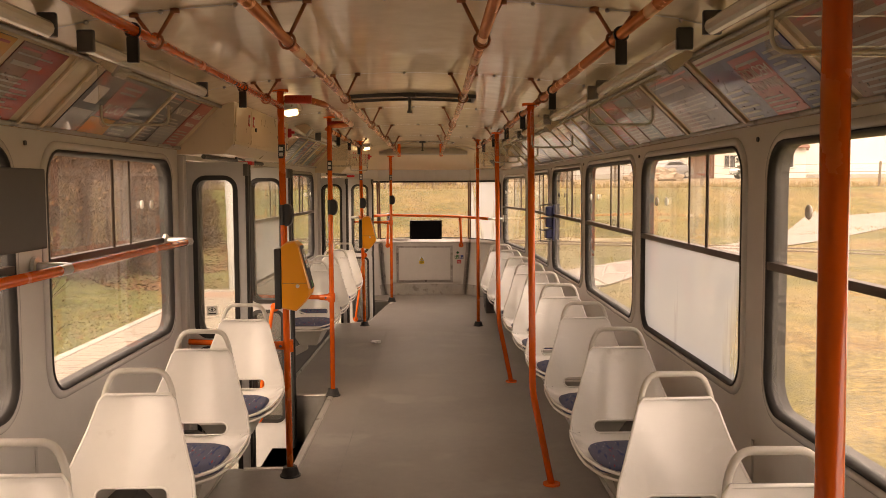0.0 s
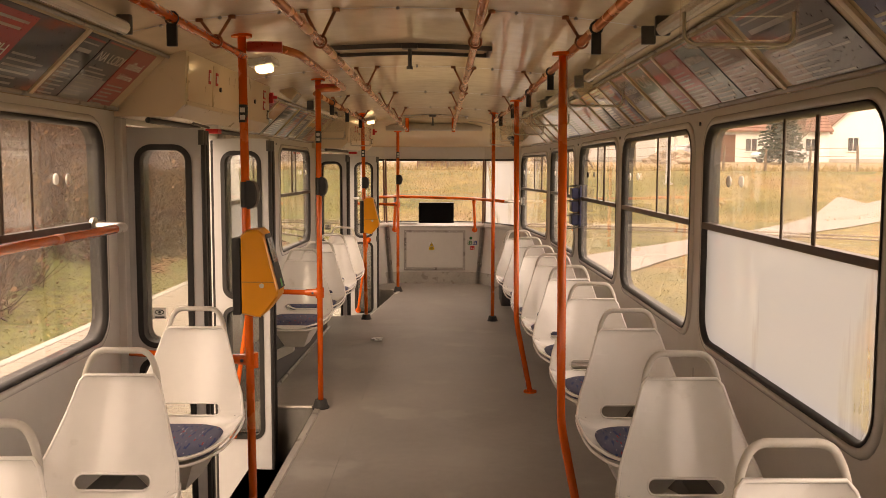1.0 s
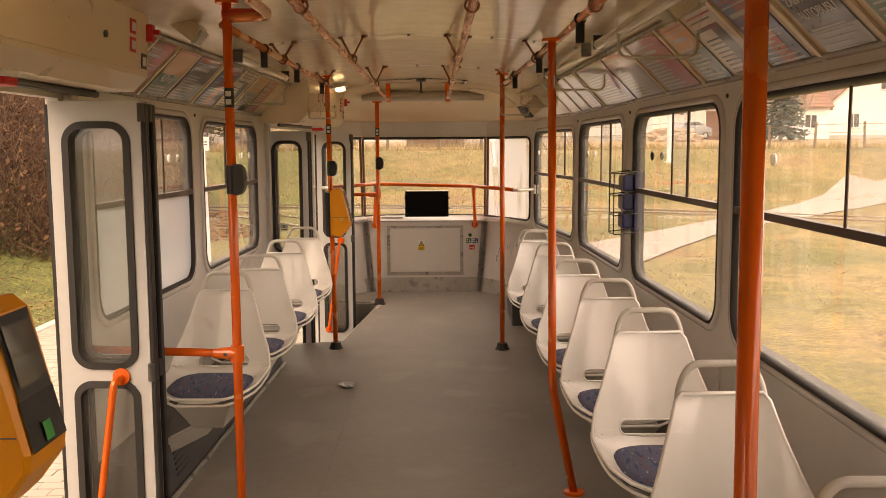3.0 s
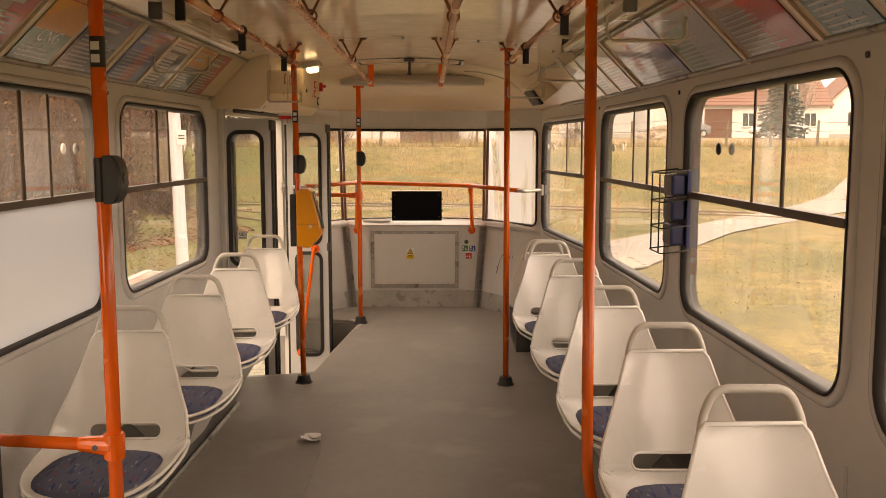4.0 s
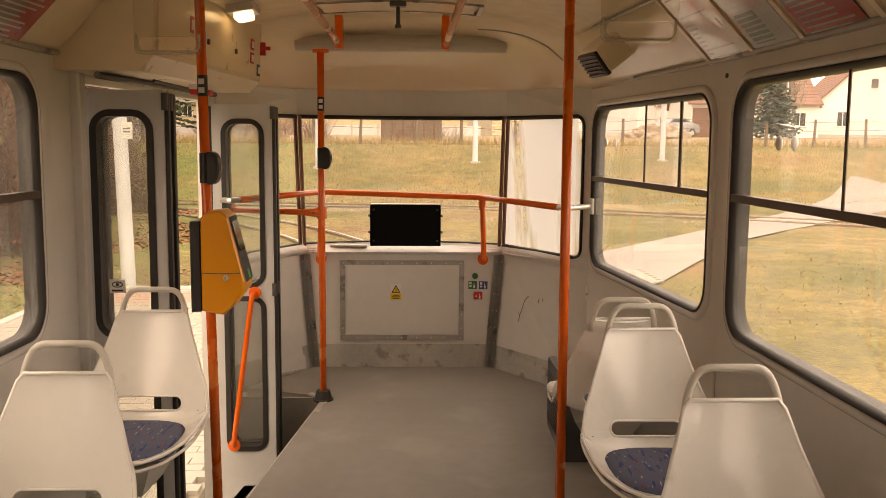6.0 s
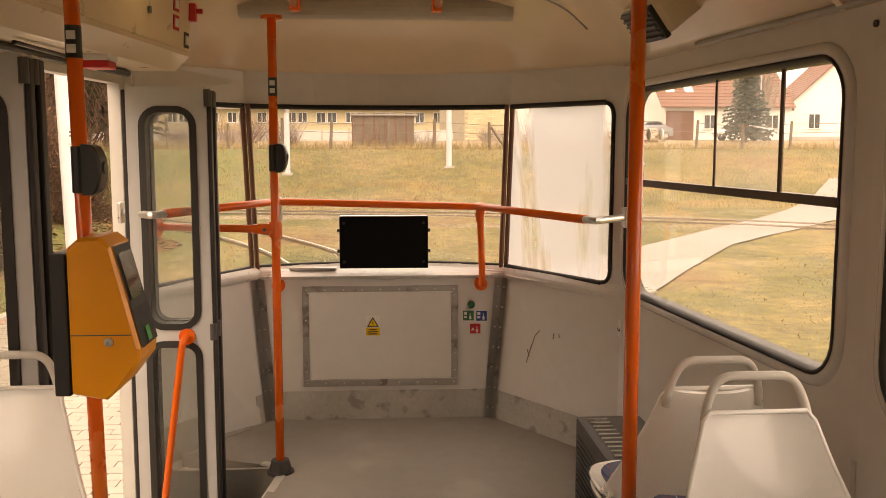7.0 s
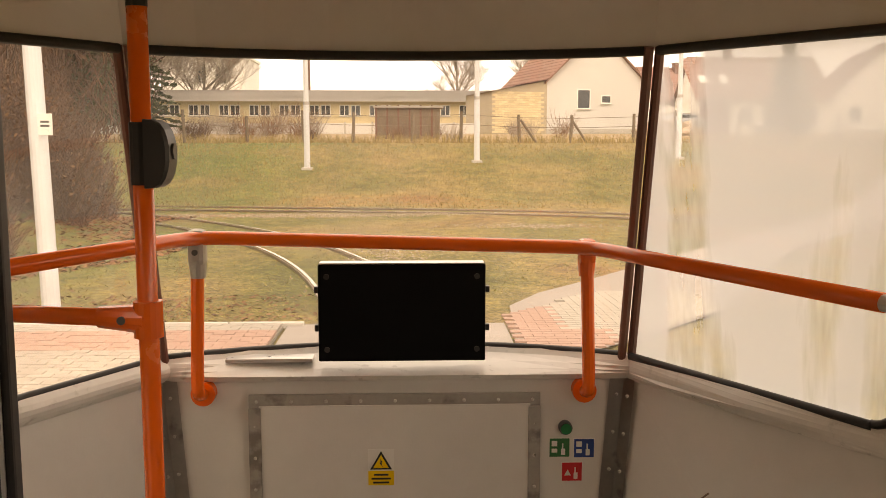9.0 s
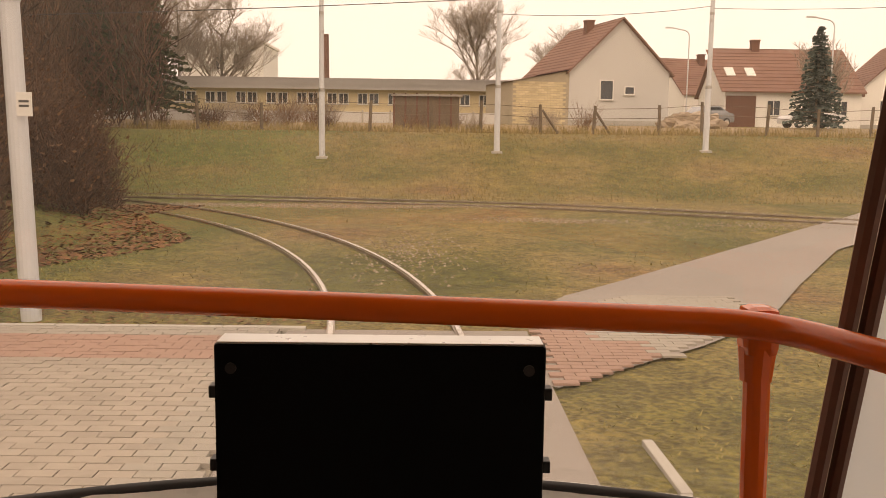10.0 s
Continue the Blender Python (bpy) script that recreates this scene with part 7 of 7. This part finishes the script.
zh = hill(13, 75)
main_house = gable_house("grey rendered gabled house with a red tiled roof", pose(13.25, 75, zh, 0, 0, 14), 7.6, 9, 3.75, 7.35, M_RENDER,
                         [(-1.0, 1.75, 1.05, 1.4, 0), (0.75, 2.15, 0.8, 0.6, 0)], [(-0.5, 4.5, 0.6, 0.75)])
# brick lean-to beside it
lt = thing("brick_shed", "pale brick lean-to against the grey house", "shed")
bm = bmesh.new()
rows = [[bm.verts.new((x, y, z)) for x, z in ((-4.1, -0.5), (0, -0.5), (0, 3.7), (-4.1, 2.9))] for y in (0, 6)]
for i in range(4):
    bm.faces.new((rows[0][i], rows[0][(i + 1) % 4], rows[1][(i + 1) % 4], rows[1][i]))
bm.faces.new(rows[0])
bm.faces.new(rows[1][::-1])
part("wall", bm, M_MORTAR, lt)
bm = bmesh.new()
v = [bm.verts.new(q) for q in ((-4.4, -0.3, 2.95), (0.1, -0.3, 3.8), (0.1, 6.3, 3.8), (-4.4, 6.3, 2.95))]
f = bm.faces.new(v)
bmesh.ops.solidify(bm, geom=[f], thickness=0.12)
part("roof", bm, M_TILE, lt, "low red tiled roof")
brick = None
me_b = None
for j in range(18):
    for i in range(9):
        x = -4.06 + i * 0.455 + (0.22 if j % 2 else 0)
        z = 0.04 + j * 0.16
        if x + 0.42 > -0.02 or z + 0.15 > 2.9 + (x + 4.1) * 0.19:
            continue
        if me_b is None:
            bm = bmesh.new()
            box(bm, 0, -0.025, 0, 0.435, 0.02, 0.142)
            ob = part("brick", bm, M_BRICKY, lt)
            me_b = ob.data
        else:
            ob = new("brick", me_b)
            ob.parent = lt
        ob.location = (x, 0, z)
lt.matrix_basis = pose(9.55, 74.1, zh, 0, 0, 14)

# long low ochre building
lb = thing("low_building", "long low ochre building with a row of white windows", "building")
zb = hill(-8, 88)
bm = bmesh.new()
box(bm, -23, 88, zb - 0.5, 7.5, 96, 4.9)
part("wall", bm, M_OCHRE, lb)
bm = bmesh.new()
v = [bm.verts.new(q) for q in ((-23.6, 87.2, 4.75), (8.1, 87.2, 4.75), (8.1, 92, 5.95), (-23.6, 92, 5.95), (-23.6, 97, 4.75), (8.1, 97, 4.75))]
bm.faces.new((v[0], v[1], v[2], v[3]))
bm.faces.new((v[3], v[2], v[5], v[4]))
bm.faces.new((v[0], v[3], v[4]))
bm.faces.new((v[1], v[5], v[2]))
bmesh.ops.solidify(bm, geom=bm.faces[:], thickness=0.15)
part("roof", bm, M_ROOFG, lb, "low grey felt roof")
for k in range(11):
    for o in (0, 0.95):
        house_window(lb, -21 + k * 2.55 + o, 88, 3.55, 0.85, 0.95, 1)
# panel fence in front of it
cf = thing("concrete_fence", "weathered grey concrete panel fence", "fence")
for k in range(15):
    x = -23 + k * 1.85
    z = hill(x, 72)
    bm = bmesh.new()
    box(bm, x + 0.07, 71.96, z - 0.3, x + 1.78, 72.04, z + 0.75, 0.01)
    part("panel", bm, M_RENDER, cf)
    bm = bmesh.new()
    box(bm, x - 0.06, 71.92, z - 0.3, x + 0.06, 72.08, z + 0.85, 0.015)
    part("post", bm, M_CONC, cf)
# grey block and factory chimney behind
gb2 = thing("office_block", "pale grey flat-roofed block far behind", "building")
bm = bmesh.new()
box(bm, -29, 118, 0, -19.5, 128, 11.2)
box(bm, -29.2, 117.8, 11.2, -19.3, 128.2, 11.5)
part("wall", bm, M_WHITEW, gb2)
for k in range(2):
    house_window(gb2, -24.6 + k * 2.3, 118, 8.2, 1.3, 1.9, 1)
ch = thing("factory_chimney", "distant slim brick chimney", "chimney", at=(-14.2, 135, 0))
bm = bmesh.new()
cyl(bm, (0, 0, 0), (0, 0, 14.2), 0.55, 12, 0.4)
part("stack", bm, M_WOODD, ch)
# row of houses to the right
r1 = gable_house("white house with a long red tiled roof", pose(23.2, 82, hill(27, 80), 0, 0, -90) @ pose(-3.6, 0, 0), 8.5, 10, 2.7, 6.3, M_WHITEW, [], [(0.3, 3, 0.6, 0.9)])
fw = thing("house", "white-fronted terraced house with dark garage doors", "house", "houses")
zf = hill(29, 80)
bm = bmesh.new()
box(bm, 22.6, 81.0, zf - 0.5, 33.2, 81.3, zf + 2.75)
part("wall", bm, M_WHITEW, fw)
bm = bmesh.new()
box(bm, 22.7, 80.9, zf, 25.0, 81.05, zf + 2.4)
part("garage_door", bm, M_WOODD, fw, "dark brown boarded front")
for x in (26.4, 29.2, 31.6):
    house_window(fw, x, 81.0, zf + 0.9, 1.1, 1.2, 1)
bm = bmesh.new()
n = 12
for k in range(n):
    y0, y1 = 80.6 + 4.6 * k / n, 80.6 + 4.6 * (k + 1.1) / n
    z0, z1 = zf + 2.7 + 3.5 * k / n, zf + 2.7 + 3.5 * (k + 1.1) / n
    v = [bm.verts.new(q) for q in ((22.2, y0, z0 + 0.05), (33.4, y0, z0 + 0.05), (33.4, y1, z1), (22.2, y1, z1), (22.2, y0, z0 - 0.06), (33.4, y0, z0 - 0.06))]
    bm.faces.new((v[0], v[1], v[2], v[3]))
    bm.faces.new((v[0], v[1], v[5], v[4]))
part("roof", bm, M_TILE, fw, "red tiled roof slope")
for x in (23.4, 25.0):
    bm = bmesh.new()
    box(bm, -0.35, -0.03, -0.55, 0.35, 0.06, 0.55)
    p = part("skylight", bm, M_WFRAME, fw, "pale roof window")
    p.matrix_basis = pose(x, 82.6, zf + 4.32, -52.7, 0, 0)
gable_house("white gabled house with a red roof and grey garage", pose(38.5, 83, hill(38, 83), 0, 0, -12), 8.6, 11, 3.1, 7.2, M_WHITEW, [(-2.2, 1.0, 1.0, 1.3, 1), (2.1, 4.1, 0.9, 1.1, 0), (0.2, 4.2, 0.7, 0.9, 0)], [(0.6, 4, 0.6, 0.9)])
gable_house("white gabled house further along the street", pose(51, 84, hill(51, 84), 0, 0, -18), 9, 11, 3.2, 7.6, M_WHITEW, [(-2, 1.0, 1.0, 1.3, 1), (1.8, 1.0, 1.0, 1.3, 1), (0, 4.3, 0.9, 1.1, 1)], [(0.6, 4, 0.6, 0.9)])
gable_house("white gabled house at the end of the street", pose(64, 84, hill(64, 84), 0, 0, -22), 9, 11, 3.2, 7.4, M_WHITEW, [(-2, 1.0, 1.0, 1.3, 1), (1.8, 1.0, 1.0, 1.3, 1)], [(0.6, 4, 0.6, 0.9)])
gable_house("red-roofed house behind the grey one", pose(23.5, 104, hill(23, 104), 0, 0, -75), 9, 10, 3.4, 7.0, M_WHITEW, [], [(0.6, 4, 0.6, 0.9)])
gr = thing("garage", "white garage with a dark grey door", "garage", at=(43.6, 81.5, hill(43, 81)))
bm = bmesh.new()
box(bm, -1.9, 0, -0.4, 1.9, 5, 2.6, 0.03)
part("wall", bm, M_WHITEW, gr)
bm = bmesh.new()
box(bm, -1.3, -0.05, 0, 1.3, 0.05, 2.1, 0.01)
part("garage_door", bm, M_GREYD, gr, "dark grey garage door")

# parked cars


def car(x, y, rz, paint, label):
    c = thing("parked_car", label, "car", "parked cars")
    bm = bmesh.new()
    prof = [(-2.1, 0.30), (-2.12, 0.62), (-1.95, 0.82), (-1.15, 0.92), (-0.55, 1.38), (0.75, 1.42), (1.55, 0.98), (2.05, 0.90), (2.12, 0.55), (2.08, 0.30)]
    rows = []
    for yy, k in ((-0.84, 0.96), (-0.70, 1.0), (0.70, 1.0), (0.84, 0.96)):
        rows.append([bm.verts.new((a * k, yy * (0.86 if b > 1.0 else 1), b)) for a, b in prof])
    for a, b in zip(rows, rows[1:]):
        for i in range(len(prof)):
            bm.faces.new((a[i], a[(i + 1) % len(prof)], b[(i + 1) % len(prof)], b[i]))
    bm.faces.new(rows[0])
    bm.faces.new(rows[-1][::-1])
    part("body", bm, paint, c)
    for s in (-1, 1):
        bm = bmesh.new()
        v = [bm.verts.new((a, s * 0.80, b)) for a, b in ((-0.95, 0.96), (1.25, 0.99), (0.68, 1.34), (-0.48, 1.31))]
        f = bm.faces.new(v)
        bmesh.ops.solidify(bm, geom=[f], thickness=0.03)
        part("side_window", bm, M_PANE, c)
        for xx in (-1.3, 1.3):
            bm = bmesh.new()
            cyl(bm, (xx, s * 0.66, 0.31), (xx, s * 0.86, 0.31), 0.31, 16)
            w = part("wheel", bm, M_RUBBER, c)
            bm = bmesh.new()
            cyl(bm, (xx, s * 0.84, 0.31), (xx, s * 0.87, 0.31), 0.18, 12)
            part("rim", bm, M_ALU, w)
    c.matrix_basis = pose(x, y, hill(x, y) + 0.02, 0, 0, rz)


M_CARW = mat("white_car_paint", (0.66, 0.66, 0.66), 0.25, var=0.04, coat=0.6)
M_CARG = mat("silver_car_paint", (0.32, 0.33, 0.34), 0.25, metal=0.4, var=0.04, coat=0.6)
car(26.2, 73.5, 8, M_CARW, "white parked car in front of the houses")
car(19.6, 76, 25, M_CARG, "silver parked car beside the grey house")
car(46.5, 79, 5, M_CARG, "silver parked car by a white house")

# post fence along the top of the bank
M_POST = mat("weathered_post", (0.16, 0.12, 0.085), 0.9, var=0.35, scale=10)
rg = random.Random(9)
tops = []
for k in range(17):
    x = -13 + k * 2.6 + rg.uniform(-0.3, 0.3)
    y = 53.5 + rg.uniform(-0.3, 0.3)
    z = hill(x, y)
    h = rg.uniform(1.25, 1.6)
    ob = thing("fence_post", "weathered wooden fence post on the bank", "fence post", "fence posts", at=(x, y, z))
    bm = bmesh.new()
    cyl(bm, (0, 0, -0.2), (rg.uniform(-.08, .08), 0, h), 0.085, 8, 0.07)
    part("post", bm, M_POST, ob)
    if k in (7, 8):
        bm = bmesh.new()
        cyl(bm, (0.9, 0.1, -0.1), (0.05, 0, 1.1), 0.06, 8)
        part("brace", bm, M_POST, ob)
    tops.append((x, y, z + h - 0.15))
fwire = thing("fence_wire", "rusty fence wires between the posts", "wire")
for dz in (0, -0.45):
    bm = bmesh.new()
    tube(bm, [(x, y, z + dz) for x, y, z in tops], 0.012, 4)
    part("wire", bm, M_POST, fwire)

# dry shrubs and rubble beyond the fence
for i in range(26):
    x, y = rg.uniform(-15, 9), rg.uniform(54, 70)
    s = rg.uniform(0.7, 2.2)
    sh = thing("dry_shrub", "bare brown shrub beyond the fence", "shrub", "dry shrubs", at=(x, y, hill(x, y)))
    qs = []
    for k in range(150):
        a = rg.uniform(0, 2 * math.pi)
        d = Vector((math.cos(a) * rg.uniform(0.1, 0.8), math.sin(a) * rg.uniform(0.1, 0.8), rg.uniform(0.5, 1.2)))
        p = Vector((rg.uniform(-.3, .3), rg.uniform(-.3, .3), 0)) + d * s * rg.uniform(0, 0.5)
        qs.append(twig(p, p + d * s * 0.5, 0.009, 0.003))
    soup("branches", qs, M_LEAFB if i % 3 == 0 else M_TWIGP if i % 3 == 1 else M_BRUSH, sh)
tb = thing("timber_stack", "dark weathered timber shed and stacked boards", "timber stack")
zz = hill(0, 62)
bm = bmesh.new()
box(bm, -1.9, 61, zz, 1.6, 63, zz + 1.75, 0.02)
part("boards", bm, M_POST, tb)
for k in range(6):
    bm = bmesh.new()
    box(bm, -2.0 + k * 0.62, 60.92, zz, -1.9 + k * 0.62, 61.0, zz + 1.9)
    part("stake", bm, M_WOODD, tb)
bm = bmesh.new()
box(bm, -2.1, 60.8, zz + 1.75, 1.8, 63.2, zz + 1.85)
part("cover", bm, M_ROOFG, tb)
hp2 = thing("rubble_heap", "heap of rubble and earth beside the grey house", "heap", at=(16.8, 69, hill(17, 69)))
bm = bmesh.new()
bmesh.ops.create_icosphere(bm, subdivisions=4, radius=1.0)
for v in bm.verts:
    k = 1 + 0.35 * noise.noise(v.co * 3) + 0.2 * noise.noise(v.co * 9)
    v.co = Vector((v.co.x * 2.0 * k, v.co.y * 1.2 * k, max(v.co.z, -0.1) * 0.95 * k))
part("earth", bm, M_GRAVEL, hp2)
bm = sheet([(-40, 54.2), (60, 54.2), (60, 72), (-40, 72)], [], lambda x, y, d: Vector((x, y, hill(x, y) + 0.04 - d)), 0.03, [(0, k) for k in range(-36, 60, 4)] + [(1, 56 + 2 * k) for k in range(8)])
tagged(part("dry_field", bm, mat("dry_field_earth", (0.30, 0.22, 0.13), 0.95, var=0.4, scale=1.5, bump=0.6, bscale=14)), "dry brown field beyond the fence", "field", kind="structure")

# loose gravel by the tracks, leaf litter under the thicket and straw along the fence
rg = random.Random(41)


def pebble(p, r):
    t = rg.uniform(0, 6.28)
    pts = [p + Vector((r * math.cos(t + a), r * math.sin(t + a), 0)) for a in (0, 2.1, 4.2)] + [p + Vector((0, 0, r * rg.uniform(0.5, 1.0)))]
    return pts, ((0, 1, 3), (1, 2, 3), (2, 0, 3))


M_STONES = island_mat("pale_gravel", (0.20, 0.15, 0.10), (0.40, 0.33, 0.25))
stones = []
for cx, cy, rx, ry, n in ((-4.2, 37.8, 4.6, 0.75, 2600), (0.8, 38.0, 3.4, 0.4, 900), (3.4, 34.0, 1.9, 0.7, 700), (9.5, 33.2, 3.4, 0.9, 700), (-0.3, 27.5, 1.0, 3.2, 500)):
    for k in range(n):
        x, y = cx + rg.gauss(0, rx * 0.55), cy + rg.gauss(0, ry * 0.55)
        stones.append(pebble(Vector((x, y, hill(x, y) + 0.004)), rg.uniform(0.012, 0.042)))
tagged(soup("gravel", stones, M_STONES), "loose pale gravel scattered beside the tracks", "gravel", kind="stuff")
litter = []
for k in range(5200):
    y = rg.uniform(21.5, 37)
    x = -(5.6 + 0.9 * math.sin(y * 0.6)) - abs(rg.gauss(0, 1.5)) - max(y - 30, 0) * 0.12
    litter.append(leafq(Vector((x, y, hill(x, y) + 0.025)), Vector((rg.uniform(-.6, .6), rg.uniform(-.6, .6), 1)).normalized(), rg.uniform(0.03, 0.07), rg))
tagged(soup("thicket_litter", litter, island_mat("red_brown_litter", (0.12, 0.045, 0.02), (0.30, 0.15, 0.07))), "red-brown fallen leaves at the foot of the thicket", "leaves", kind="stuff")
straw = []
for k in range(21000):
    if k % 3 == 0:
        x, y, h = rg.uniform(-14, 34), rg.gauss(54.0, 0.9), rg.uniform(0.15, 0.55)
    else:
        x, y, h = rg.uniform(-12, 22), rg.uniform(40.5, 53), rg.uniform(0.04, 0.13)
    p = Vector((x, y, hill(x, y)))
    u = Vector((rg.uniform(-1, 1), rg.uniform(-0.4, 0.4), 0)).normalized() * rg.uniform(0.008, 0.02)
    straw.append(([p - u, p + u, p + Vector((rg.uniform(-.5, .5) * h, rg.uniform(-.4, .4) * h, h))], ((0, 1, 2),)))
tagged(soup("straw_grass", straw, island_mat("straw_blades", (0.17, 0.13, 0.045), (0.40, 0.29, 0.13))), "dry straw-coloured grass on the bank and along the fence", "grass", kind="stuff")

# kerbs along the platform and the path
for k in range(26):
    y = -4 + k * 1.0
    if y > 20.2:
        break
    bm = bmesh.new()
    box(bm, -4.98, y + 0.006, GZ - 0.15, -4.85, y + 0.994, GZ + 0.10, 0.012)
    tagged(part("kerb_stone", bm, M_CONC), "pale concrete kerb stone at the platform edge", "kerb", "kerb stones", "structure")
for k in range(4):
    x = -4.85 + k * 0.9
    bm = bmesh.new()
    box(bm, x, 20.92, GZ - 0.15, x + 0.89, 21.02, GZ + 0.075, 0.012)
    tagged(part("kerb_stone", bm, M_CONC), "pale concrete kerb stone at the platform end", "kerb", "kerb stones", "structure")
for k in range(2):
    bm = bmesh.new()
    box(bm, -0.04, 0, -0.15, 0.04, 0.96, 0.03, 0.012)
    p = part("kerb_stone", bm, M_CONC)
    p.matrix_basis = pose(1.66, 15.62 + k * 0.98, GZ, 0, 0, 1)
    tagged(p, "tilted concrete edging stone in the grass", "kerb", "kerb stones", "structure")

# paving stones, the nearest as single pieces
bm = bmesh.new()
box(bm, 0.004, 0.004, 0, 0.236, 0.116, 0.035, 0.004)
me_p = bpy.data.meshes.new("paving_stone")
bm.to_mesh(me_p)
me_p2, me_p3 = me_p.copy(), me_p.copy()
me_p.materials.append(M_PAVE)
me_p2.materials.append(M_PAVER)
me_p3.materials.append(M_PAVEP)
bm.free()
rg = random.Random(77)
single = 0
rest = {"grey": [], "red": [], "pink": []}
for j in range(int(17.9 / 0.12)):
    y = 2.95 + j * 0.12
    inner = -1.28 if y < 17.9 else -1.5
    for i in range(-1, 16):
        x = -4.83 + i * 0.24 + (0.12 if j % 2 else 0)
        x0, x1 = max(x + 0.004, -4.84), min(x + 0.236, inner - 0.01)
        if x1 - x0 < 0.06:
            continue
        kind = "red" if 19.45 < y < 20.35 else "pink" if x < -1.95 and y < 19.45 else "grey"
        z = GZ + 0.05 + rg.uniform(-0.002, 0.003)
        if 16.6 < y < 19.2 and x > -3.6 and single < 300 and x1 - x0 > 0.2:
            ob = new("paving_stone", {"red": me_p2, "pink": me_p3, "grey": me_p}[kind])
            ob.parent = pv
            ob.location = (x, y, z)
            single += 1
        else:
            a = [Vector((u, y + v, z + w)) for w in (0, 0.035) for u, v in ((x0, 0.004), (x1, 0.004), (x1, 0.116), (x0, 0.116))]
            rest[kind].append((a, ((4, 5, 6, 7), (0, 1, 5, 4), (1, 2, 6, 5), (2, 3, 7, 6), (3, 0, 4, 7))))
soup("paving_stones", rest["grey"], M_PAVE, pv, "", "stuff")
soup("red_paving_stones", rest["red"], M_PAVER, pv, "", "stuff")
soup("pinkish_paving_stones", rest["pink"], M_PAVEP, pv, "", "stuff")
# red and grey stones on the far side of the crossing
rest = {False: [], True: []}
for j in range(36):
    y = 18.95 + j * 0.12
    for i in range(20):
        x = 1.16 + i * 0.24 + (0.12 if j % 2 else 0)
        if x > 2.4 + (y - 19) * 0.95 - 0.9 or x + 0.24 > 4.2 or (y > 21.4 and x < 1.2 + (y - 21.4) * 0.75) or (y < 20 and x > 1.2 + (y - 18.9) * 1.15):
            continue
        red = x < 1.75 or (y < 20.4 and x < 2.2)
        z = hill(x, y) + 0.032
        a = [Vector((x + u, y + v, z + w)) for w in (0, 0.02) for u, v in ((0.004, 0.004), (0.236, 0.004), (0.236, 0.116), (0.004, 0.116))]
        rest[red].append((a, ((4, 5, 6, 7), (0, 1, 5, 4), (1, 2, 6, 5), (2, 3, 7, 6), (3, 0, 4, 7))))
for red, nm in ((False, "path_stones"), (True, "red_path_stones")):
    if rest[red]:
        ob = soup(nm, rest[red], M_PAVER if red else M_PAVE)
        tagged(ob, "brick paving beside the track crossing", "paving", kind="stuff")
